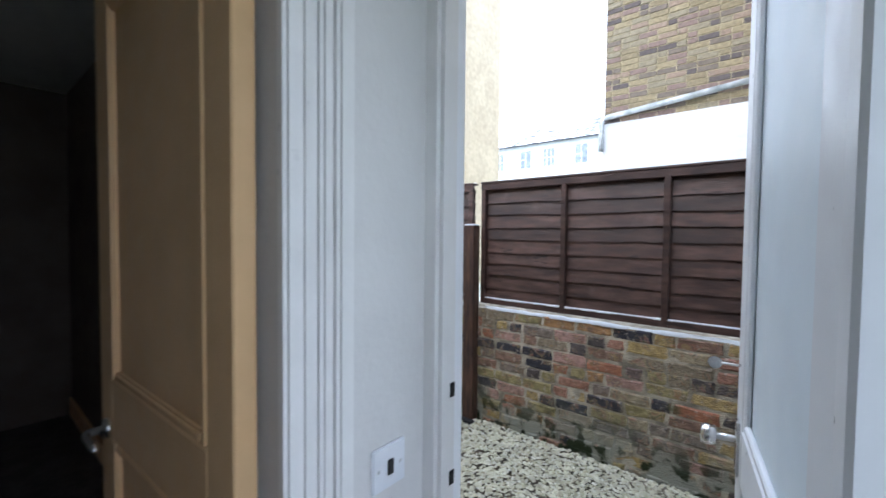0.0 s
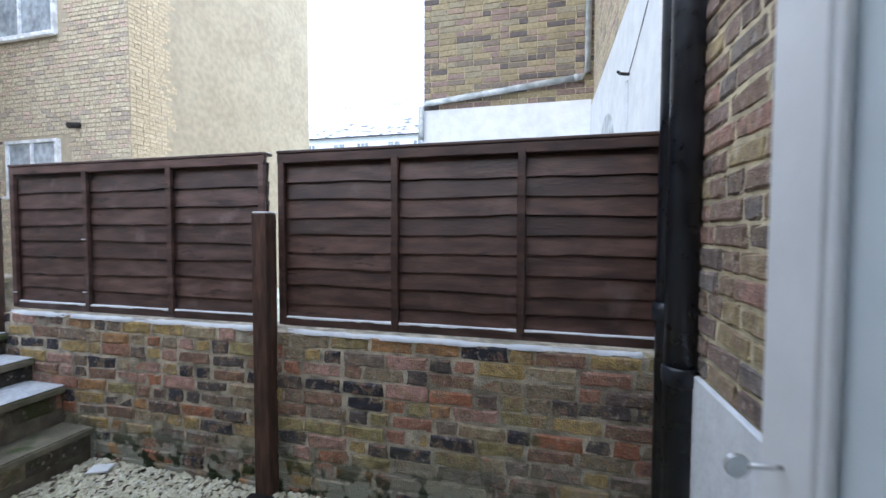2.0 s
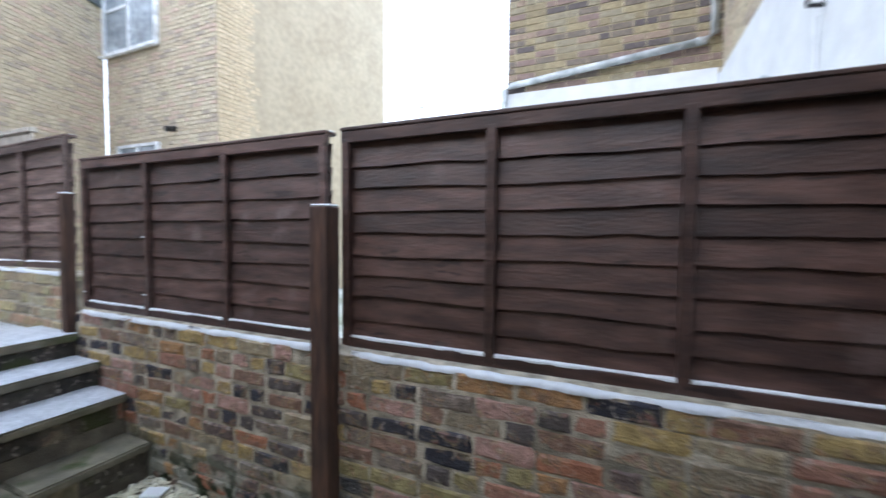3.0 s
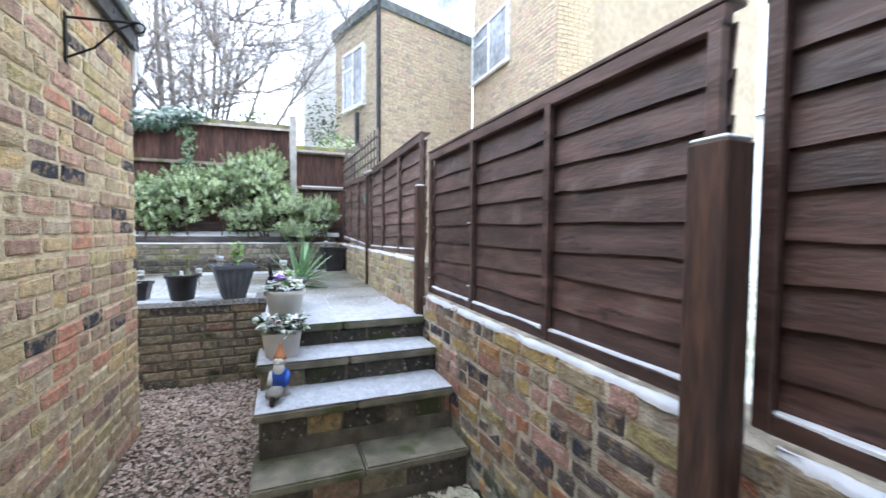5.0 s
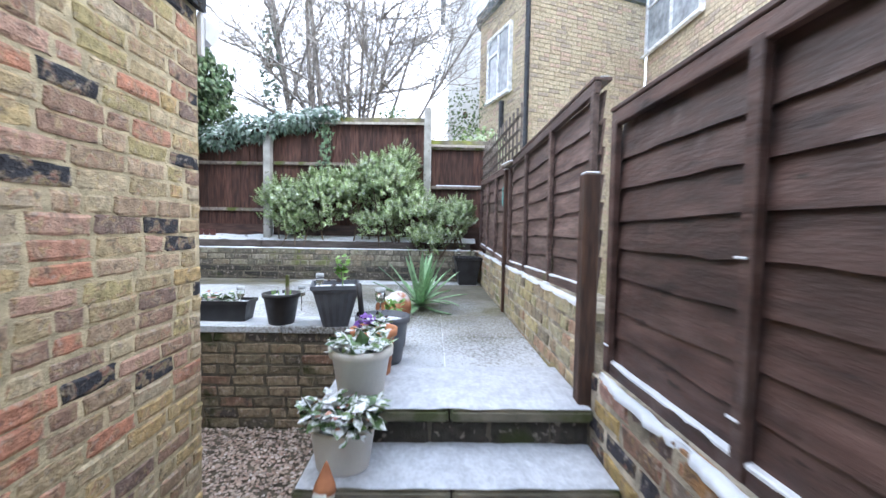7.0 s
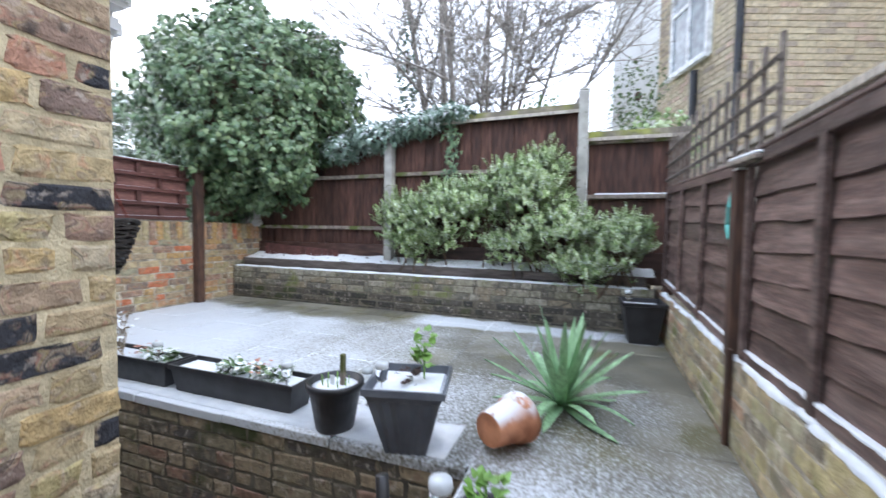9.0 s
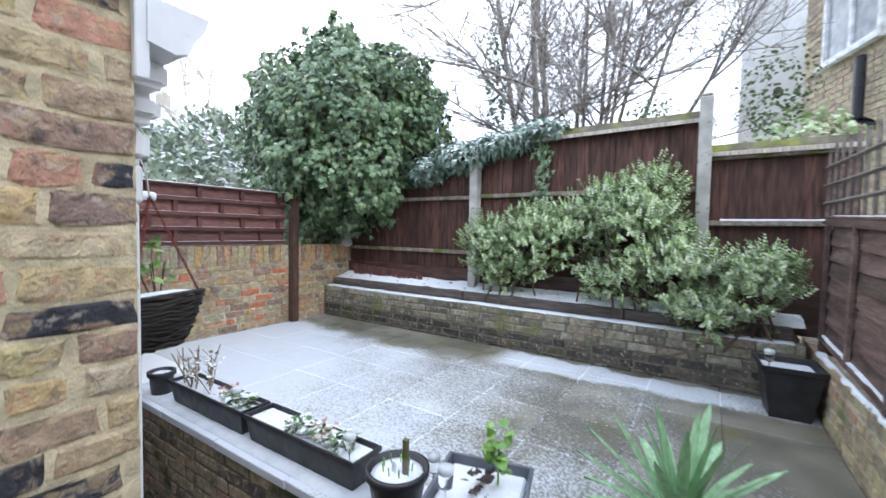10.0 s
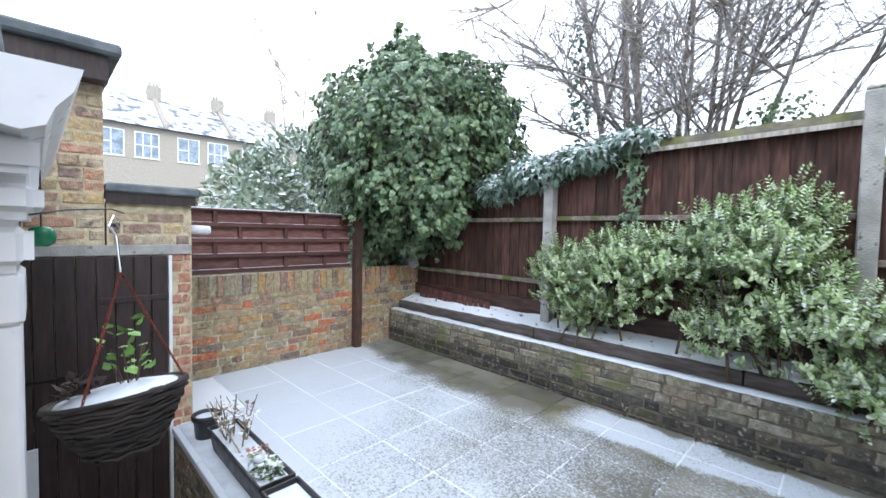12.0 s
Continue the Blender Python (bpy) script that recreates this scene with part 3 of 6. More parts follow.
# the low rear wing of the house, along the side passage
house_wall = structure("wall_side_passage", (-4.32, 0.64, -0.03), (-0.62, 0.81, 2.50), MORTAR)
structure("wall_rear_wing", (-4.32, -1.2, -0.03), (-4.16, 0.64, 2.44), WALLW)
wing_roof = structure("roof_rear_wing", (-4.36, -1.5, 2.505), (0.13, 0.875, 2.57), LEAD, 0.01)
structure("fascia_side", (-4.33, 0.822, 2.40), (-0.62, 0.85, 2.50), PIPEB)
structure("wall_wing_back", (-4.32, -1.5, -0.03), (-0.62, -1.3, 2.44), WALLW)

# the hall behind the back door, and the dim room beside it
structure("floor_hall", (-0.60, -2.2, -0.03), (0.56, 0.80, 0.03), CARPET)
structure("floor_room", (-4.1, -1.3, -0.03), (-0.60, 0.62, 0.025), CARPET)
structure("ceiling_hall", (-4.16, -2.2, 2.42), (0.6, 0.80, 2.495), WALLW)
structure("wall_hall_side", (-0.70, 0.335, 0.03), (-0.60, 0.66, 2.42), WALLW)
structure("wall_hall_left", (-0.70, -2.2, 0.03), (-0.60, -0.50, 2.42), WALLW)
structure("wall_over_room_door", (-0.70, -0.50, 2.14), (-0.60, 0.335, 2.42), WALLW)
# unseen opening added between these wall pieces so daylight brightens the hall
structure("wall_hall_right", (0.56, -2.2, 0.03), (0.64, -0.50, 2.42), WALLW)
structure("wall_hall_right_front", (0.56, 0.47, 0.03), (0.64, 0.56, 2.42), WALLW)
structure("wall_under_hall_window", (0.56, -0.50, 0.03), (0.64, 0.47, 0.85), WALLW)
structure("wall_over_hall_window", (0.56, -0.50, 2.10), (0.64, 0.47, 2.42), WALLW)
structure("wall_hall_end", (-0.60, -2.3, 0.03), (0.56, -2.2, 2.42), WALLW)
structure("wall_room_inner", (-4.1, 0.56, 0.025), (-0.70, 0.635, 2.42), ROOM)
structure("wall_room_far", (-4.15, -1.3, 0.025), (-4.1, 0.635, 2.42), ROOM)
structure("baseboard", (-4.09, 0.54, 0.025), (-0.71, 0.558, 0.16), CREAMP, 0.004)
structure("wall_over_back_door", (-0.62, 0.64, 2.22), (0.14, 0.80, 2.42), WALLW)
structure("wall_beside_back_door", (0.115, 0.56, 0.0), (0.138, 0.80, 2.42), WALLW)
structure("wall_hall_return", (0.14, 0.56, 0.0), (0.64, 0.66, 2.42), WALLW)

# the taller house wall that closes the passage
return_wall = structure("wall_return", (0.14, 0.82, -0.03), (0.50, 2.46, 5.6), MORTAR)
plinth = structure("plinth", (0.116, 0.83, -0.03), (0.138, 2.46, 0.90), PAINTW, 0.004)

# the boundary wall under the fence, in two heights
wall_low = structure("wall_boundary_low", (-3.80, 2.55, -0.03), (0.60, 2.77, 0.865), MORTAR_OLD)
wall_high = structure("wall_boundary_high", (-8.20, 2.555, -0.03), (-3.80, 2.775, 1.085), MORTAR_OLD)

# the raised patio
retaining = structure("wall_retaining", (-5.28, -1.56, -0.03), (-5.08, 1.53, 0.665), MORTAR_GRIM)
structure("patio_base", (-8.3, -2.45, -0.03), (-5.28, 2.55, 0.66), EARTH)
stair_side = structure("wall_stair_side", (-5.08, 1.56, -0.03), (-3.80, 2.55, 0.66), MORTAR_GRIM)

# the raised bed and the end of the garden
bed_wall = structure("wall_raised_bed", (-7.78, -2.42, 0.66), (-7.655, 2.5, 1.105), MORTAR_GRIM)
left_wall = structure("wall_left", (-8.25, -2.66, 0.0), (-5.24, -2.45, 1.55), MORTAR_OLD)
outhouse = structure("wall_outhouse_low", (-5.20, -2.45, -0.03), (-4.73, -1.57, 2.27), MORTAR)
outhouse_high = structure("wall_outhouse_high", (-4.72, -2.9, -0.03), (-3.2, -1.575, 3.0), MORTAR)
structure("outhouse_lintel", (-5.195, -1.566, 1.925), (-4.0, -1.552, 1.995), CONCRETE, 0.004)
structure("roof_outhouse_low", (-5.25, -2.5, 2.33), (-4.725, -1.52, 2.39), LEAD, 0.012)
structure("trim_outhouse_low", (-5.22, -1.56, 2.265), (-4.725, -1.54, 2.328), DARKDOOR)
structure("roof_outhouse_high", (-4.80, -3.0, 3.14), (-3.0, -1.40, 3.21), LEAD, 0.014)
structure("trim_outhouse_high", (-4.74, -1.572, 2.985), (-3.0, -1.45, 3.138), DARKDOOR, 0.004)

# ---- the back door and its surroundings ----
dw = thing("door_frame", (0, 0, 0), "white gloss painted back door frame with moulded edges", "door frame", kind="structure")
part("jamb", bx((-0.622, 0.66, 0.03), (-0.555, 0.728, 2.20), 0.012, seg=2), GLOSSI, dw)
part("stop", bx((-0.622, 0.728, 0.03), (-0.598, 0.805, 2.20), 0.004), GLOSSW, dw)
part("jamb", bx((0.05, 0.50, 0.03), (0.113, 0.60, 2.20), 0.006), GLOSSW, dw)
part("jamb", bx((0.075, 0.60, 0.03), (0.114, 0.80, 2.20), 0.006), GLOSSW, dw)
part("head", bx((-0.555, 0.66, 2.16), (0.075, 0.78, 2.22), 0.006), GLOSSW, dw)
part("threshold", bx((-0.555, 0.60, 0.0), (0.075, 0.86, 0.045), 0.006), STONE, dw)
for zz in (1.065, 0.865):
    part("strike_plate", bx((-0.5565, 0.700, zz - 0.016), (-0.5535, 0.716, zz + 0.016)), IRON, dw, "dark metal strike plate")
# three lower courses in blackish brick, the upper ones in grey-olive

# architrave and the open cream room door
arch = thing("architrave", (-0.60, 0, 0), "moulded white door architrave in the hall", "trim", kind="structure")
for a, b, d in ((0.318, 0.352, 0.030), (0.352, 0.385, 0.020), (0.385, 0.412, 0.026), (0.412, 0.450, 0.034)):
    part("moulding", bx((0.001, a, 0.03), (d, b - 0.001, 2.12), 0.007, seg=2), GLOSSI, arch)

rd = thing("room_door", (-0.66, 0.300, 0.03), "cream panelled room door, standing open", "door", turn=182)
part("stile", bx((0, -0.02, 0), (0.10, 0.02, 2.08), 0.003), CREAMP, rd)
part("stile", bx((0.66, -0.02, 0), (0.76, 0.02, 2.08), 0.003), CREAMP, rd)
for z0, z1 in ((0, 0.20), (0.84, 1.00), (1.95, 2.08)):
    part("rail", bx((0.10, -0.02, z0), (0.66, 0.02, z1), 0.003), CREAMP, rd)
for z0, z1 in ((0.20, 0.84), (1.00, 1.95)):
    pn = part("panel", bx((0.10, -0.006, z0), (0.66, 0.006, z1)), CREAMP, rd)
    for lo, hi in (((0.10, 0.006, z0), (0.125, 0.022, z1)), ((0.635, 0.006, z0), (0.66, 0.022, z1)), ((0.125, 0.006, z0), (0.635, 0.022, z0 + 0.025)), ((0.125, 0.006, z1 - 0.025), (0.635, 0.022, z1))):
        part("beading", bx(lo, hi, 0.006, seg=2), CREAMP, pn)
hd = part("door_handle", lathe([(0.026, 0), (0.026, 0.008), (0.010, 0.012), (0.010, 0.045)], 16), CHROME, rd, "satin chrome lever handle", True)
hd.matrix_basis = pose(0.70, 0.02, 0.86, -90)
part("lever", tube([(0, 0, 0.045), (-0.03, 0, 0.05), (-0.115, 0.004, 0.05)], 0.009), CHROME, hd, "", True)

sw = thing("isolator_switch", (-0.60, 0.553, 0.945), "white isolator switch with a black rocker on the hall wall", "switch")
part("plate", bx((0.0005, -0.044, -0.044), (0.010, 0.044, 0.044), 0.003, seg=2), PIPEW, sw)
part("rocker", bx((0.010, -0.008, -0.016), (0.015, 0.008, 0.016), 0.002), BLACKP, sw, "black rocker")
for yy in (-0.03, 0.03):
    part("screw", bx((0.010, yy - 0.003, -0.003), (0.0112, yy + 0.003, 0.003)), CHROME, sw)

# the half-glazed back door, standing open outwards
ld = math.degrees(math.atan2(1.385 - 0.605, -0.058 - 0.072))
bd = thing("back_door", (0.075, 0.605, 0.05), "white half-glazed back door with frosted glass, standing open", "door", turn=ld)
W_ = 0.79
part("stile", bx((0, -0.022, 0), (0.105, 0.022, 2.10), 0.004), GLOSSW, bd)
part("stile", bx((W_ - 0.095, -0.022, 0), (W_, 0.022, 2.10), 0.004), GLOSSW, bd)
part("rail", bx((0.105, -0.022, 0), (W_ - 0.095, 0.022, 0.20), 0.004), GLOSSW, bd)
part("rail", bx((0.105, -0.022, 0.72), (W_ - 0.095, 0.022, 0.865), 0.004), GLOSSW, bd)
part("rail", bx((0.105, -0.022, 2.02), (W_ - 0.095, 0.022, 2.10), 0.004), GLOSSW, bd)
part("panel", bx((0.105, -0.008, 0.20), (W_ - 0.095, 0.008, 0.72)), GLOSSW, bd)
pane = part("pane", bx((0.105, -0.003, 0.865), (W_ - 0.095, 0.003, 2.02)), FROST, bd, "frosted glass pane")
pane.visible_shadow = False
for s in (-1, 1):
    y0, y1 = sorted((s * 0.004, s * 0.019))
    for lo, hi in (((0.105, y0, 0.865), (0.122, y1, 2.02)), ((W_ - 0.112, y0, 0.865), (W_ - 0.095, y1, 2.02)), ((0.122, y0, 0.865), (W_ - 0.112, y1, 0.885)), ((0.122, y0, 2.00), (W_ - 0.112, y1, 2.02))):
        part("glazing_bead", bx(lo, hi, 0.004), GLOSSW, bd)
kn = part("door_handle", bx((-0.022, 0, -0.075), (0.022, 0.007, 0.075), 0.004, seg=2), CHROME, bd, "satin chrome handle on a long plate")
kn.location = (W_ - 0.048, 0.022, 0.80)
part("lever", tube([(0, 0.006, 0.02), (0, 0.05, 0.02)], 0.010), CHROME, kn, "", True)
part("knob", lathe([(0.0, 0), (0.024, 0.002), (0.028, 0.02), (0.024, 0.036), (0.0, 0.038)], 16), CHROME, kn, "", True).matrix_basis = pose(0, 0.05, 0.02, -90)
ky = part("key", tube([(0, 0, 0), (0, 0.045, 0)], 0.0035), CHROME, bd, "key left in the lock", True)
ky.location = (W_ - 0.045, 0.022, 1.02)
part("key_bow", lathe([(0.0, -0.0015), (0.017, -0.0015), (0.017, 0.0015), (0.0, 0.0015)], 16), CHROME, ky).matrix_basis = pose(0, 0.058, 0, 0, 90)

# black rainwater pipes at the corner of the house
dp = thing("drainpipe", (0.075, 2.415, 0), "black painted cast rainwater pipe with brackets, snow-flecked", "drainpipe")
part("pipe", tube([(0, 0, 0.02), (0, 0, 5.4)], 0.042, 14), PIPEB, dp, "", True)
for z in (0.10, 1.05, 3.3):
    part("collar", lathe([(0.043, 0), (0.054, 0.008), (0.054, 0.07), (0.043, 0.078)], 16, at=(0, 0, z)), PIPEB, dp, "", True)
part("shoe", tube([(0, 0, 0.06), (-0.03, 0, 0.01), (-0.10, 0, -0.015)], 0.045, 12), PIPEB, dp, "", True)
dp2 = thing("soil_pipe", (0.09, 2.30, 0), "wide black soil pipe against the brick house corner", "drainpipe")
part("pipe", tube([(0, 0, 0), (0, 0, 5.4)], 0.055, 16), PIPEB, dp2, "", True)
for z in (0.85, 2.32, 3.6):
    part("collar", lathe([(0.056, 0), (0.062, 0.008), (0.062, 0.06), (0.056, 0.068)], 18, at=(0, 0, z)), PIPEB, dp2, "", True)


# ---- waney-lap fence along the passage ----
def lap_panel(at, width, height, seed, boards=9, tilt=0.0, label="dark brown stained lap fence panel with wavy boards", material=None, bays=None):
    r = random.Random(seed)
    material = material or FENCE
    f = thing("lap_fence", at, label, "fence", "fence panels along the boundary wall")
    f.matrix_world = pose(*at) @ pose(0, 0, 0, 0, tilt, 0)
    h0, h1 = 0.045, height - 0.05
    step = (h1 - h0) / boards
    for k in range(boards):
        bm = bmesh.new()
        n = 30
        z = h0 + k * step
        dip = r.uniform(-0.012, 0.012)
        rows = []
        bump_at, bump_h = r.uniform(0.2, 0.8) * width, r.uniform(-0.010, 0.012)
        for i in range(n + 1):
            x = width * i / n
            e = 0.011 * noise.noise((x * 2.1, k * 3.7, seed)) + 0.005 * noise.noise((x * 9, k, seed + 5)) + dip * (x / width - 0.5) + bump_h * math.exp(-((x - bump_at) / 0.06) ** 2)
            lo, hi = z - 0.014 + e, z + step + 0.012
            rows.append([bm.verts.new(p) for p in ((x, -0.018, lo), (x, 0.001, hi), (x, 0.009, hi), (x, -0.006, lo))])
        for a, b in zip(rows, rows[1:]):
            for j in range(4):
                bm.faces.new((a[j], a[(j + 1) % 4], b[(j + 1) % 4], b[j]))
        bm.faces.new(rows[0][::-1])
        bm.faces.new(rows[-1])
        part("board", bm, material, f)
    for x in (0.0, *(bays or (width / 3, 2 * width / 3)), width):
        w = 0.018
        a = min(max(x, w), width - w)
        part("batten", bx((a - w, -0.042, 0.005), (a + w, -0.0185, height - 0.035), 0.003), material, f)
    part("top_rail", bx((-0.004, -0.040, height - 0.052), (width + 0.004, -0.014, height - 0.004), 0.003), material, f)
    part("cap", bx((-0.006, -0.044, height - 0.003), (width + 0.006, 0.028, height + 0.012), 0.003), material, f)
    part("bottom_rail", bx((0.018, -0.034, 0.0), (width - 0.018, -0.013, 0.042), 0.003), material, f)
    sn = part("snow", snow_strip(width, 0.020, 0.006, 0.05, 0.006), SNOW, f, "thin line of snow")
    sn.location = (0, -0.013, 0.043)
    sn = part("snow", snow_strip(width, 0.030, 0.005, 0.05, 0.01), SNOW, f, "thin line of snow")
    sn.location = (0, 0.015, height + 0.012)
    return f


FY = 2.596


def fleck(panel, x, z):
    """A crumb of snow caught on a batten."""
    part("snow", bx((x - 0.016, -0.050, z), (x + 0.016, -0.043, z + 0.006), 0.002), SNOW, panel, "crumb of snow on the batten")


lap_panel((-1.742, FY, 0.90), 1.86, 0.90, 3, bays=(0.646, 1.252))
mid_panel = lap_panel((-3.706, FY, 0.90), 1.88, 0.90, 4, boards=8, material=FENCE_MID)
lap_panel((-5.62, FY, 1.10), 1.76, 0.84, 5, boards=7, tilt=-0.9, label="faded brown lap fence panel with mossy wavy boards", material=FENCE_OLD)
lap_panel((-7.62, FY, 1.175), 1.87, 0.83, 6, boards=7, tilt=2.4, label="faded brown lap fence panel with mossy wavy boards", material=FENCE_OLD)


for x, z in ((0.62, 0.44), (0.03, 0.10), (0.62, 0.12)):
    fleck(mid_panel, x, z)


def wood_post(at, h, w=0.075, label="dark brown stained timber fence post", cap=True):
    p = thing("fence_post", at, label, "post", "posts of the side fence")
    part("post", bx((-w / 2, -w / 2, 0), (w / 2, w / 2, h), 0.005), POSTW, p)
    if cap:
        part("snow", bx((-w / 2 + 0.003, -w / 2 + 0.003, h), (w / 2 - 0.003, w / 2 - 0.003, h + 0.010), 0.004), SNOW, p, "thin cap of snow")
    return p


wood_post((-1.795, 2.513, 0.0), 1.485, 0.088, label="brown timber fence post on the gravel, shorter than its fence")
wood_post((-3.815, 2.530, 0.70), 0.90, 0.06)
wood_post((-5.70, 2.563, 1.09), 0.80, 0.065)
stk = thing("fence_stake", (-5.66, 2.535, 0.71), "thin brown timber stake against the boundary wall", "stake")
part("stake", bx((-0.014, -0.012, 0), (0.014, 0.012, 0.42), 0.003), POSTW, stk)
wood_post((-7.62, 2.60, 1.0), 0.9)
fp = thing("post_anchor", (-1.79, 2.47, 0.0), "black metal fence post anchor on the gravel", "bracket")
part("spike_plate", bx((-0.07, -0.045, 0.0), (0.07, 0.0, 0.03), 0.004), IRON, fp)
an = thing("tile_offcut", (-2.85, 2.44, 0.02), "small white tile offcut lying on the gravel", "tile", turn=25)
part("tile", bx((-0.055, -0.04, 0), (0.055, 0.04, 0.014), 0.004), PAINTW, an)

# snow on the copings
for x0, x1, y0, z0, hh in ((-1.70, 0.02, 2.570, 0.867, 0.016), (-3.74, -1.84, 2.570, 0.867, 0.018), (-7.6, -3.88, 2.575, 1.087, 0.018)):
    ob = new("coping_snow", done("coping_snow", snow_strip(x1 - x0, 0.026, hh * 1.2, 0.03, 0.030), SNOW, True))
    ob.location = (x0, y0, z0)
    tagged(ob, "ragged strip of fresh snow on the brick wall ledge", "snow", kind="stuff")
r2 = random.Random(9)
for x in (-7.5, -6.3, -5.72, -5.05, -4.5, -3.95):
    lump = thing("snow_lump", (x, 2.567, 1.095), "small lump of snow on the boundary wall", "snow", "snow lumps on the wall")
    part("lump", lathe([(0.0, 0.022), (0.018, 0.02), (0.028, 0.011), (0.030, 0.0)], 10, squash=(1.6 + 0.8 * r2.random(), 0.7)), SNOW, lump, "", True)

# old trellis leaning above the far panel, and odds and ends on the fence
tr = thing("trellis", (-8.08, 2.645, 1.93), "weathered grey timber trellis panel above the fence", "trellis")
for k in range(15):
    x = 2.48 * k / 14
    part("upright", bx((x - 0.014, -0.008, 0.0), (x + 0.014, 0.008, 0.64 - 0.16 * k / 14), 0.002), TRELLIS, tr)
for k in range(4):
    z = 0.06 + k * 0.135
    lo, hi = Vector((-0.02, -0.016, z)), Vector((2.50, -0.016, z * 0.82))
    part("lath", tube([lo, hi], 0.015, 4), TRELLIS, tr)
nbf = thing("neighbour_fence", (-8.1, 2.98, 0), "pale weathered board fence in the neighbouring garden", "fence")
for k in range(19):
    part("board", bx((k * 0.145, -0.008, 0.0), (k * 0.145 + 0.135, 0.008, 2.22), 0.003), PALEWOOD, nbf)
part("rail", bx((0, -0.03, 2.22), (2.75, 0.03, 2.26), 0.004), PALEWOOD, nbf)
ct = thing("teal_cloth", (-5.80, 2.56, 1.66), "scrap of teal netting caught on the fence", "cloth")
part("cloth", tube([(0, 0, 0.16), (0.02, -0.02, 0.08), (-0.03, -0.01, 0.0), (0.04, -0.02, -0.06), (0.10, -0.015, -0.05)], 0.008, 6), TEAL, ct)
bf = thing("broken_board", (-5.66, 2.55, 1.902), "snow-covered broken fence board end", "board", turn=8)
part("board", bx((-0.04, -0.05, 0), (0.20, 0.03, 0.02), 0.004), WEATHERED, bf)
part("snow", bx((-0.035, -0.045, 0.02), (0.195, 0.025, 0.034), 0.006), SNOW, bf)


# ---- steps up to the patio ----
def step(x0, x1, z, y0=1.53, snow=True, seed=1, joints=(2.02,)):
    """One tread of two slabs with brick risers, nosing at x1."""
    s = thing("garden_step", (x1, y0, 0), "old brick garden step with a mossy stone tread" + (" under snow" if snow else ""), "step", "garden steps")
    ys = [0] + [j - y0 for j in joints] + [2.548 - y0]
    for a, b in zip(ys, ys[1:]):
        part("tread", bx((x0 - x1, a + 0.003, z - 0.045), (0.0, b - 0.003, z), 0.009, seg=2), STONE, s)
    part("core", bx((x0 - x1, 0.03, -0.03), (-0.035, 2.546 - y0, z - 0.047)), MORTAR_GRIM, s)
    r = random.Random(seed)
    y = 0.03
    while y < 1.0:
        w = r.choice((0.215, 0.215, 0.16, 0.1025))
        w = min(w, 1.012 - y)
        if w > 0.03:
            me = brick_mesh("brick", w, min(0.10, 0.10), 0.03, r.choice((B_BLACKISH[0], B_BLACKISH[0], B_GRIM[0], B_OLD[0] if z < 0.5 else B_BLACKISH[0])), seed * 31 + int(y * 100))
            ob = new("brick", me)
            ob.parent = s
            ob.matrix_basis = pose(-0.030, y + w / 2, z - 0.098, 0, 0, 90)
        y += w + 0.008
    if snow:
        bm = bmesh.new()
        nx, ny = 7, 26
        g = []
        for j in range(ny + 1):
            row = []
            for i in range(nx + 1):
                u, v = i / nx, j / ny
                y = 0.012 + v * (2.53 - y0)
                e = 0.010 + 0.010 * noise.noise((y * 9, seed, 1)) + 0.006 * noise.noise((y * 31, seed, 4))
                x = (x0 - x1 + 0.004) + u * (x1 - x0 - 0.004 - max(0.0, e))
                h = 0.003 + (0.009 + 0.005 * noise.noise((x * 6, y * 6, seed))) * (0 if i in (0, nx) or j in (0, ny) else 1)
                row.append(bm.verts.new((x, y, z + h)))
            g.append(row)
        for j in range(ny):
            for i in range(nx):
                bm.faces.new((g[j][i], g[j][i + 1], g[j + 1][i + 1], g[j + 1][i]))
        part("snow", bm, THINSNOW, s, "thin cover of fresh snow", True)
    return s


step(-3.35, -3.04, 0.205, snow=False, seed=2)
step(-3.60, -3.25, 0.438, seed=3)
step(-3.85, -3.51, 0.590, seed=4)
step(-4.22, -3.745, 0.735, seed=5)

# ---- patio flags ----
flags = thing("paving", (0, 0, 0), "grey riven patio flags under thin patchy snow", "paving", kind="structure")
flag_cache = {}


def flag(x0, x1, y0, y1, z=0.71, seed=0):
    key = (round(x1 - x0, 2), round(y1 - y0, 2))
    if key not in flag_cache:
        flag_cache[key] = done("flag", bx((-key[0] / 2 + 0.004, -key[1] / 2 + 0.004, -0.045), (key[0] / 2 - 0.004, key[1] / 2 - 0.004, 0), 0.004), FLAG)
    ob = new("flag", flag_cache[key])
    ob.parent = flags
    r = random.Random(int(x0 * 977 + y0 * 131))
    ob.location = ((x0 + x1) / 2, (y0 + y1) / 2, z + r.uniform(-0.002, 0.002))
    ob.rotation_euler = (r.uniform(-0.004, 0.004), r.uniform(-0.004, 0.004), 0)


xs = [-7.65, -7.35, -6.93, -6.51, -6.04, -5.56]
ys = [-2.44, -1.88, -1.38, -0.88, -0.39, 0.10, 0.59, 1.08, 1.56]
for a, b in zip(xs, xs[1:]):
    for c, d in zip(ys, ys[1:]):
        flag(a, b, c, d)
yc = -1.55
while yc < 1.5:
    flag(-5.56, -5.06, yc, min(yc + 0.62, 1.56))
    yc += 0.62
for a, b in zip((-7.65, -6.95, -6.2, -5.5, -4.85), (-6.95, -6.2, -5.5, -4.85, -4.22)):
    flag(a, b, 1.56, 2.02)
    flag(a, b, 2.02, 2.548)
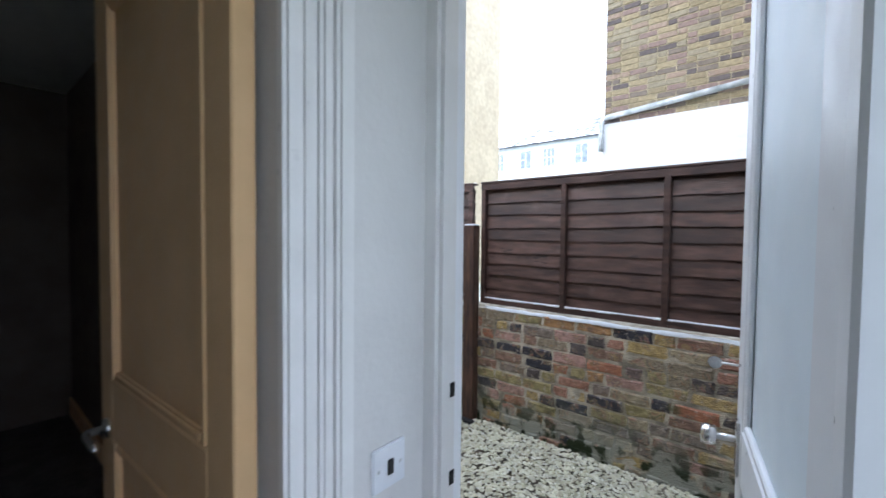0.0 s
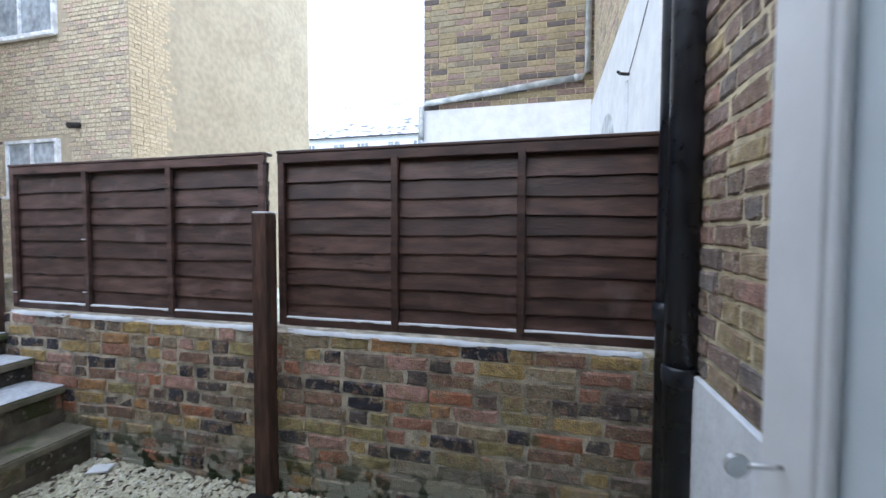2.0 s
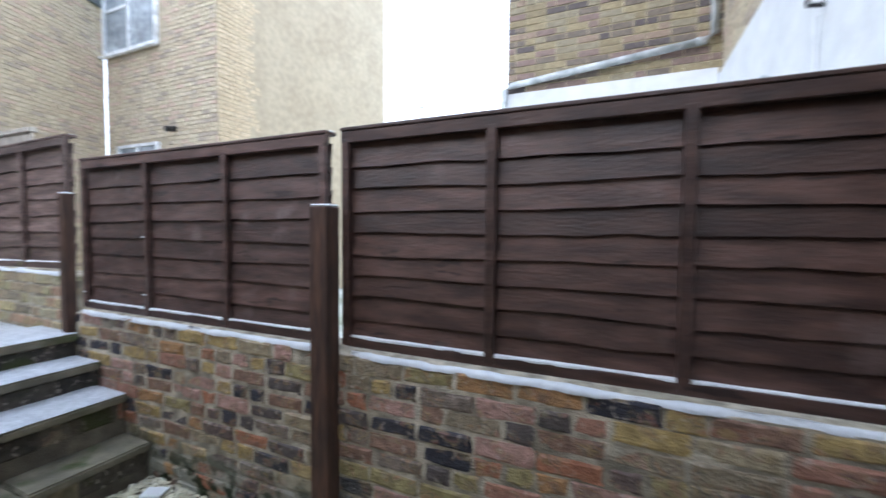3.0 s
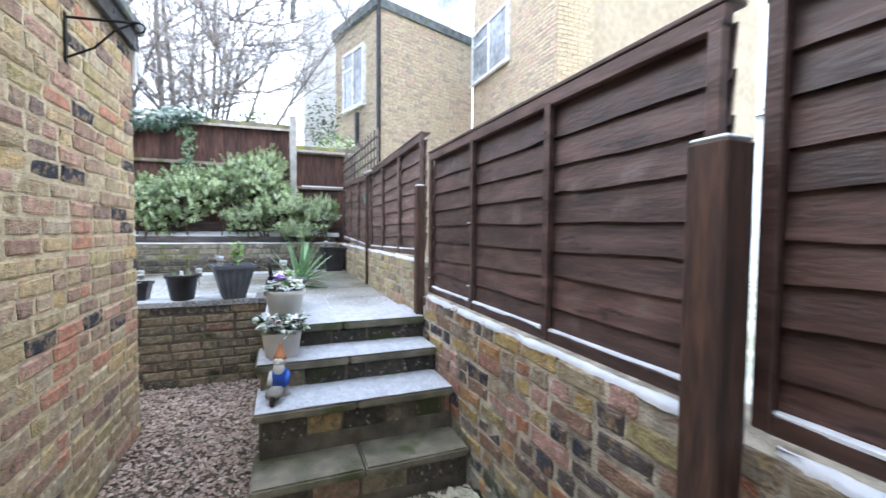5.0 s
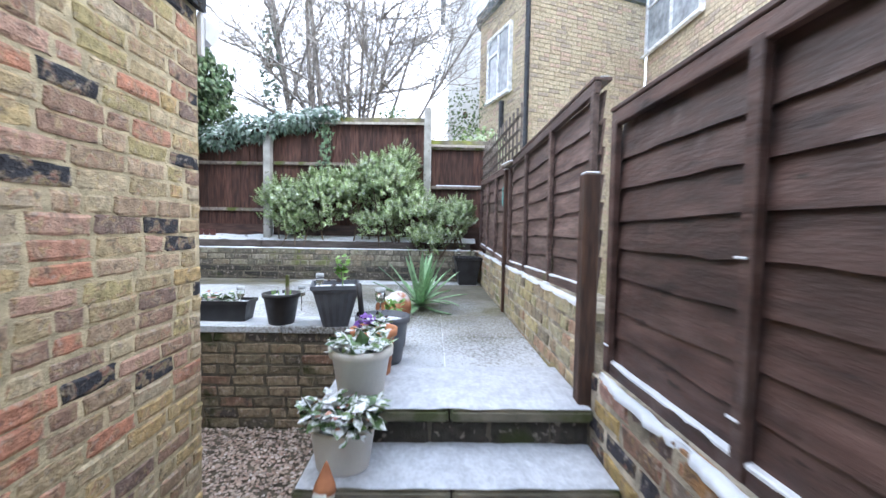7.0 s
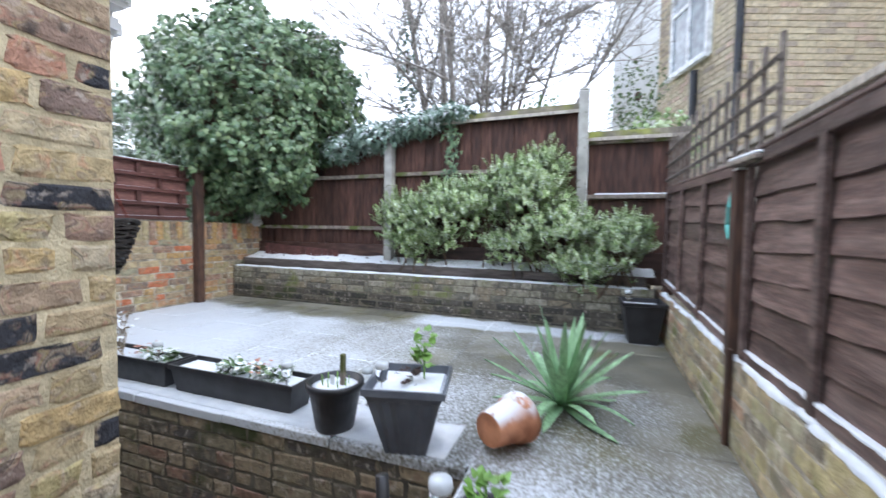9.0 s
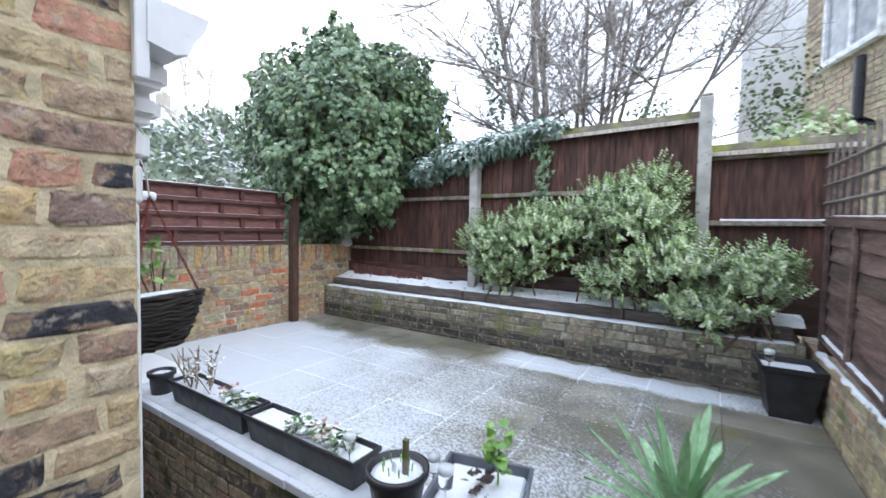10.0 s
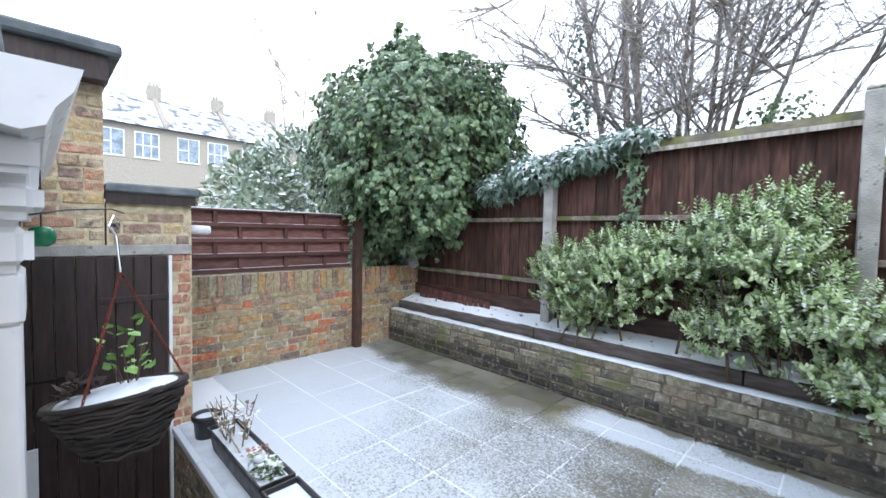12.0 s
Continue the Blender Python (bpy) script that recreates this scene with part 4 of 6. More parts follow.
for a, b, c, d in ((-7.6, -5.10, -2.42, 1.556), (-7.6, -4.25, 1.556, 2.53)):
    structure("paving_joint", (a, c, 0.655), (b, d, 0.7065), JOINT)

# loose snow along the retaining edge and the foot of the bed
for nm, o, L, wd, rot, hh in (("edge_snow", (-5.10, -1.5, 0.708), 2.95, 0.30, 90, 0.010),):
    ob = new(nm, done(nm, snow_strip(L, wd, hh, 0.05, 0.03), SNOW, True))
    ob.matrix_world = pose(*o, 0, 0, rot) @ Matrix.Diagonal((1, -1, 1, 1))
    tagged(ob, "thin drift of fresh snow on the patio edge", "snow", kind="stuff")

# ---- raised bed ----
bs = new("bed_wall_snow", done("bed_wall_snow", snow_strip(4.85, 0.105, 0.016, 0.06, 0.014), SNOW, True))
bs.matrix_world = pose(-7.765, -2.40, 1.105, 0, 0, 90) @ Matrix.Diagonal((1, 1, 1, 1))
tagged(bs, "ragged snow along the top of the low brick wall", "snow", kind="stuff")
for k, (a, b) in enumerate(((-2.40, -0.35), (-0.34, 1.30), (1.31, 2.45))):
    sl = thing("sleeper", (-7.82, a, 1.09), "grey-brown timber sleeper edging the raised bed", "sleeper", "sleepers of the raised bed")
    part("beam", bx((-0.03, 0, 0), (0.03, b - a, 0.115), 0.006), SLEEPER, sl)
bedsoil = bmesh.new()
g = [[bedsoil.verts.new((-8.12 + 0.28 * i / 6, -2.42 + 4.95 * j / 60, 1.205 + 0.075 * (6 - i) / 6 + 0.02 * noise.noise((i * 0.5, j * 0.45, 3)))) for i in range(7)] for j in range(61)]
for j in range(60):
    for i in range(6):
        bedsoil.faces.new((g[j][i], g[j][i + 1], g[j + 1][i + 1], g[j + 1][i]))
tagged(new("bed_soil", done("bed_soil", bedsoil, SOIL, True)), "dark bed soil under patchy snow", "soil", kind="stuff")
structure("bed_fill", (-8.15, -2.44, 0.66), (-7.86, 2.5, 1.12), EARTH)


# ---- back fence ----
def board_fence(at, width, h0, h1, seed, turn=90, rails=(0.55, 1.15), label="dark brown stained closeboard fence panel", cap=True, capmat=None):
    f = thing("closeboard_fence", at, label, "fence", "back fence panels", turn=turn)
    r = random.Random(seed)
    x = 0.0
    while x < width - 0.03:
        w = min(r.uniform(0.105, 0.13), width - x)
        h = h0 + (h1 - h0) * (x + w / 2) / width
        bm = bmesh.new()
        v = [bm.verts.new(p) for p in ((x, 0.010, 0), (x + w + 0.012, -0.004, 0), (x + w + 0.012, 0.004, 0), (x, 0.020, 0),
                                       (x, 0.010, h), (x + w + 0.012, -0.004, h), (x + w + 0.012, 0.004, h), (x, 0.020, h))]
        for q in ((0, 1, 5, 4), (1, 2, 6, 5), (2, 3, 7, 6), (3, 0, 4, 7), (4, 5, 6, 7), (3, 2, 1, 0)):
            bm.faces.new([v[i] for i in q])
        part("board", bm, FENCE_V, f)
        x += w
    for z in rails:
        part("rail", bx((0, -0.055, z), (width, -0.006, z + 0.045), 0.006), WEATHERED, f)
    if cap:
        bm = bmesh.new()
        v = [bm.verts.new(p) for p in ((0, -0.06, h0), (width, -0.06, h1), (width, 0.05, h1), (0, 0.05, h0), (0, -0.05, h0 + 0.075), (width, -0.05, h1 + 0.075), (width, 0.04, h1 + 0.085), (0, 0.04, h0 + 0.085))]
        for q in ((0, 1, 5, 4), (1, 2, 6, 5), (2, 3, 7, 6), (3, 0, 4, 7), (4, 5, 6, 7), (3, 2, 1, 0)):
            bm.faces.new([v[i] for i in q])
        part("cap", bm, capmat or WEATHERED, f, "mossy weathered capping rail")
        bm = bmesh.new()
        v = [bm.verts.new(p) for p in ((0, -0.085, h0 - 0.025), (width, -0.085, h1 - 0.025), (width, -0.062, h1 - 0.022), (0, -0.062, h0 - 0.022),
                                       (0, -0.085, h0 + 0.008), (width, -0.085, h1 + 0.008), (width, -0.062, h1 + 0.014), (0, -0.062, h0 + 0.014))]
        for q in ((0, 1, 5, 4), (1, 2, 6, 5), (2, 3, 7, 6), (3, 0, 4, 7), (4, 5, 6, 7), (3, 2, 1, 0)):
            bm.faces.new([v[i] for i in q])
        part("lip", bm, PALEWOOD, f, "pale weathered strip under the capping")
    return f


MOSSCAP = M("mossy_cap", [(0.13, 0.115, 0.09), (0.20, 0.18, 0.13), (0.17, 0.17, 0.07), (0.24, 0.26, 0.06)], scale=4, rough=0.95, bump=0.6, bscale=30)
XF = -8.12
board_fence((XF, -2.42, 1.42), 2.12, 1.14, 1.30, 11, rails=(0.18, 0.82), cap=False)
board_fence((XF, -0.30, 1.42), 2.10, 1.41, 1.44, 12, rails=(0.18, 0.83), capmat=MOSSCAP)
board_fence((XF, 1.90, 1.20), 0.92, 1.36, 1.36, 13, rails=(0.755, 1.31), capmat=MOSSCAP, label="dark brown fence panel with mossy top and snowy rail")
structure("gravel_board", (XF - 0.01, -2.42, 1.10), (XF + 0.03, -0.40, 1.42), FENCE)
structure("gravel_board_far", (XF - 0.01, -0.30, 1.10), (XF + 0.03, 2.8, 1.42), FENCE)
for z in (2.002, 2.557):
    sn = new("rail_snow", done("rail_snow", snow_strip(0.80, 0.045, 0.014, 0.05, 0.006), SNOW, True))
    sn.matrix_world = pose(XF + 0.055 - 0.05, 1.98, z, 0, 0, 90)
    tagged(sn, "line of snow on the fence rail", "snow", kind="stuff")
lean = thing("leaning_plank", (-8.02, -1.30, 1.16), "bowed reddish plank leaning at the foot of the fence", "plank")
for k in range(14):
    part("slat", bx((-0.012, -0.95 + k * 0.085, 0), (0.0, -0.95 + k * 0.085 + 0.075, 0.24 - 0.005 * k), 0.003), REDFENCE, lean)


def concrete_post(at, h, lean_deg=0.0):
    p = thing("concrete_post", at, "weathered grey concrete fence post", "post", "concrete fence posts")
    p.matrix_world = pose(*at, 0, 0, 0) @ pose(0, 0, 0, 0, lean_deg)
    part("post", bx((-0.055, -0.05, 0), (0.055, 0.05, h - 0.03), 0.008), CONCRETE, p)
    part("top", bx((-0.05, -0.045, h - 0.03), (0.05, 0.045, h), 0.012), CONCRETE, p)


concrete_post((-8.04, -0.35, 1.10), 1.56)
concrete_post((-8.03, 1.85, 1.10), 1.96)

# ---- left wall and its slatted fence ----
lf = thing("slatted_fence", (-7.10, -2.52, 1.665), "red-brown basket-weave slatted fence panel with snow on its ledges", "fence")
LW = 1.92
for k in range(4):
    z = 0.03 + k * 0.15
    part("slat", bx((0, -0.034, z + 0.02), (LW, -0.020, z + 0.135), 0.003), REDSLAT, lf)
    part("ledge", bx((0, -0.034, z - 0.020), (LW, 0.030, z + 0.020), 0.004), REDFENCE, lf)
    sn = part("snow", snow_strip(LW, 0.016, 0.003, 0.05, 0.010), SNOW, lf, "thin line of snow")
    sn.matrix_basis = pose(LW, -0.004, z + 0.020, 0, 0, 180)
    for j in range(5):
        x = (0.10 if k % 2 else 0.33) + j * 0.46
        if x < LW - 0.03:
            part("upright", bx((x - 0.020, -0.020, z + 0.020), (x + 0.020, 0.026, z + 0.130), 0.003), REDFENCE, lf)
part("cap", bx((-0.01, -0.02, 0.612), (LW, 0.034, 0.632), 0.004), REDFENCE, lf)
sn = part("snow", snow_strip(LW, 0.04, 0.008, 0.06, 0.006), SNOW, lf, "thin line of snow")
sn.matrix_basis = pose(LW, -0.01, 0.632, 0, 0, 180)
wood_post((-7.14, -2.40, 0.70), 1.57, 0.09, "brown stained timber post at the garden wall", False)
stone = thing("stone_cap", (-8.08, -2.45, 1.62), "old grey stone block on the garden wall corner", "stone")
part("block", lathe([(0.09, 0), (0.10, 0.05), (0.085, 0.09), (0.06, 0.10), (0.055, 0.36), (0.07, 0.38)], 4), CONCRETE, stone)

# soldier course on top of the left wall
soldier = [brick_mesh("brick", 0.065, 0.205, 0.05, B_WARM[0], 900 + k, 0.007) for k in range(4)]
r3 = random.Random(21)
x = -5.27
while x > -8.2:
    if not -7.19 < x < -7.08:
        ob = new("brick", r3.choice(soldier))
        ob.parent = left_wall
        ob.matrix_world = pose(x, -2.438, 1.655 - 0.10, r3.uniform(-1, 1), r3.uniform(-2.5, 2.5), 180)
    x -= 0.076
structure("wall_left_top", (-8.25, -2.64, 1.55), (-5.24, -2.46, 1.648), MORTAR_OLD)

# ---- outhouse door ----
od = thing("outhouse_door", (-5.05, -1.545, 0.10), "dark brown boarded outhouse door with a bolt, closed", "door")
for k in range(9):
    part("plank", bx((k * 0.095 + 0.002, -0.02, 0), (k * 0.095 + 0.093, 0.006, 1.82), 0.004), DARKDOOR, od)
for z in (1.52,):
    part("hinge", bx((0.0, 0.006, z), (0.36, 0.014, z + 0.04), 0.003), DARKDOOR, od, "painted strap hinge")
bo = part("bolt", tube([(0.53, 0.015, 1.10), (0.75, 0.015, 1.10)], 0.007), IRON, od, "iron bolt", True)
structure("door_jamb_trim", (-5.075, -1.566, 0.05), (-5.055, -1.54, 1.92), PAINTW)
vp = thing("overflow_pipe", (-5.22, -1.70, 2.10), "white plastic overflow pipe through the outhouse wall", "pipe")
part("pipe", tube([(0, 0, 0), (-0.12, 0, -0.004)], 0.034, 14), PIPEW, vp, "", True)
part("cap", lathe([(0.034, 0), (0.03, 0.014), (0.0, 0.02)], 14), PIPEW, vp).matrix_basis = pose(-0.12, 0, -0.004, 0, -90)
pp = thing("white_board", (-4.34, -1.50, 0.0), "white painted board beside the outhouse door", "board")
part("board", bx((-0.06, -0.01, 0), (0.06, 0.01, 0.82), 0.004), PAINTW, pp)

# ---- white corner mouldings, gutter and downpipe of the wing ----
co = thing("corner_pilaster", (-4.325, 0, 0), "white painted corner pilaster of the rear window bay", "pilaster", kind="structure")
part("shaft", bx((-0.060, 0.46, 0.0), (0.0, 0.655, 1.93), 0.006), GLOSSW, co)
part("neck", bx((-0.066, 0.45, 1.93), (0.0, 0.665, 2.03), 0.008), GLOSSW, co)
part("capital", bx((-0.080, 0.40, 2.03), (0.0, 0.69, 2.13), 0.024, seg=3), GLOSSW, co)
part("cornice", bx((-0.095, -1.1, 2.13), (0.0, 0.72, 2.21), 0.024, seg=3), GLOSSW, co)
part("cornice", bx((-0.090, -1.1, 2.21), (0.0, 0.76, 2.28), 0.014, seg=2), GLOSSW, co)
part("board", bx((-0.018, 0.814, 2.20), (0.012, 0.836, 2.40), 0.003), PIPEW, co)
gt = thing("gutter", (-4.335, 0.835, 2.283), "white plastic ogee gutter along the rear eaves", "gutter")
prof = [(0, 0.10), (0, 0.0), (-0.058, -0.012), (-0.087, 0.0), (-0.098, 0.03), (-0.121, 0.06), (-0.134, 0.10), (-0.125, 0.10), (-0.112, 0.065), (-0.090, 0.035), (-0.079, 0.012), (-0.054, 0.0), (-0.012, 0.012), (-0.012, 0.10)]
bm = bmesh.new()
a = [bm.verts.new((x, 0, z)) for x, z in prof]
b = [bm.verts.new((x, -1.6, z)) for x, z in prof]
for i in range(len(prof)):
    j = (i + 1) % len(prof)
    bm.faces.new((a[i], a[j], b[j], b[i]))
part("trough", bm, PIPEW, gt)
bm = bmesh.new()
e = [bm.verts.new((x, 0.001, z)) for x, z in prof[1:7]] + [bm.verts.new((0, 0.001, 0.10))]
f_ = bm.faces.new(e)
ret = bmesh.ops.extrude_face_region(bm, geom=[f_])
for v in ret["geom"]:
    if isinstance(v, bmesh.types.BMVert):
        v.co.y += 0.008
part("end_cap", bm, PIPEW, gt)

# wrought-iron bracket on the passage wall
wb = thing("wall_bracket", (-3.46, 0.815, 2.12), "black wrought-iron hanging-basket bracket on the brick wall", "bracket")
part("back_bar", bx((-0.010, 0, -0.12), (0.010, 0.008, 0.10), 0.002), IRON, wb)
part("arm", tube([(0, 0.006, 0.08), (-0.02, 0.16, 0.10), (-0.03, 0.26, 0.115)], 0.006), IRON, wb)
part("brace", tube([(0, 0.006, -0.09), (-0.01, 0.10, -0.03), (-0.02, 0.17, 0.06), (-0.03, 0.24, 0.11)], 0.005), IRON, wb)
part("scroll", tube([(-0.03 + 0.0 * k, 0.26 + 0.022 * math.sin(k * 0.7), 0.115 + 0.022 * (math.cos(k * 0.7) - 1)) for k in range(9)], 0.004), IRON, wb)


# ---- pots and plants ----
def disc(r, z, material, parent, name="snow", label="snow on the soil", squash=(1, 1), bulge=0.012):
    return part(name, lathe([(0.0, z + bulge), (r * 0.6, z + bulge * 0.9), (r, z), (r, z - 0.012)], 20, squash=squash), material, parent, label, True)


def round_pot(at, r0, r1, h, material, label, category="plant pot", rim=0.014, seg=28):
    p = thing("plant_pot", at, label, category)
    part("body", lathe([(r0, 0), (r0 + 0.004, 0.006), (r1 - 0.004, h - rim * 2.2), (r1 + rim * 0.6, h - rim * 2), (r1 + rim * 0.7, h), (r1 - 0.008, h), (r1 - 0.016, h - 0.05), (0.0, h - 0.051)], seg), material, p, "", True)
    return p


def rosette(n, size, rad, seed, up=0.5, z=0.0, squash=(1, 1)):
    """Leaves scattered in a low clump."""
    g = np.random.default_rng(seed)
    a = g.uniform(0, 2 * np.pi, n)
    q = rad * np.sqrt(g.uniform(0, 1, n))
    P = np.stack([q * np.cos(a) * squash[0], q * np.sin(a) * squash[1], z + g.uniform(0, 0.06, n)], 1)
    D = np.stack([np.cos(a), np.sin(a), g.uniform(-0.2, 1.0, n) * up], 1) + g.normal(0, 0.4, (n, 3))
    N = np.stack([g.normal(0, 0.3, n), g.normal(0, 0.3, n), np.ones(n)], 1)
    return P, D, N, g.uniform(0.7, 1.2, n) * size


def solar_light(at, label="small clear glass solar light on a stake"):
    s = thing("solar_light", at, label, "garden light", "solar lights among the pots")
    part("stake", tube([(0, 0, -0.06), (0, 0, 0.05)], 0.004, 6), CHROME, s)
    part("jar", lathe([(0.012, 0.045), (0.024, 0.055), (0.027, 0.09), (0.022, 0.10)], 14), CLEAR, s, "clear glass jar", True)
    part("lid", lathe([(0.026, 0.10), (0.028, 0.106), (0.026, 0.122), (0.0, 0.126)], 14), PIPEG, s, "pale grey plastic lid", True)


def trough(y0, y1, seed, dry=False):
    L = y1 - y0
    t = thing("planter_trough", (-5.245, (y0 + y1) / 2, 0.712), "black plastic trough planter with snowy soil and low plants", "planter", "black trough planters on the patio edge")
    bm = bmesh.new()
    rings = []
    for w, l, z in ((0.13, L - 0.06, 0), (0.165, L - 0.02, 0.125), (0.185, L, 0.125), (0.185, L, 0.150), (0.165, L - 0.02, 0.150), (0.155, L - 0.03, 0.118)):
        rings.append([bm.verts.new((sx * w / 2, sy * l / 2, z)) for sx, sy in ((-1, -1), (1, -1), (1, 1), (-1, 1))])
    for a, b in zip(rings, rings[1:]):
        for i in range(4):
            bm.faces.new((a[i], a[(i + 1) % 4], b[(i + 1) % 4], b[i]))
    bm.faces.new(rings[0][::-1])
    bm.faces.new(rings[-1])
    part("tub", bm, BLACKP, t)
    part("snow", bx((-0.078, -L / 2 + 0.016, 0.112), (0.078, L / 2 - 0.016, 0.130), 0.006), SNOW, t, "snow over the soil")
    g = np.random.default_rng(seed)
    sets = []
    for k in range(5 if not dry else 3):
        P, D, N, s = rosette(26, 0.045, 0.05, seed * 9 + k, z=0.125)
        P[:, 1] += g.uniform(-0.1, L / 2 - 0.08) if not dry else g.uniform(0.05, L / 2 - 0.1)
        sets.append(leaves(P, D, N, s, *HEART))
    V, F = merge(sets)
    raw("foliage", V, F, PLANT, t, "dark green leaves dusted with snow")
    P, D, N, s = rosette(24, 0.02, 0.06, seed + 77, z=0.15)
    P[:, 1] += 0.12
    raw("petals", *leaves(P, D, N, s, *HEART), PINKP, t, "faded pink petals")
    if dry:
        bm = bmesh.new()
        for k in range(16):
            x, y = g.uniform(-0.05, 0.05), g.uniform(-L / 2 + 0.05, 0.0)
            dx, dy, hh = g.normal(0, 0.05), g.normal(0, 0.05), g.uniform(0.10, 0.26)
            tube([(x, y, 0.12), (x + dx * 0.6, y + dy * 0.5, 0.12 + hh * 0.6), (x + dx, y + dy, 0.12 + hh)], 0.005, 5, bm, 0.003)
            tube([(x + dx * 0.6, y + dy * 0.5, 0.12 + hh * 0.6), (x + dx * 0.2 + 0.03, y + dy * 0.4 - 0.03, 0.12 + hh * 0.95)], 0.004, 5, bm, 0.002)
        part("dead_growth", bm, DRY, t, "dry pale stems")
        P, D, N, s = rosette(60, 0.03, 0.12, seed + 5, z=0.20)
        P[:, 2] += g.uniform(0, 0.12, 60)
        P[:, 1] -= 0.15
        raw("dead_leaves", *leaves(P, D, N, s, *HEART), DRY, t, "withered snowy leaves")
    return t


trough(-0.17, 0.66, 3)
trough(-1.04, -0.20, 4, dry=True)
solar_light((-5.19, -0.30, 0.84))
solar_light((-5.19, 0.60, 0.84))
sp = round_pot((-5.20, -1.24, 0.712), 0.060, 0.078, 0.155, BLACKP, "small black plastic plant pot with snow, on the patio edge")
disc(0.066, 0.135, SNOW, sp)

rp = round_pot((-5.165, 0.895, 0.712), 0.082, 0.120, 0.215, BLACKP, "black plastic plant pot with snow and a wooden stake")
disc(0.106, 0.19, SNOW, rp)
part("stake", bx((-0.011, 0.03, 0.12), (0.011, 0.052, 0.34), 0.003), WEATHERED, rp, "short wooden stake")
part("label_stick", bx((0.02, -0.012, 0.16), (0.023, 0.012, 0.245), 0.001), PIPEW, rp, "white plant label")
for k in range(9):
    a = k * 0.7
    part("shoot", tube([(0.05 * math.cos(a), 0.06 * math.sin(a), 0.19), (0.055 * math.cos(a), 0.065 * math.sin(a), 0.235)], 0.003, 5), FRESH, rp, "thin green shoot")
solar_light((-5.27, 1.00, 0.84))

sq = thing("square_planter", (-5.15, 1.275, 0.712), "slate grey fluted square planter with snow and a young green plant", "planter", turn=14)
part("tub", square_pot(0.165, 0.315, 0.29, flutes=5), GREYP, sq)
part("snow", bx((-0.143, -0.143, 0.235), (0.143, 0.143, 0.262), 0.01), SNOW, sq, "snow over the soil")
P, D, N, s = rosette(34, 0.045, 0.035, 31, up=1.4, z=0.30)
P += np.array([-0.06, 0.05, 0.0])
P[:, 2] += np.random.default_rng(4).uniform(-0.02, 0.12, 34)
raw("young_plant", *leaves(P, D, N, s, *HEART), FRESH, sq, "fresh green leaves")
part("stalk", tube([(-0.06, 0.05, 0.24), (-0.06, 0.05, 0.42)], 0.004, 6), FRESH, sq)
P, D, N, s = rosette(16, 0.035, 0.05, 32, z=0.26)
raw("dead_leaves", *leaves(P, D, N, s, *HEART), WILTED, sq, "dark withered leaves")
solar_light((-5.06, 1.19, 0.955))

# trowel handle stuck beside the pots
hn = thing("trowel", (-4.33, 1.60, 0.91), "black handled trowel stuck in the large pot", "garden tool")
part("handle", tube([(0, 0, 0.05), (-0.02, -0.02, 0.20)], 0.014, 10), BLACKP, hn, "", True)
part("blade", bx((-0.002, -0.025, 0.0), (0.002, 0.025, 0.06), 0.001), IRON, hn)

# terracotta pot on its side
tp = thing("terracotta_pot", (-5.27, 1.575, 0.815), "terracotta flower pot lying on its side, dusted with snow", "plant pot")
tp.matrix_world = pose(-5.20, 1.60, 0.812) @ Matrix.Rotation(radians(59), 4, "Z") @ Matrix.Rotation(radians(-90), 4, "X")
part("body", lathe([(0.068, 0), (0.072, 0.006), (0.092, 0.15), (0.104, 0.152), (0.108, 0.20), (0.096, 0.20), (0.084, 0.12), (0.06, 0.02), (0.0, 0.019)], 28), TERRA, tp, "", True)
part("base_disc", lathe([(0.0, -0.0015), (0.014, -0.0015), (0.016, -0.0005), (0.067, -0.001)], 20), TERRAB, tp)

# spiky plant on the patio
ag = thing("agave", (-5.74, 1.85, 0.705), "spiky green agave-like plant with arching leaves, touched by snow", "plant")
g5 = random.Random(8)
for k in range(38):
    a = k * 2.4 + g5.uniform(-0.3, 0.3)
    el = radians(4 + 74 * (k / 38) ** 0.9 + g5.uniform(-8, 8))
    L = g5.uniform(0.33, 0.44) + 0.12 * k / 38
    w = g5.uniform(0.022, 0.034)
    bm = bmesh.new()
    side = Vector((-math.sin(a), math.cos(a), 0))
    rows = []
    droop = g5.uniform(0.10, 0.45) * (1.1 - k / 38)
    for i in range(8):
        t = i / 7
        q = Vector((math.cos(a) * math.cos(el) * L * t, math.sin(a) * math.cos(el) * L * t, 0.03 + math.sin(el) * L * t - droop * 0.5 * t * t))
        q.z = max(q.z, 0.012)
        ww = w * (0.8 + 0.9 * t) * (1 - t) ** 0.6 + 0.001
        rows.append([bm.verts.new(q - side * ww + Vector((0, 0, 0.008))), bm.verts.new(q), bm.verts.new(q + side * ww + Vector((0, 0, 0.008)))])
    for x, y in zip(rows, rows[1:]):
        bm.faces.new((x[0], x[1], y[1], y[0]))
        bm.faces.new((x[1], x[2], y[2], y[1]))
    part("leaf", bm, AGAVE, ag, smooth=True)

# square pot at the end of the path
qp = thing("square_planter", (-7.36, 2.375, 0.712), "black square planter with snow in the patio corner", "planter", turn=3)
part("tub", square_pot(0.21, 0.32, 0.34), BLACKP, qp)
part("snow", bx((-0.14, -0.14, 0.28), (0.14, 0.14, 0.305), 0.01), SNOW, qp, "snow over the soil")
solar_light((-7.22, 2.26, 1.03))

# pots beside the top of the steps
wp = round_pot((-3.84, 1.685, 0.742), 0.078, 0.112, 0.20, CHINA, "white round ceramic pot with snowy green plants")
disc(0.082, 0.195, SNOW, wp)
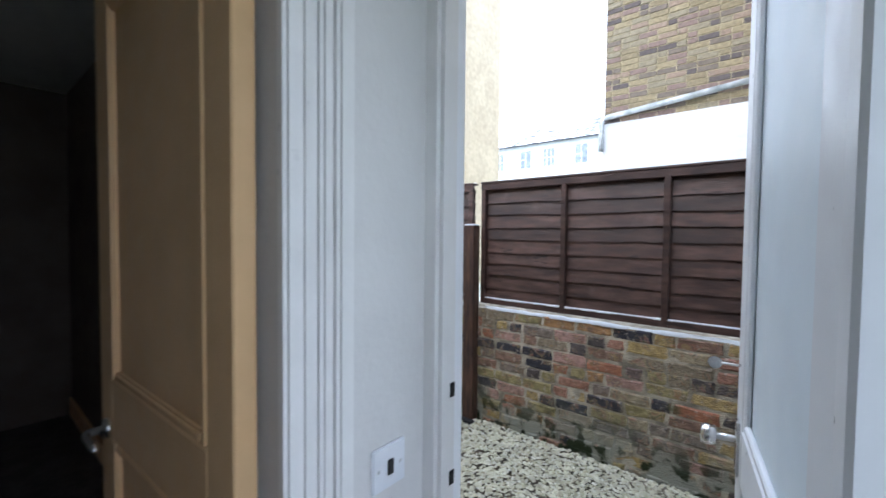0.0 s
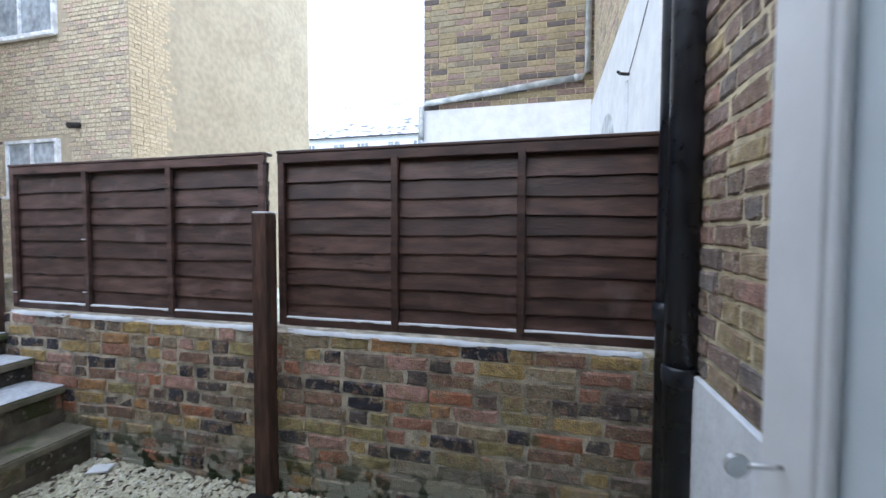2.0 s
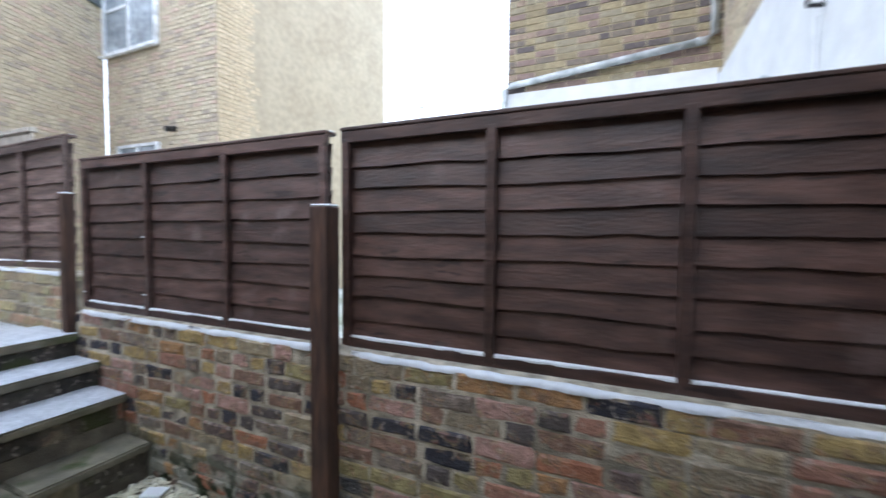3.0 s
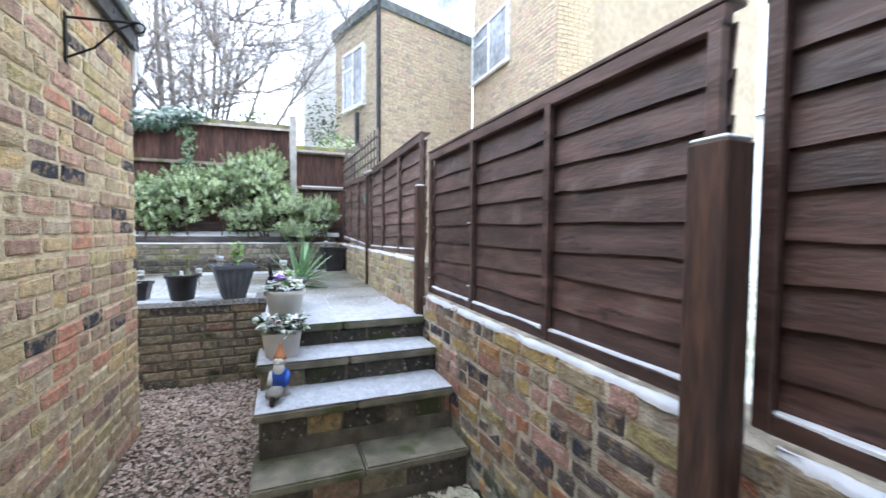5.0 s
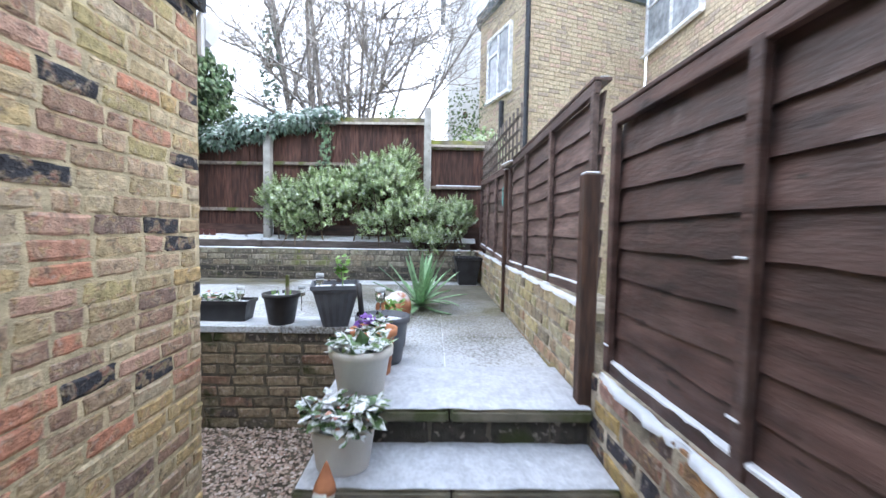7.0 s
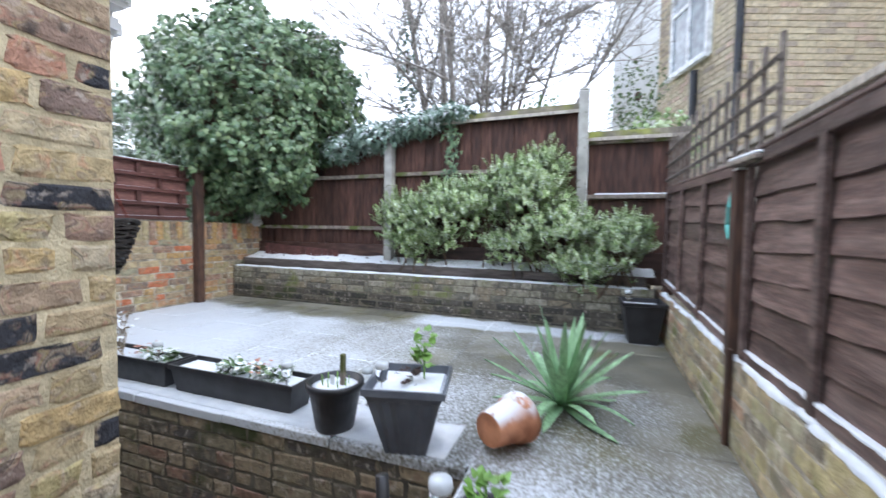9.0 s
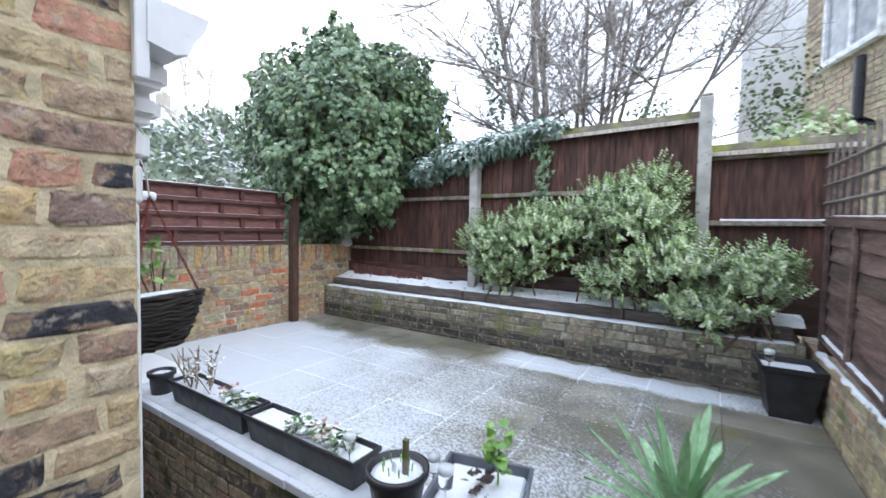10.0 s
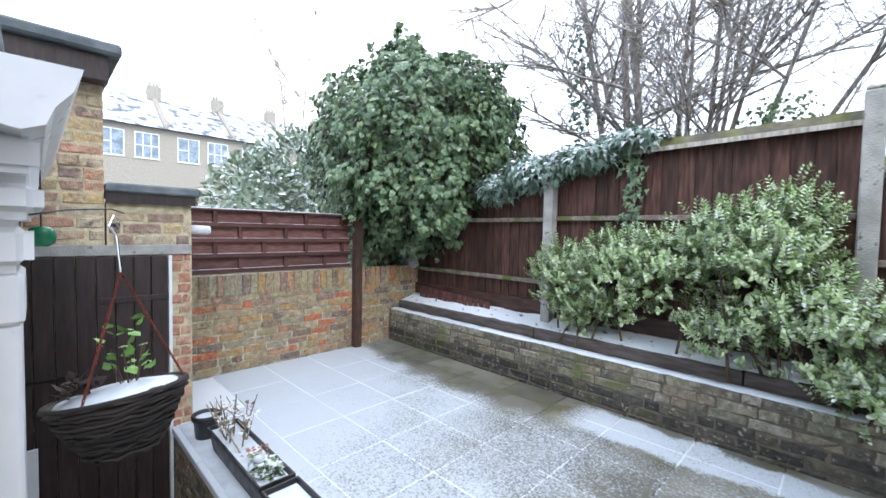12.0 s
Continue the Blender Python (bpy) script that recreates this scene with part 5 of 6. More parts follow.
P, D, N, s = rosette(70, 0.048, 0.10, 41, z=0.19)
raw("foliage", *leaves(P, D, N, s, *HEART), PLANT, wp, "green leaves dusted with snow")

fp_ = round_pot((-4.10, 1.695, 0.742), 0.070, 0.095, 0.205, TERRAB, "terracotta pot with violet flowers and snow beside the steps")
disc(0.080, 0.178, SNOW, fp_)
P, D, N, s = rosette(50, 0.034, 0.07, 43, z=0.18)
raw("foliage", *leaves(P, D, N, s, *HEART), PLANT, fp_, "green leaves dusted with snow")
P, D, N, s = rosette(30, 0.026, 0.045, 42, z=0.20, up=1.0)
P[:, 1] -= 0.03
raw("petals", *leaves(P, D, N, s, *HEART), PETAL, fp_, "violet petals")

ot = thing("oval_planter", (-3.625, 1.665, 0.600), "white oval ceramic planter with snowy dark-leaved plants", "planter")
part("tub", lathe([(0.082, 0), (0.086, 0.006), (0.104, 0.13), (0.108, 0.14), (0.096, 0.14), (0.088, 0.10), (0.0, 0.099)], 28, squash=(0.72, 1.0)), CHINA, ot, "", True)
part("snow", lathe([(0.0, 0.125), (0.06, 0.122), (0.09, 0.108)], 18, squash=(0.7, 1.0)), SNOW, ot, "snow over the soil", True)
P, D, N, s = rosette(170, 0.042, 0.125, 51, z=0.125, squash=(0.72, 1.05))
P[:, 2] += np.random.default_rng(6).uniform(0, 0.05, 170)
raw("foliage", *leaves(P, D, N, s, *HEART), PLANT, ot, "dark green leaves dusted with snow")
P, D, N, s = rosette(18, 0.022, 0.12, 52, z=0.16, squash=(0.7, 1.1))
raw("petals", *leaves(P, D, N, s, *HEART), PINKP, ot, "faded pink petals")

bp = round_pot((-4.37, 1.70, 0.712), 0.095, 0.130, 0.235, GREYP, "large dark grey round pot filled with snow")
disc(0.116, 0.205, SNOW, bp)
P, D, N, s = rosette(6, 0.022, 0.025, 61, z=0.215)
raw("dead_leaves", *leaves(P, D, N, s, *HEART), WILTED, bp, "dark withered leaves")
solar_light((-4.43, 1.68, 0.955))
bp2 = round_pot((-4.63, 1.735, 0.712), 0.058, 0.078, 0.17, BLACKP, "small black pot with snow and a pale plant")
disc(0.062, 0.148, SNOW, bp2)
P, D, N, s = rosette(22, 0.035, 0.04, 62, up=1.5, z=0.2)
raw("young_plant", *leaves(P, D, N, s, *HEART), FRESH, bp2, "thin pale green leaves")
part("stalk", tube([(0, 0, 0.15), (0.01, 0, 0.25)], 0.003, 6), FRESH, bp2)


# garden gnome with a barrow, one mesh
def gnome(at, turn):
    me_mats = [CHINA, BLUE, TERRAB, CONCRETE, IRON]
    bm = bmesh.new()

    def add(profile, mi, where, squash=(1, 1), tilt=None, seg=16):
        b = lathe(profile, seg, squash=squash)
        if tilt:
            bmesh.ops.rotate(b, verts=b.verts, cent=(0, 0, 0), matrix=Euler(tilt).to_matrix())
        bmesh.ops.translate(b, verts=b.verts, vec=where)
        for q in b.faces:
            q.material_index = mi
        me = bpy.data.meshes.new("tmp")
        b.to_mesh(me)
        b.free()
        bm.from_mesh(me)
        bpy.data.meshes.remove(me)

    add([(0.034, 0), (0.036, 0.008), (0.026, 0.02), (0.024, 0.06)], 3, (-0.01, 0.015, 0))
    add([(0.028, 0.05), (0.044, 0.075), (0.046, 0.10), (0.036, 0.13), (0.024, 0.148)], 1, (0, 0, 0), (0.95, 1.1))
    add([(0.0, -0.04), (0.022, -0.012), (0.030, 0.01), (0.024, 0.03), (0.0, 0.04)], 0, (0.022, 0, 0.138), (0.75, 1))
    add([(0.0, -0.032), (0.026, -0.016), (0.032, 0.004), (0.026, 0.024), (0.0, 0.034)], 0, (0.008, 0, 0.178))
    add([(0.033, 0), (0.030, 0.016), (0.018, 0.045), (0.007, 0.075), (0.0, 0.086)], 2, (0.002, 0, 0.192), tilt=(0.0, -0.12, 0))
    add([(0.0, -0.008), (0.007, -0.004), (0.007, 0.004), (0.0, 0.008)], 0, (0.040, 0, 0.178), seg=8)
    for s in (-1, 1):
        add([(0.012, 0), (0.014, 0.03), (0.012, 0.07), (0.0, 0.076)], 0 if s < 0 else 1, (0.050, s * 0.040, 0.075), tilt=(0, -0.75, 0), seg=10)
        add([(0.015, 0), (0.016, 0.012), (0.010, 0.05)], 3, (0.01, s * 0.02, 0.0), seg=10)
    b = bx((0.055, -0.036, 0.028), (0.135, 0.036, 0.075), 0.010, seg=2)
    for q in b.faces:
        q.material_index = 3
    me = bpy.data.meshes.new("tmp")
    b.to_mesh(me)
    b.free()
    bm.from_mesh(me)
    add([(0.0, -0.010), (0.022, -0.009), (0.025, 0.0), (0.022, 0.009), (0.0, 0.010)], 4, (0.135, 0, 0.025), tilt=(math.pi / 2, 0, 0))
    me = done("garden_gnome", bm, me_mats[0], True)
    for m in me_mats[1:]:
        me.materials.append(m)
    ob = new("garden_gnome", me)
    ob.matrix_world = pose(*at, 0, 0, turn)
    tagged(ob, "painted garden gnome in blue with an orange hat and grey barrow", "garden ornament")


gnome((-3.44, 1.655, 0.447), -15)

# hanging basket by the rear eaves
hb = thing("hanging_basket", (-4.60, 0.20, 1.40), "dark wicker hanging basket on rusty chains, full of snow", "hanging basket")
hb.matrix_world = pose(-4.60, 0.20, 1.42, 0, 0, 20) @ pose(0, 0, 0, 11, 0, 0) @ Matrix.Diagonal((0.93, 0.93, 0.96, 1))
VV, FF = [], []
for k in range(15):
    t = k / 14
    rr, zz = 0.085 + 0.105 * t ** 0.75, 0.185 * t
    b = lathe([(rr - 0.008, zz - 0.006), (rr + 0.004, zz - 0.004), (rr + 0.006, zz + 0.004), (rr - 0.006, zz + 0.007)], 36)
    for v in b.verts:
        ang = math.atan2(v.co.y, v.co.x)
        v.co.xy *= 1 + 0.025 * math.sin(ang * 12 + k * math.pi) + 0.05 * noise.noise((math.cos(ang) * 6, math.sin(ang) * 6, k * 0.9))
        v.co.z += 0.012 * noise.noise((math.cos(ang) * 3, math.sin(ang) * 3, k * 1.7))
    o = len(VV)
    b.verts.index_update()
    VV += [tuple(v.co) for v in b.verts]
    FF += [tuple(v.index + o for v in q.verts) for q in b.faces]
    b.free()
raw("wicker", VV, FF, WICKER, hb)
part("liner", lathe([(0.0, 0.0), (0.078, 0.002), (0.13, 0.06), (0.172, 0.165)], 24), BLACKP, hb, "", True)
part("rim", tube([(0.192 * math.cos(k * math.pi / 14), 0.192 * math.sin(k * math.pi / 14), 0.192) for k in range(29)], 0.008, 6), WICKER, hb)
part("snow", lathe([(0.0, 0.215), (0.09, 0.212), (0.16, 0.198), (0.178, 0.180)], 24), SNOW, hb, "snow filling the basket", True)
top = Vector((0.0, 0.09, 0.575))
for k in range(3):
    a = 0.6 + k * 2.094
    p0 = Vector((0.185 * math.cos(a), 0.185 * math.sin(a), 0.19))
    bm = bmesh.new()
    nlink = 26
    for i in range(nlink):
        c = p0.lerp(top, (i + 0.5) / nlink)
        d = (top - p0).normalized()
        s = d.cross(Vector((0, 0, 1)) if i % 2 else Vector((1, 0, 0.2))).normalized()
        tube([c - d * 0.012, c - d * 0.004 + s * 0.005, c + d * 0.004 + s * 0.005, c + d * 0.012, c + d * 0.004 - s * 0.005, c - d * 0.004 - s * 0.005, c - d * 0.012], 0.0020, 4, bm)
    part("chain", bm, RUST, hb, "rusty chain")
part("hook", tube([top, top + Vector((0, 0, 0.12)), top + Vector((0.018, 0, 0.150)), top + Vector((0, 0, 0.185)), top + Vector((-0.016, 0, 0.165))], 0.004), CHROME, hb)
P, D, N, s = rosette(26, 0.036, 0.06, 71, up=1.5, z=0.24)
P[:, 2] += np.random.default_rng(7).uniform(0, 0.13, 26)
P[:, 0] -= 0.03
raw("foliage", *leaves(P, D, N, s, *HEART), FRESH, hb, "fresh green leaves")
for k in range(6):
    part("stalk", tube([(-0.03 + 0.02 * math.cos(k), 0.02 * math.sin(k), 0.20), (-0.03 + 0.06 * math.cos(k), 0.06 * math.sin(k), 0.33)], 0.0025, 5), STEM, hb)
P, D, N, s = rosette(26, 0.04, 0.04, 72, up=1.0, z=0.215)
P[:, 0] += 0.11
raw("dead_leaves", *leaves(P, D, N, s, *HEART), WILTED, hb, "dark withered leaves")
ba = thing("basket_bracket", (-4.385, 0.44, 2.14), "black iron bracket arm holding the hanging basket", "bracket")
part("arm", tube([(0, 0, 0), (-0.08, -0.10, 0.02), (-0.18, -0.21, 0.03), (-0.215, -0.247, 0.02)], 0.002), IRON, ba)
ln = thing("green_lantern", (-4.42, 0.06, 2.055), "small green glass lantern hanging under the gutter", "lantern")
part("glass_body", lathe([(0.016, 0), (0.030, 0.01), (0.034, 0.03), (0.026, 0.055), (0.014, 0.06)], 14), GREENG, ln, "", True)
part("wire", tube([(0, 0, 0.06), (0, 0, 0.24)], 0.002, 5), IRON, ln)


# ---- shrubs ----
def shrub(at, blobs, shoots, seed, label, leaf=0.037, material=HEBE, stems=14, name="shrub"):
    """Leafy shoots over a few rounded masses (x, y, z, rx, ry, rz), on thin stems."""
    s = thing(name, at, label, "shrub")
    g = np.random.default_rng(seed)
    PP, DD, NN, SS = [], [], [], []
    w = np.array([b[3] * b[4] * b[5] for b in blobs])
    pick = g.choice(len(blobs), shoots, p=w / w.sum())
    for k in pick:
        b = np.array(blobs[k])
        v = g.normal(0, 1, 3)
        v[2] = abs(v[2]) if g.random() < 0.72 else v[2]
        v /= np.linalg.norm(v)
        rad = g.uniform(0.50, 1.14)
        base = b[:3] + v * b[3:] * rad
        d = v * np.array([0.8, 0.8, 0.5]) + np.array([0, 0, 0.75]) + g.normal(0, 0.22, 3)
        d /= np.linalg.norm(d)
        L = g.uniform(0.05, 0.11)
        n = 13
        t = np.linspace(0, 1, n)
        P = base + d * (L * t)[:, None]
        a = np.arange(n) * 2.1 + g.uniform(0, 6)
        s1 = np.cross(d, [0.3, 0.9, 0.1])
        s1 /= np.linalg.norm(s1)
        s2 = np.cross(d, s1)
        out = np.cos(a)[:, None] * s1 + np.sin(a)[:, None] * s2
        PP.append(P)
        DD.append(out * (1.2 - 0.5 * t)[:, None] + d * (0.15 + 0.7 * t)[:, None])
        NN.append(d + 0 * out)
        SS.append(leaf * (1.15 - 0.45 * t) * g.uniform(0.85, 1.2))
    V, F = leaves(np.concatenate(PP), np.concatenate(DD), np.concatenate(NN), np.concatenate(SS), *LEAF)
    raw("foliage", V, F, material, s, "pale green leaves dusted with snow")
    for k in range(stems):
        b = blobs[k % len(blobs)]
        x, y = b[0] * 0.75 + g.normal(0, 0.06), b[1] + g.normal(0, 0.12)
        e = (b[0] + g.normal(0, b[3] * 0.5), b[1] + g.normal(0, b[4] * 0.5), b[2] + g.uniform(-0.1, 0.5) * b[5])
        part("stem", tube([(x, y, -0.02), ((x + e[0]) / 2 + g.normal(0, 0.03), (y + e[1]) / 2, e[2] * 0.5), e], 0.011, 6, None, 0.005), STEM, s)
    return s


shrub((-7.93, 0.70, 1.16), [(0.04, -0.78, 0.52, 0.22, 0.30, 0.32), (0.06, -0.30, 0.58, 0.26, 0.34, 0.38), (0.05, 0.12, 0.66, 0.24, 0.26, 0.34), (0.04, 0.38, 0.86, 0.20, 0.20, 0.32), (0.12, 0.70, 0.74, 0.28, 0.32, 0.44), (0.20, 1.00, 0.40, 0.28, 0.32, 0.30), (0.08, 0.82, 1.06, 0.16, 0.18, 0.26), (0.06, -0.60, 0.28, 0.20, 0.26, 0.20), (0.14, 0.50, 0.26, 0.22, 0.26, 0.20)],
      2700, 81, "large pale green evergreen shrub dusted with snow in the raised bed", name="hebe_bush")
shrub((-7.72, 2.18, 1.02), [(0.0, 0.0, 0.42, 0.22, 0.25, 0.28), (0.08, -0.30, 0.20, 0.20, 0.22, 0.18), (0.02, 0.12, 0.52, 0.18, 0.18, 0.24)],
      620, 82, "smaller grey-green evergreen shrub in the bed corner", 0.034, name="hebe_bush")
shrub((-7.90, 0.05, 1.16), [(0.06, 0.0, 0.22, 0.10, 0.10, 0.12)], 22, 83, "little evergreen sprig at the bed edge", 0.036, stems=3, name="hebe_sprig")


# ---- ivy ----
def ivy_mass(name, at, radii, n, seed, label, size=(0.07, 0.13), material=IVY, core=0.72, outline=HEART):
    s = thing(name, at, label, "ivy")
    g = np.random.default_rng(seed)
    v = g.normal(0, 1, (n, 3))
    v /= np.linalg.norm(v, axis=1, keepdims=True)
    lump = np.array([1 + 0.20 * noise.noise((*(q * 2.3), ) ) + 0.20 * noise.noise((*(q * 5.1 + 3),)) + 0.13 * noise.noise((*(q * 11.0 + 7),)) for q in v])
    rad = lump * (1 - 0.30 * g.random(n) ** 2)
    P = v * rad[:, None] * np.array(radii)
    D = v * 0.25 + np.array([0, 0, -0.75]) + g.normal(0, 0.35, (n, 3))
    N = v + np.array([0, 0, 0.55]) + g.normal(0, 0.3, (n, 3))
    V, F = leaves(P, D, N, g.uniform(*size, n), *outline)
    raw("foliage", V, F, material, s, "glossy ivy leaves")
    # a solid lumpy ball in stem brown fills the inside of the leaves
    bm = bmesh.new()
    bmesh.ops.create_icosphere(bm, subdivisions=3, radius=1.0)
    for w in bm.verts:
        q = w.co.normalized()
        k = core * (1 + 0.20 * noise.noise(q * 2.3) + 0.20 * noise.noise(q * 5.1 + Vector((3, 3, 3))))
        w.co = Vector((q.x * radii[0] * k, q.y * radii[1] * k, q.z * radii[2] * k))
    part("inner_growth", bm, STEM, s, "solid brown core behind the leaves")
    return s


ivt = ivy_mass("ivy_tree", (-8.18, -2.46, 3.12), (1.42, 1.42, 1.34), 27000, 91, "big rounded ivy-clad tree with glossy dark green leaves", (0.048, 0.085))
part("trunk", tube([(0.1, -0.35, -3.1), (0.1, -0.3, -1.4), (0, 0, 0)], 0.16, 10, None, 0.10), BARK, ivt)
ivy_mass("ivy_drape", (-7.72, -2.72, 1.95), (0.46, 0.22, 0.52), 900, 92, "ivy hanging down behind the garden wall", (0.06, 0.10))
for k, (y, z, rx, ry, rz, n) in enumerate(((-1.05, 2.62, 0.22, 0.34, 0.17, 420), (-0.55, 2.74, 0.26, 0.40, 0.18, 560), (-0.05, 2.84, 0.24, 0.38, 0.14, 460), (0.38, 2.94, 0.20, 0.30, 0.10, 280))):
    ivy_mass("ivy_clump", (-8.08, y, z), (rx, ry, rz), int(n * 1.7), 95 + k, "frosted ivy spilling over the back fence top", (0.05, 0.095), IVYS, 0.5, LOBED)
iv = thing("ivy_trail", (-8.07, 0.42, 2.9), "ivy stem trailing down the back fence", "ivy")
g6 = np.random.default_rng(5)
n = 130
P = np.stack([g6.uniform(0, 0.03, n), g6.normal(0, 0.045, n), -g6.uniform(0, 0.75, n)], 1)
raw("foliage", *leaves(P, np.stack([g6.uniform(0.1, 0.4, n), g6.normal(0, 0.5, n), -np.ones(n)], 1), np.tile([1.0, 0, 0.5], (n, 1)), g6.uniform(0.04, 0.07, n), *LOBED), IVY, iv)
part("stem", tube([(0, 0, 0), (0.005, 0.02, -0.4), (0, 0, -0.78)], 0.006, 6), STEM, iv)


# ---- bare trees ----
def bare_tree(name, at, stems, height, seed, label, spread=0.35, r0=0.075, levels=4, twigs=True):
    t = thing(name, at, label, "tree")
    r = random.Random(seed)
    V, F, V2, F2 = [], [], [], []

    def limb(p, d, L, rad, level):
        fine = level >= 2
        vs, fs = (V2, F2) if fine else (V, F)
        sides = 3 if level >= 3 else 4 if fine else 7
        n = 4 if level >= 3 else 6
        pts = [p]
        q, e = Vector(p), Vector(d)
        for i in range(n):
            e = (e + Vector((r.gauss(0, 0.15 if level else 0.04), r.gauss(0, 0.15 if level else 0.04), r.gauss(0.05 if level != 1 else -0.01, 0.08)))).normalized()
            q = q + e * (L / n)
            pts.append(q.copy())
        k0 = len(vs)
        for i, c in enumerate(pts):
            rr = max(0.0028, rad * (1 - 0.75 * i / n))
            a = e.cross(Vector((0.3, 0.2, 1))).normalized()
            b = e.cross(a)
            for j in range(sides):
                w = c + rr * (math.cos(2 * math.pi * j / sides) * a + math.sin(2 * math.pi * j / sides) * b)
                vs.append(tuple(w))
        for i in range(n):
            for j in range(sides):
                fs.append((k0 + i * sides + j, k0 + i * sides + (j + 1) % sides, k0 + (i + 1) * sides + (j + 1) % sides, k0 + (i + 1) * sides + j))
        if level < levels:
            for c in range((13, 10, 7, 4)[min(level, 3)]):
                i = r.randint(2 if level else 3, n)
                base = pts[i]
                if base.z < 2.3:
                    continue
                dd = (pts[i] - pts[i - 1]).normalized()
                side = Vector((r.gauss(0, 1), r.gauss(0, 1), r.gauss(0.15, 0.45))).normalized()
                if level == 0:
                    limb(base, (dd * 0.9 + side).normalized(), L * r.uniform(0.14, 0.36), rad * 0.32, 1)
                else:
                    limb(base, (dd * 0.7 + side * 0.9).normalized(), L * r.uniform(0.28, 0.55), rad * 0.5, level + 1)

    for k in range(stems):
        a = 2 * math.pi * k / stems + r.uniform(-0.3, 0.3)
        d = Vector((math.cos(a) * spread * r.uniform(0.3, 1), math.sin(a) * spread * r.uniform(0.3, 1), 1)).normalized()
        limb(Vector((math.cos(a) * 0.12, math.sin(a) * 0.14, -0.05)), d, height * r.uniform(0.75, 1.05), r0 * r.uniform(0.6, 1.1), 0)
    raw("trunk", V, F, BARK, t, "grey upright stems")
    raw("crown", V2, F2, TWIG, t, "bare twigs")
    return t


bare_tree("bare_tree", (-10.4, 0.05, 0.0), 14, 7.6, 5, "leafless many-stemmed tree behind the back fence", 0.24, 0.066, 3)
bare_tree("bare_tree", (-13.4, -17.5, 0.0), 2, 12.5, 7, "slender leafless birch in a far garden", 0.12, 0.10, 3)
ivc = ivy_mass("ivied_branch", (-10.2, -1.15, 4.5), (0.16, 0.22, 1.0), 420, 102, "ivy climbing a hanging tree branch", (0.04, 0.07), IVYS, 0.2)
for at, rad, cnt in (((-9.6, 1.25, 3.1), (0.3, 0.42, 0.45), 560), ((-9.9, 2.5, 3.5), (0.3, 0.4, 0.5), 380)):
    ivy_mass("evergreen_boughs", at, rad, cnt, 120 + cnt, "loose evergreen boughs behind the back fence", (0.028, 0.050), BOUGH, 0.12)
ivy_mass("evergreen_boughs", (-9.6, 2.7, 2.7), (0.5, 0.5, 0.5), 700, 104, "bright green shrub top behind the fence", (0.04, 0.08), HEBE, 0.4)

# far hedge over the left fence
hg = thing("far_hedge", (-8.6, -7.2, 0), "grey-green frosted hedge in the next garden", "hedge", kind="stuff")
g7 = np.random.default_rng(17)
n = 20000
cx = np.array([-3.6, -2.4, -1.2, -0.1, 0.8])
pick = g7.integers(0, 5, n)
v = g7.normal(0, 1, (n, 3))
v /= np.linalg.norm(v, axis=1, keepdims=True)
hh = np.array([4.0, 4.3, 4.4, 4.2, 3.6])[pick]
P = np.stack([cx[pick] + v[:, 0] * 1.1, v[:, 1] * 0.9, hh * 0.55 + v[:, 2] * hh * 0.45], 1) + g7.normal(0, 0.10, (n, 3))
raw("foliage", *leaves(P, v + g7.normal(0, 0.6, (n, 3)), v + np.array([0, 0, 0.6]), g7.uniform(0.09, 0.18, n), *LEAF), HEDGE, hg)
bm = bmesh.new()
for k in range(5):
    b = lathe([(0.0, 0.0), (0.8, 0.4), (0.9, 2.2), (0.5, 3.1), (0.0, 3.3)], 10, at=(cx[k], 0, 0))
    me = bpy.data.meshes.new("tmp")
    b.to_mesh(me)
    bm.from_mesh(me)
part("inside", bm, HEDGE, hg)
nf = thing("far_fence", (-12, -4.6, 0), "weathered grey board fence in the next garden", "fence")
for k in range(13):
    part("board", bx((0, -0.01, -0.03 + k * 0.18), (8.5, 0.01, -0.03 + k * 0.18 + 0.165), 0.004), WEATHERED, nf)


# ---- houses around ----
def window_unit(parent, at, turn, w, h, bars=1, cross=0.0, glassmat=None, sill=True):
    """A framed window; at: its lower left corner outside; it faces local -y."""
    wn_ = new("window")
    wn_.parent = parent
    wn_.matrix_world = pose(*at, 0, 0, turn)
    f = 0.055
    part("pane", bx((f, 0.015, f), (w - f, 0.025, h - f)), glassmat or PALEWIN, wn_)
    bm = bmesh.new()
    for lo, hi in (((0, -0.02, 0), (f, 0.05, h)), ((w - f, -0.02, 0), (w, 0.05, h)), ((f, -0.02, 0), (w - f, 0.05, f)), ((f, -0.02, h - f), (w - f, 0.05, h))):
        bx(lo, hi, 0, bm)
    for k in range(bars):
        x = w * (k + 1) / (bars + 1)
        bx((x - 0.025, -0.012, f), (x + 0.025, 0.045, h - f), 0, bm)
    if cross:
        bx((f, -0.010, h * cross - 0.025), ((w * 0.5 - 0.025) if bars == 1 else w - f, 0.043, h * cross + 0.025), 0, bm)
    part("window_frame", bm, UPVC, wn_)
    if sill:
        part("sill", bx((-0.04, -0.07, -0.05), (w + 0.04, 0.0, -0.005), 0.004), UPVC, wn_)
    return wn_


def prism(name, pts, z0, z1, material, parent):
    bm = bmesh.new()
    a = [bm.verts.new((x, y, z0)) for x, y in pts]
    b = [bm.verts.new((x, y, z1)) for x, y in pts]
    for i in range(len(pts)):
        j = (i + 1) % len(pts)
        bm.faces.new((a[i], a[j], b[j], b[i]))
    bm.faces.new(b)
    bm.faces.new(a[::-1])
    return part(name, bm, material, parent)


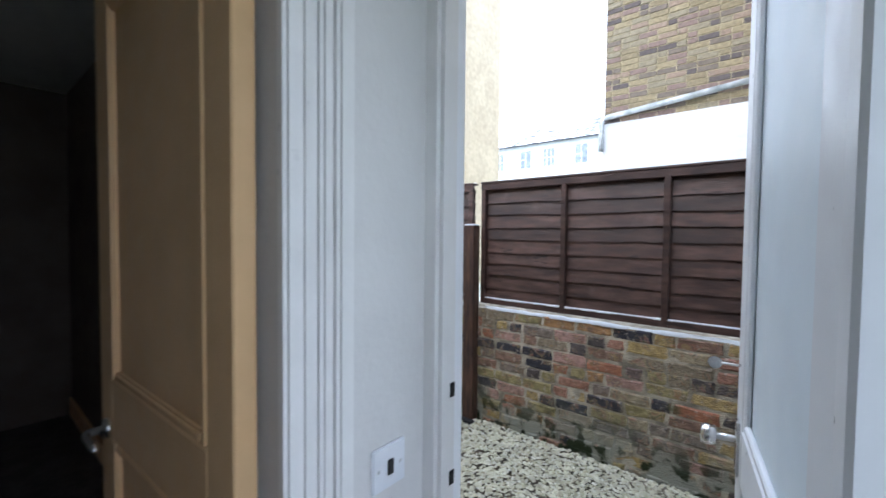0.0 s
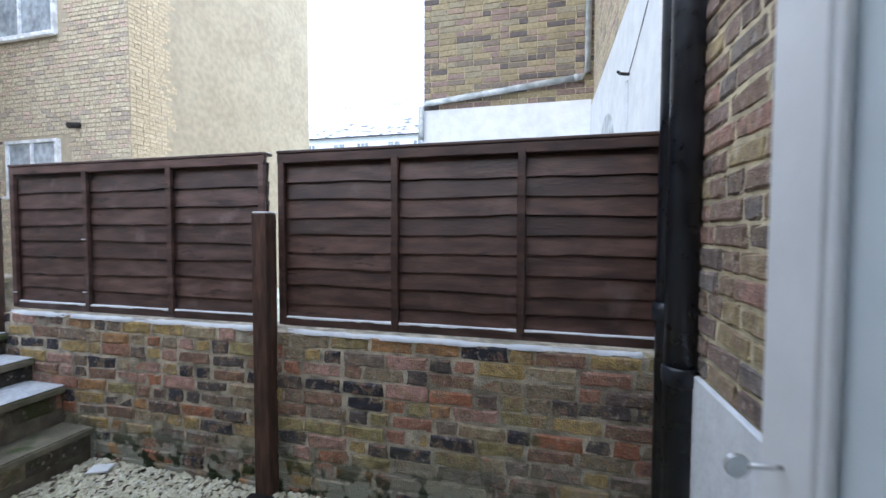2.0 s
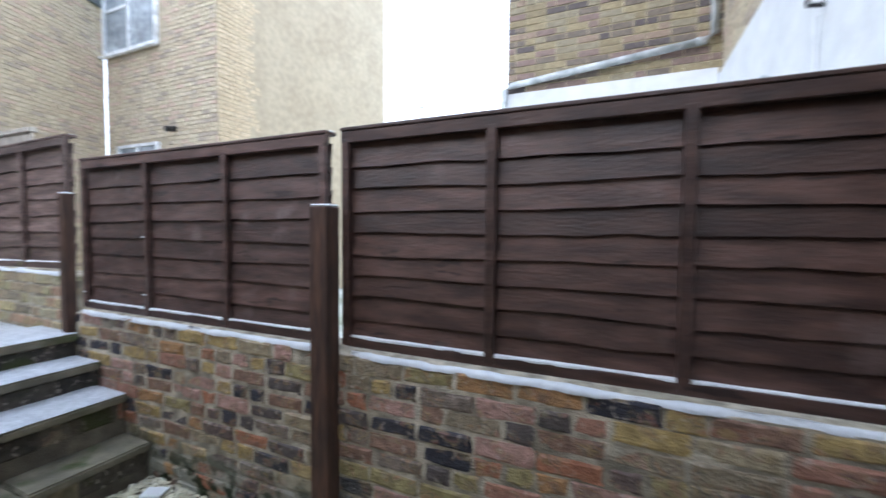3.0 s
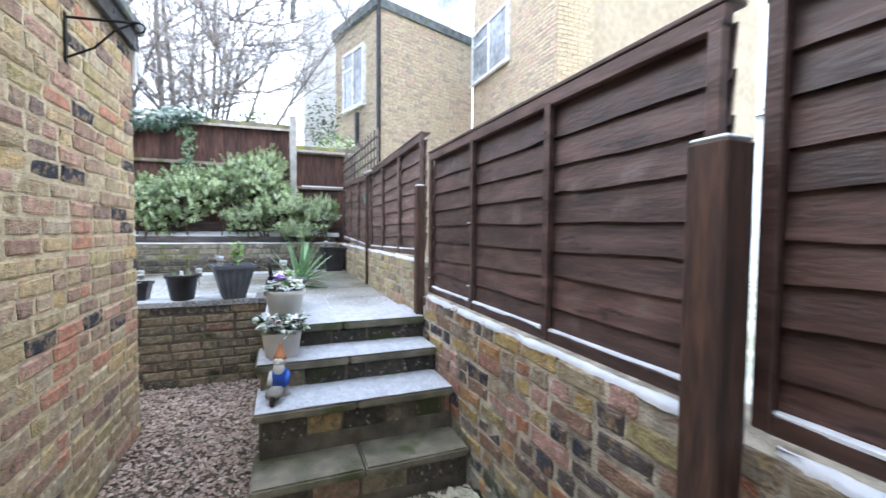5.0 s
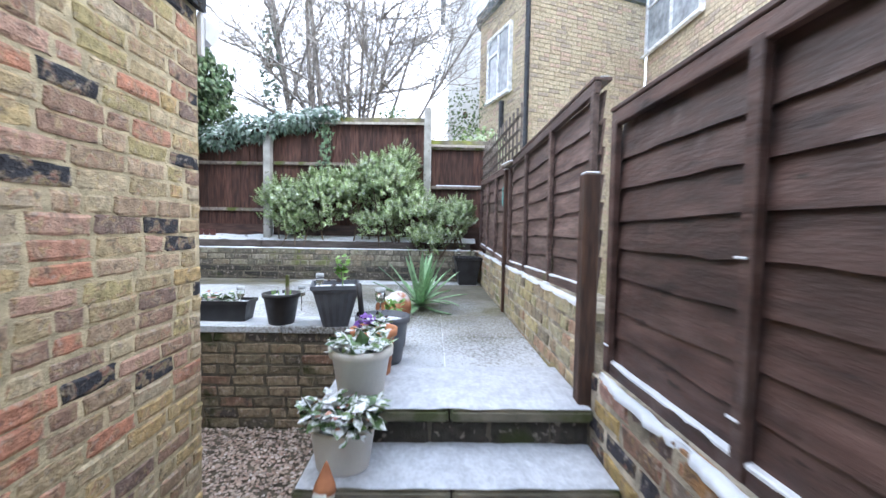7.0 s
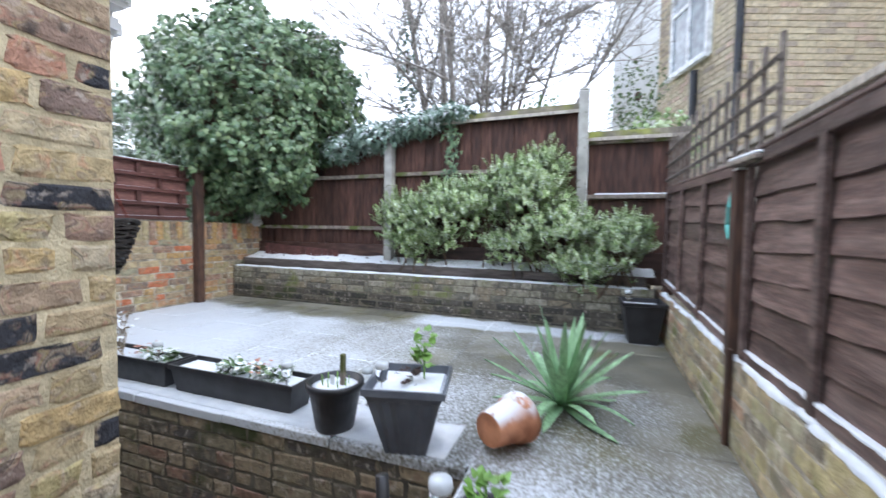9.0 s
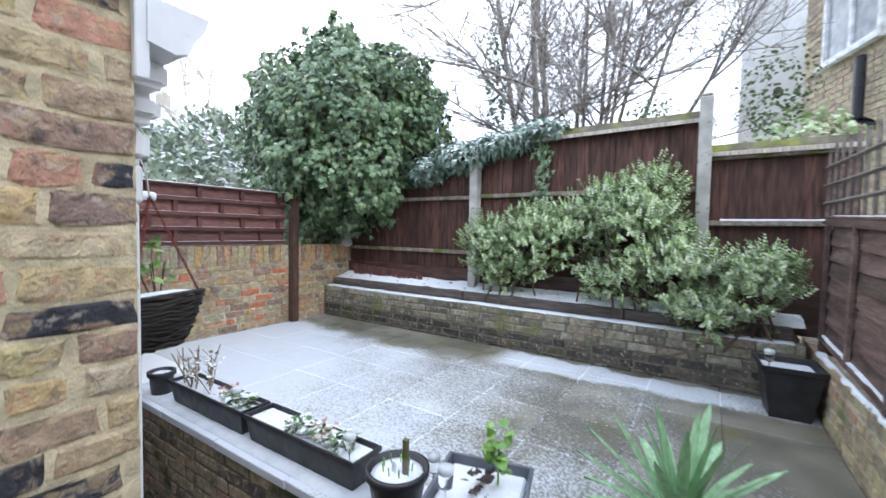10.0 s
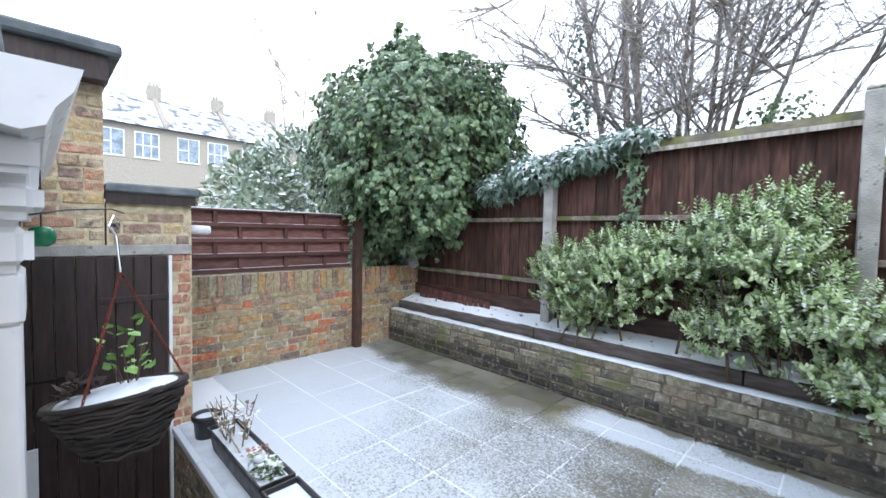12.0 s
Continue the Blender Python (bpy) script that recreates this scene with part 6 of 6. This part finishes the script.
# the yellow-brick neighbour beyond the fence
nh = thing("neighbour_house", (0, 0, 0), "yellow stock brick neighbouring house with white windows and a flat-roofed wing", "house")
body = prism("wall", [(-10.2, 6.0), (-7.0, 6.0), (-6.92, 11.1), (-10.2, 11.1)], -0.03, 9.5, CREAM, nh)
far_bricks(body, (-10.2, 5.996), (0, -1), 3.2, 0.6, 9.4, B_YEL[1], holes=((0.02, 1.72, 4.75, 5.98), (0.4, 1.7, 2.0, 3.03)), seed=2)
far_bricks(body, (-6.994, 6.0), (1, 0), 5.09, 1.2, 9.4, bricks("pale_yellow", [(0.56, 0.46, 0.31), (0.60, 0.49, 0.34), (0.54, 0.43, 0.29), (0.58, 0.47, 0.32)], bump=0.4)[1], seed=3)
window_unit(nh, (-10.19, 5.950, 4.78), 0, 1.66, 1.18, 1, 0.72, PALEWIN)
window_unit(nh, (-9.8, 5.950, 2.02), 0, 1.25, 0.98, 1)
wing = prism("wall", [(-9.40, 3.52), (-10.28, 6.0), (-13.0, 6.0), (-13.0, 3.7), (-11.2, 2.9)], -0.03, 5.75, MORTAR, nh)
far_bricks(wing, (-9.396, 3.522), (0.942, 0.334), 2.62, 0.6, 5.7, B_YEL[1], seed=4)
cant = math.degrees(math.atan2(3.52 - 2.9, -9.40 + 11.2))
cn = (math.sin(radians(cant)), -math.cos(radians(cant)))
far_bricks(wing, (-11.2, 2.895), cn, 1.90, 0.6, 5.7, B_YEL[1], holes=((0.45, 1.40, 3.95, 5.25),), seed=5)
wx = Vector((-11.2, 2.895, 0)) + 0.45 * Vector((math.cos(radians(cant)), math.sin(radians(cant)), 0))
window_unit(nh, (wx.x + cn[0] * 0.045, wx.y + cn[1] * 0.045, 3.97), cant, 0.93, 1.26, 1, 0.7)
prism("roof_edge", [(-9.32, 3.44), (-10.2, 6.0), (-13.1, 6.0), (-13.1, 3.6), (-11.2, 2.80)], 5.75, 5.93, LEAD, nh)
part("rainwater_pipe", tube([(-9.36, 3.50, 0.3), (-9.36, 3.50, 5.9)], 0.045, 10), PIPEB, nh, "black rainwater pipe")
part("vent_pipe", tube([(-10.0, 3.34, 3.05), (-10.0, 3.18, 3.15), (-10.0, 3.18, 3.80)], 0.05, 10), PIPEB, nh, "black vent pipe")
part("flue_stub", tube([(-8.1, 5.99, 3.20), (-8.1, 5.82, 3.16)], 0.05, 10), BLACKP, nh, "black flue outlet")
dish = part("satellite_dish", lathe([(0.0, 0.0), (0.16, 0.03), (0.28, 0.09), (0.28, 0.10), (0.0, 0.012)], 20), PIPEG, nh, "grey satellite dish")
dish.matrix_basis = pose(-9.75, 5.2, 6.35, 90, 0, 40)
part("dish_pole", tube([(-9.78, 5.22, 5.9), (-9.78, 5.22, 6.4)], 0.02, 8), PIPEG, nh)

# the neighbour's return: dull brick over white paint
nw = thing("neighbour_return", (0, 0, 0), "neighbouring house in dull brick above a white painted base", "house")
w1 = prism("wall", [(-1.95, 5.9), (3.0, 5.9), (3.0, 11.0), (-1.95, 11.0)], -0.03, 7.8, MORTAR, nw)
far_bricks(w1, (-1.95, 5.896), (0, -1), 2.2, 2.99, 7.7, B_DULL[1], seed=7)
part("painted_base", bx((-1.955, 5.872, 0.0), (0.13, 5.894, 2.985), 0.003), PAINTW, nw, "white painted masonry")
w2 = prism("wall", [(0.16, 2.95), (3.0, 2.95), (3.0, 5.89), (0.16, 5.89)], -0.03, 7.8, MORTAR, nw)
far_bricks(w2, (0.156, 5.87), (-1, 0), 2.9, 2.92, 7.7, B_YEL[1], seed=8)
part("painted_base", bx((0.128, 2.88, 0.0), (0.150, 5.87, 2.915), 0.003), PAINTW, nw, "white painted masonry")
part("waste_pipe", tube([(-1.97, 5.83, 2.6), (-1.97, 5.83, 3.02), (-1.90, 5.83, 3.06), (0.02, 5.83, 3.24), (0.08, 5.84, 3.30), (0.10, 5.84, 7.6)], 0.036, 10), PIPEG, nw, "grey waste pipe running across the wall", True)
for x, z in ((-0.9, 3.15), (-0.05, 3.235)):
    part("pipe_clip", lathe([(0.040, -0.02), (0.044, 0), (0.040, 0.02)], 12), PIPEG, nw).matrix_basis = pose(x, 5.83, z, 0, 85)
part("tap_bracket", tube([(0.128, 3.56, 2.41), (0.07, 3.56, 2.42), (0.05, 3.50, 2.41)], 0.010, 6), IRON, nw, "small iron bracket")
part("wire", tube([(0.124, 3.56, 2.42), (0.123, 3.45, 2.45), (0.123, 3.20, 2.55), (0.123, 2.96, 2.66)], 0.0025, 5), IRON, nw, "hanging wire")
part("thin_pipe", tube([(0.118, 3.60, 0.5), (0.118, 3.60, 2.38)], 0.012, 8), PAINTW, nw)
bm = bmesh.new()
arc = [(0.45 * math.cos(k * math.pi / 10), 0.40 * math.sin(k * math.pi / 10)) for k in range(11)]
a = [bm.verts.new((0.126, 4.55 + y, 2.02 + z)) for y, z in arc]
b = [bm.verts.new((0.118, 4.55 + y, 2.02 + z)) for y, z in arc]
for i in range(10):
    bm.faces.new((a[i], a[i + 1], b[i + 1], b[i]))
bm.faces.new(b)
part("arched_recess", bm, PIPEG, nw, "grey arched window head")


def terrace(name, at, turn, units, width, eaves, ridge, depth, brick, seed, label, sash=(1.05, 1.5)):
    """A row of houses facing local -y, each with its windows, party wall and chimney."""
    t = thing(name, at, label, "house", turn=turn)
    W = units * width
    bm = bx((0, 0, -0.03), (W, depth, eaves))
    part("wall", bm, brick, t)
    bm = bmesh.new()
    v = [bm.verts.new(p) for p in ((-0.2, -0.3, eaves - 0.05), (W + 0.2, -0.3, eaves - 0.05), (W + 0.2, depth / 2, ridge), (-0.2, depth / 2, ridge), (W + 0.2, depth + 0.3, eaves), (-0.2, depth + 0.3, eaves))]
    bm.faces.new((v[0], v[1], v[2], v[3]))
    bm.faces.new((v[3], v[2], v[4], v[5]))
    bm.faces.new((v[0], v[3], v[5]))
    bm.faces.new((v[1], v[4], v[2]))
    part("roof", bm, SLATE, t, "slate roof under thin snow")
    part("gutter", bx((-0.2, -0.38, eaves - 0.12), (W + 0.2, -0.28, eaves - 0.02)), PIPEB, t)
    for k in range(units + 1):
        x = k * width
        bm = bmesh.new()
        q = [bm.verts.new(p) for p in ((x - 0.15, -0.32, eaves), (x + 0.15, -0.32, eaves), (x + 0.15, depth / 2, ridge + 0.28), (x - 0.15, depth / 2, ridge + 0.28), (x - 0.15, -0.32, eaves + 0.28), (x + 0.15, -0.32, eaves + 0.28), (x - 0.15, depth / 2, ridge - 0.3), (x + 0.15, depth / 2, ridge - 0.3))]
        for f in ((4, 5, 2, 3), (0, 1, 5, 4), (0, 4, 3, 6), (1, 7, 2, 5)):
            bm.faces.new([q[i] for i in f])
        part("party_wall", bm, brick, t)
        ch = part("chimney", bx((x - 0.45, depth / 2 - 0.4, ridge - 0.4), (x + 0.45, depth / 2 + 0.4, ridge + 0.95), 0.03), brick, t)
        for j in (-0.25, 0.0, 0.25):
            part("chimney_pot", lathe([(0.11, 0), (0.09, 0.32), (0.11, 0.36)], 10, at=(x + j, depth / 2, ridge + 0.95)), CONCRETE, ch)
    base = t.matrix_world.copy()
    for k in range(units):
        for fx in (0.16, 0.60):
            for z in (0.9, eaves - sash[1] - 0.45):
                m = base @ Matrix.Translation((k * width + fx * width, -0.03, z))
                window_unit(t, tuple(m.translation), turn, *sash, 1 if fx < 0.3 else 2, 0.5, MIDWIN)
    return t


# sky reflection painted into the terrace panes as a blue-grey tone
MIDWIN = M("sky_toned_glass", [(0.15, 0.18, 0.22), (0.30, 0.35, 0.40)], scale=2, rough=0.12, bump=0)
TERR = M("terrace_brick", [(0.27, 0.235, 0.19), (0.37, 0.325, 0.27)], scale=12, rough=0.9, bump=0.4, bscale=30, vary=0.2, vscale=18)
terrace("terraced_houses", (2.5, -34.0, 0), 180, 6, 4.6, 9.15, 12.2, 8.0, TERR, 1, "row of brick terraced houses with snowy slate roofs", (1.45, 1.8))
PALER = M("pale_render", [(0.66, 0.68, 0.70), (0.74, 0.76, 0.78)], scale=2, rough=0.9, bump=0.2, vary=0.06)
terrace("terraced_houses", (-22.0, 30.0, 0), 0, 4, 4.6, 8.8, 11.2, 8.0, PALER, 2, "distant pale rendered terraced houses with snowy roofs")
ph = thing("pale_house", (-20.5, 2.3, 0), "distant pale rendered house behind bare trees", "house", turn=-90)
part("wall", bx((-4.5, 0, -0.03), (0.0, 7.0, 10.4)), PALER, ph)
for z in (2.2, 5.6):
    pw = part("window", bx((-1.3, -0.05, z), (-0.4, 0.0, z + 1.6), 0.01), UPVC, ph)
    for a in (-1.24, -0.83):
        part("pane", bx((a, -0.056, z + 0.06), (a + 0.37, -0.05, z + 1.54)), DARKWIN, pw)
bm = bmesh.new()
v = [bm.verts.new(p) for p in ((-4.7, -0.2, 10.4), (0.2, -0.2, 10.4), (-2.25, -0.2, 12.2), (-4.7, 7.2, 10.4), (0.2, 7.2, 10.4), (-2.25, 7.2, 12.2))]
for f in ((0, 1, 2), (3, 5, 4), (0, 2, 5, 3), (1, 4, 5, 2), (0, 3, 4, 1)):
    bm.faces.new([v[i] for i in f])
part("roof", bm, SLATE, ph)


# ---- gravel ----
def gravel(name, regions, n, size, material, label, seed):
    g = np.random.default_rng(seed)
    areas = np.array([(b - a) * (d - c) for a, b, c, d in regions])
    pick = g.choice(len(regions), n, p=areas / areas.sum())
    R = np.array(regions)[pick]
    x = g.uniform(R[:, 0], R[:, 1])
    y = g.uniform(R[:, 2], R[:, 3])
    s = g.uniform(size * 0.6, size * 1.35, n)
    oct_ = np.array([(1, 0, 0), (0.3, 0.95, 0.1), (-0.9, 0.4, 0), (-0.5, -0.85, 0.05), (0.5, -0.8, 0), (0.1, 0.05, 0.62), (-0.05, 0, -0.5)])
    a = g.uniform(0, 6.28, n)
    ca, sa = np.cos(a), np.sin(a)
    jit = oct_[None] * g.uniform(0.75, 1.25, (n, 7, 1)) * np.stack([np.ones(n), g.uniform(0.55, 0.95, n), g.uniform(0.6, 1.0, n)], 1)[:, None]
    X = jit[..., 0] * ca[:, None] - jit[..., 1] * sa[:, None]
    Y = jit[..., 0] * sa[:, None] + jit[..., 1] * ca[:, None]
    Z = jit[..., 2] + g.normal(0, 0.2, (n, 1)) * jit[..., 0]
    V = np.stack([x[:, None] + X * s[:, None], y[:, None] + Y * s[:, None], 0.002 + g.uniform(0, 0.012, (n, 1)) + Z * s[:, None]], 2).reshape(-1, 3)
    F = []
    for i in range(n):
        k = i * 7
        for j in range(5):
            F += [(k + j, k + (j + 1) % 5, k + 5), (k + (j + 1) % 5, k + j, k + 6)]
    raw(name, V.tolist(), F, material, None, label, "stuff", "gravel")


gravel("pale_gravel", [(-3.05, 0.10, 0.86, 2.55), (-3.3, -3.05, 0.86, 1.5)], 22000, 0.0150, PEB_PALE, "damp pale cream gravel in the side passage", 1)
gravel("brown_gravel", [(-5.06, -3.1, 0.83, 1.53), (-5.06, -4.35, -1.5, 0.83)], 9500, 0.0125, PEB_BROWN, "damp brown pea gravel beside the steps", 2)

# ---- brickwork, last ----
brickwork(house_wall, (-0.64, 0.81), (0, 1), 3.68, 0.0, 2.42, B_HOUSE, near=(1.9, 3.68), seed=1, headers=0.38, wobble=0.007, gap=0.018)
brickwork(return_wall, (0.14, 2.455), (-1, 0), 1.62, 0.90, 5.5, B_RETURN, near=(0.0, 1.6), seed=2, headers=0.45)
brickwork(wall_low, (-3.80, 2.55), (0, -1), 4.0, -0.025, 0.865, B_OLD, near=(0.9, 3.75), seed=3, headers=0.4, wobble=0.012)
brickwork(wall_high, (-8.1, 2.555), (0, -1), 4.3, 0.12, 1.085, B_MOSSY, near=(2.2, 4.3), seed=4, headers=0.4, wobble=0.012)
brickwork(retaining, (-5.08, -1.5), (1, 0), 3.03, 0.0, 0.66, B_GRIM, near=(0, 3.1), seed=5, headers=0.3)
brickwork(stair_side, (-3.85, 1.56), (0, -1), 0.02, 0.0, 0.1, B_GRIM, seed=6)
brickwork(bed_wall, (-7.655, -2.40), (1, 0), 4.9, 0.665, 0.885, B_BLACKISH, near=(0, 5), seed=7, headers=0.3, wobble=0.008)
brickwork(bed_wall, (-7.655, -2.40), (1, 0), 4.9, 0.89, 1.105, B_BED, near=(0, 5), seed=17, headers=0.3, wobble=0.008)
brickwork(left_wall, (-5.25, -2.45), (0, 1), 2.9, 0.72, 1.46, B_WARM, near=(0, 3), seed=8, headers=0.25, wobble=0.008)
brickwork(outhouse, (-4.74, -1.57), (0, 1), 0.45, 1.995, 2.26, B_HOUSE, near=(0, 0.5), seed=9, headers=0.4)
brickwork(outhouse, (-5.075, -1.57), (0, 1), 0.115, 0.0, 1.99, B_PINK, near=(0, 0.2), seed=19, headers=1.0)
brickwork(outhouse_high, (-3.4, -1.575), (0, 1), 1.32, 0.0, 2.98, B_HOUSE, near=(0.2, 1.4), holes=((0.45, 1.4, 0.0, 1.99),), seed=10, headers=0.4)
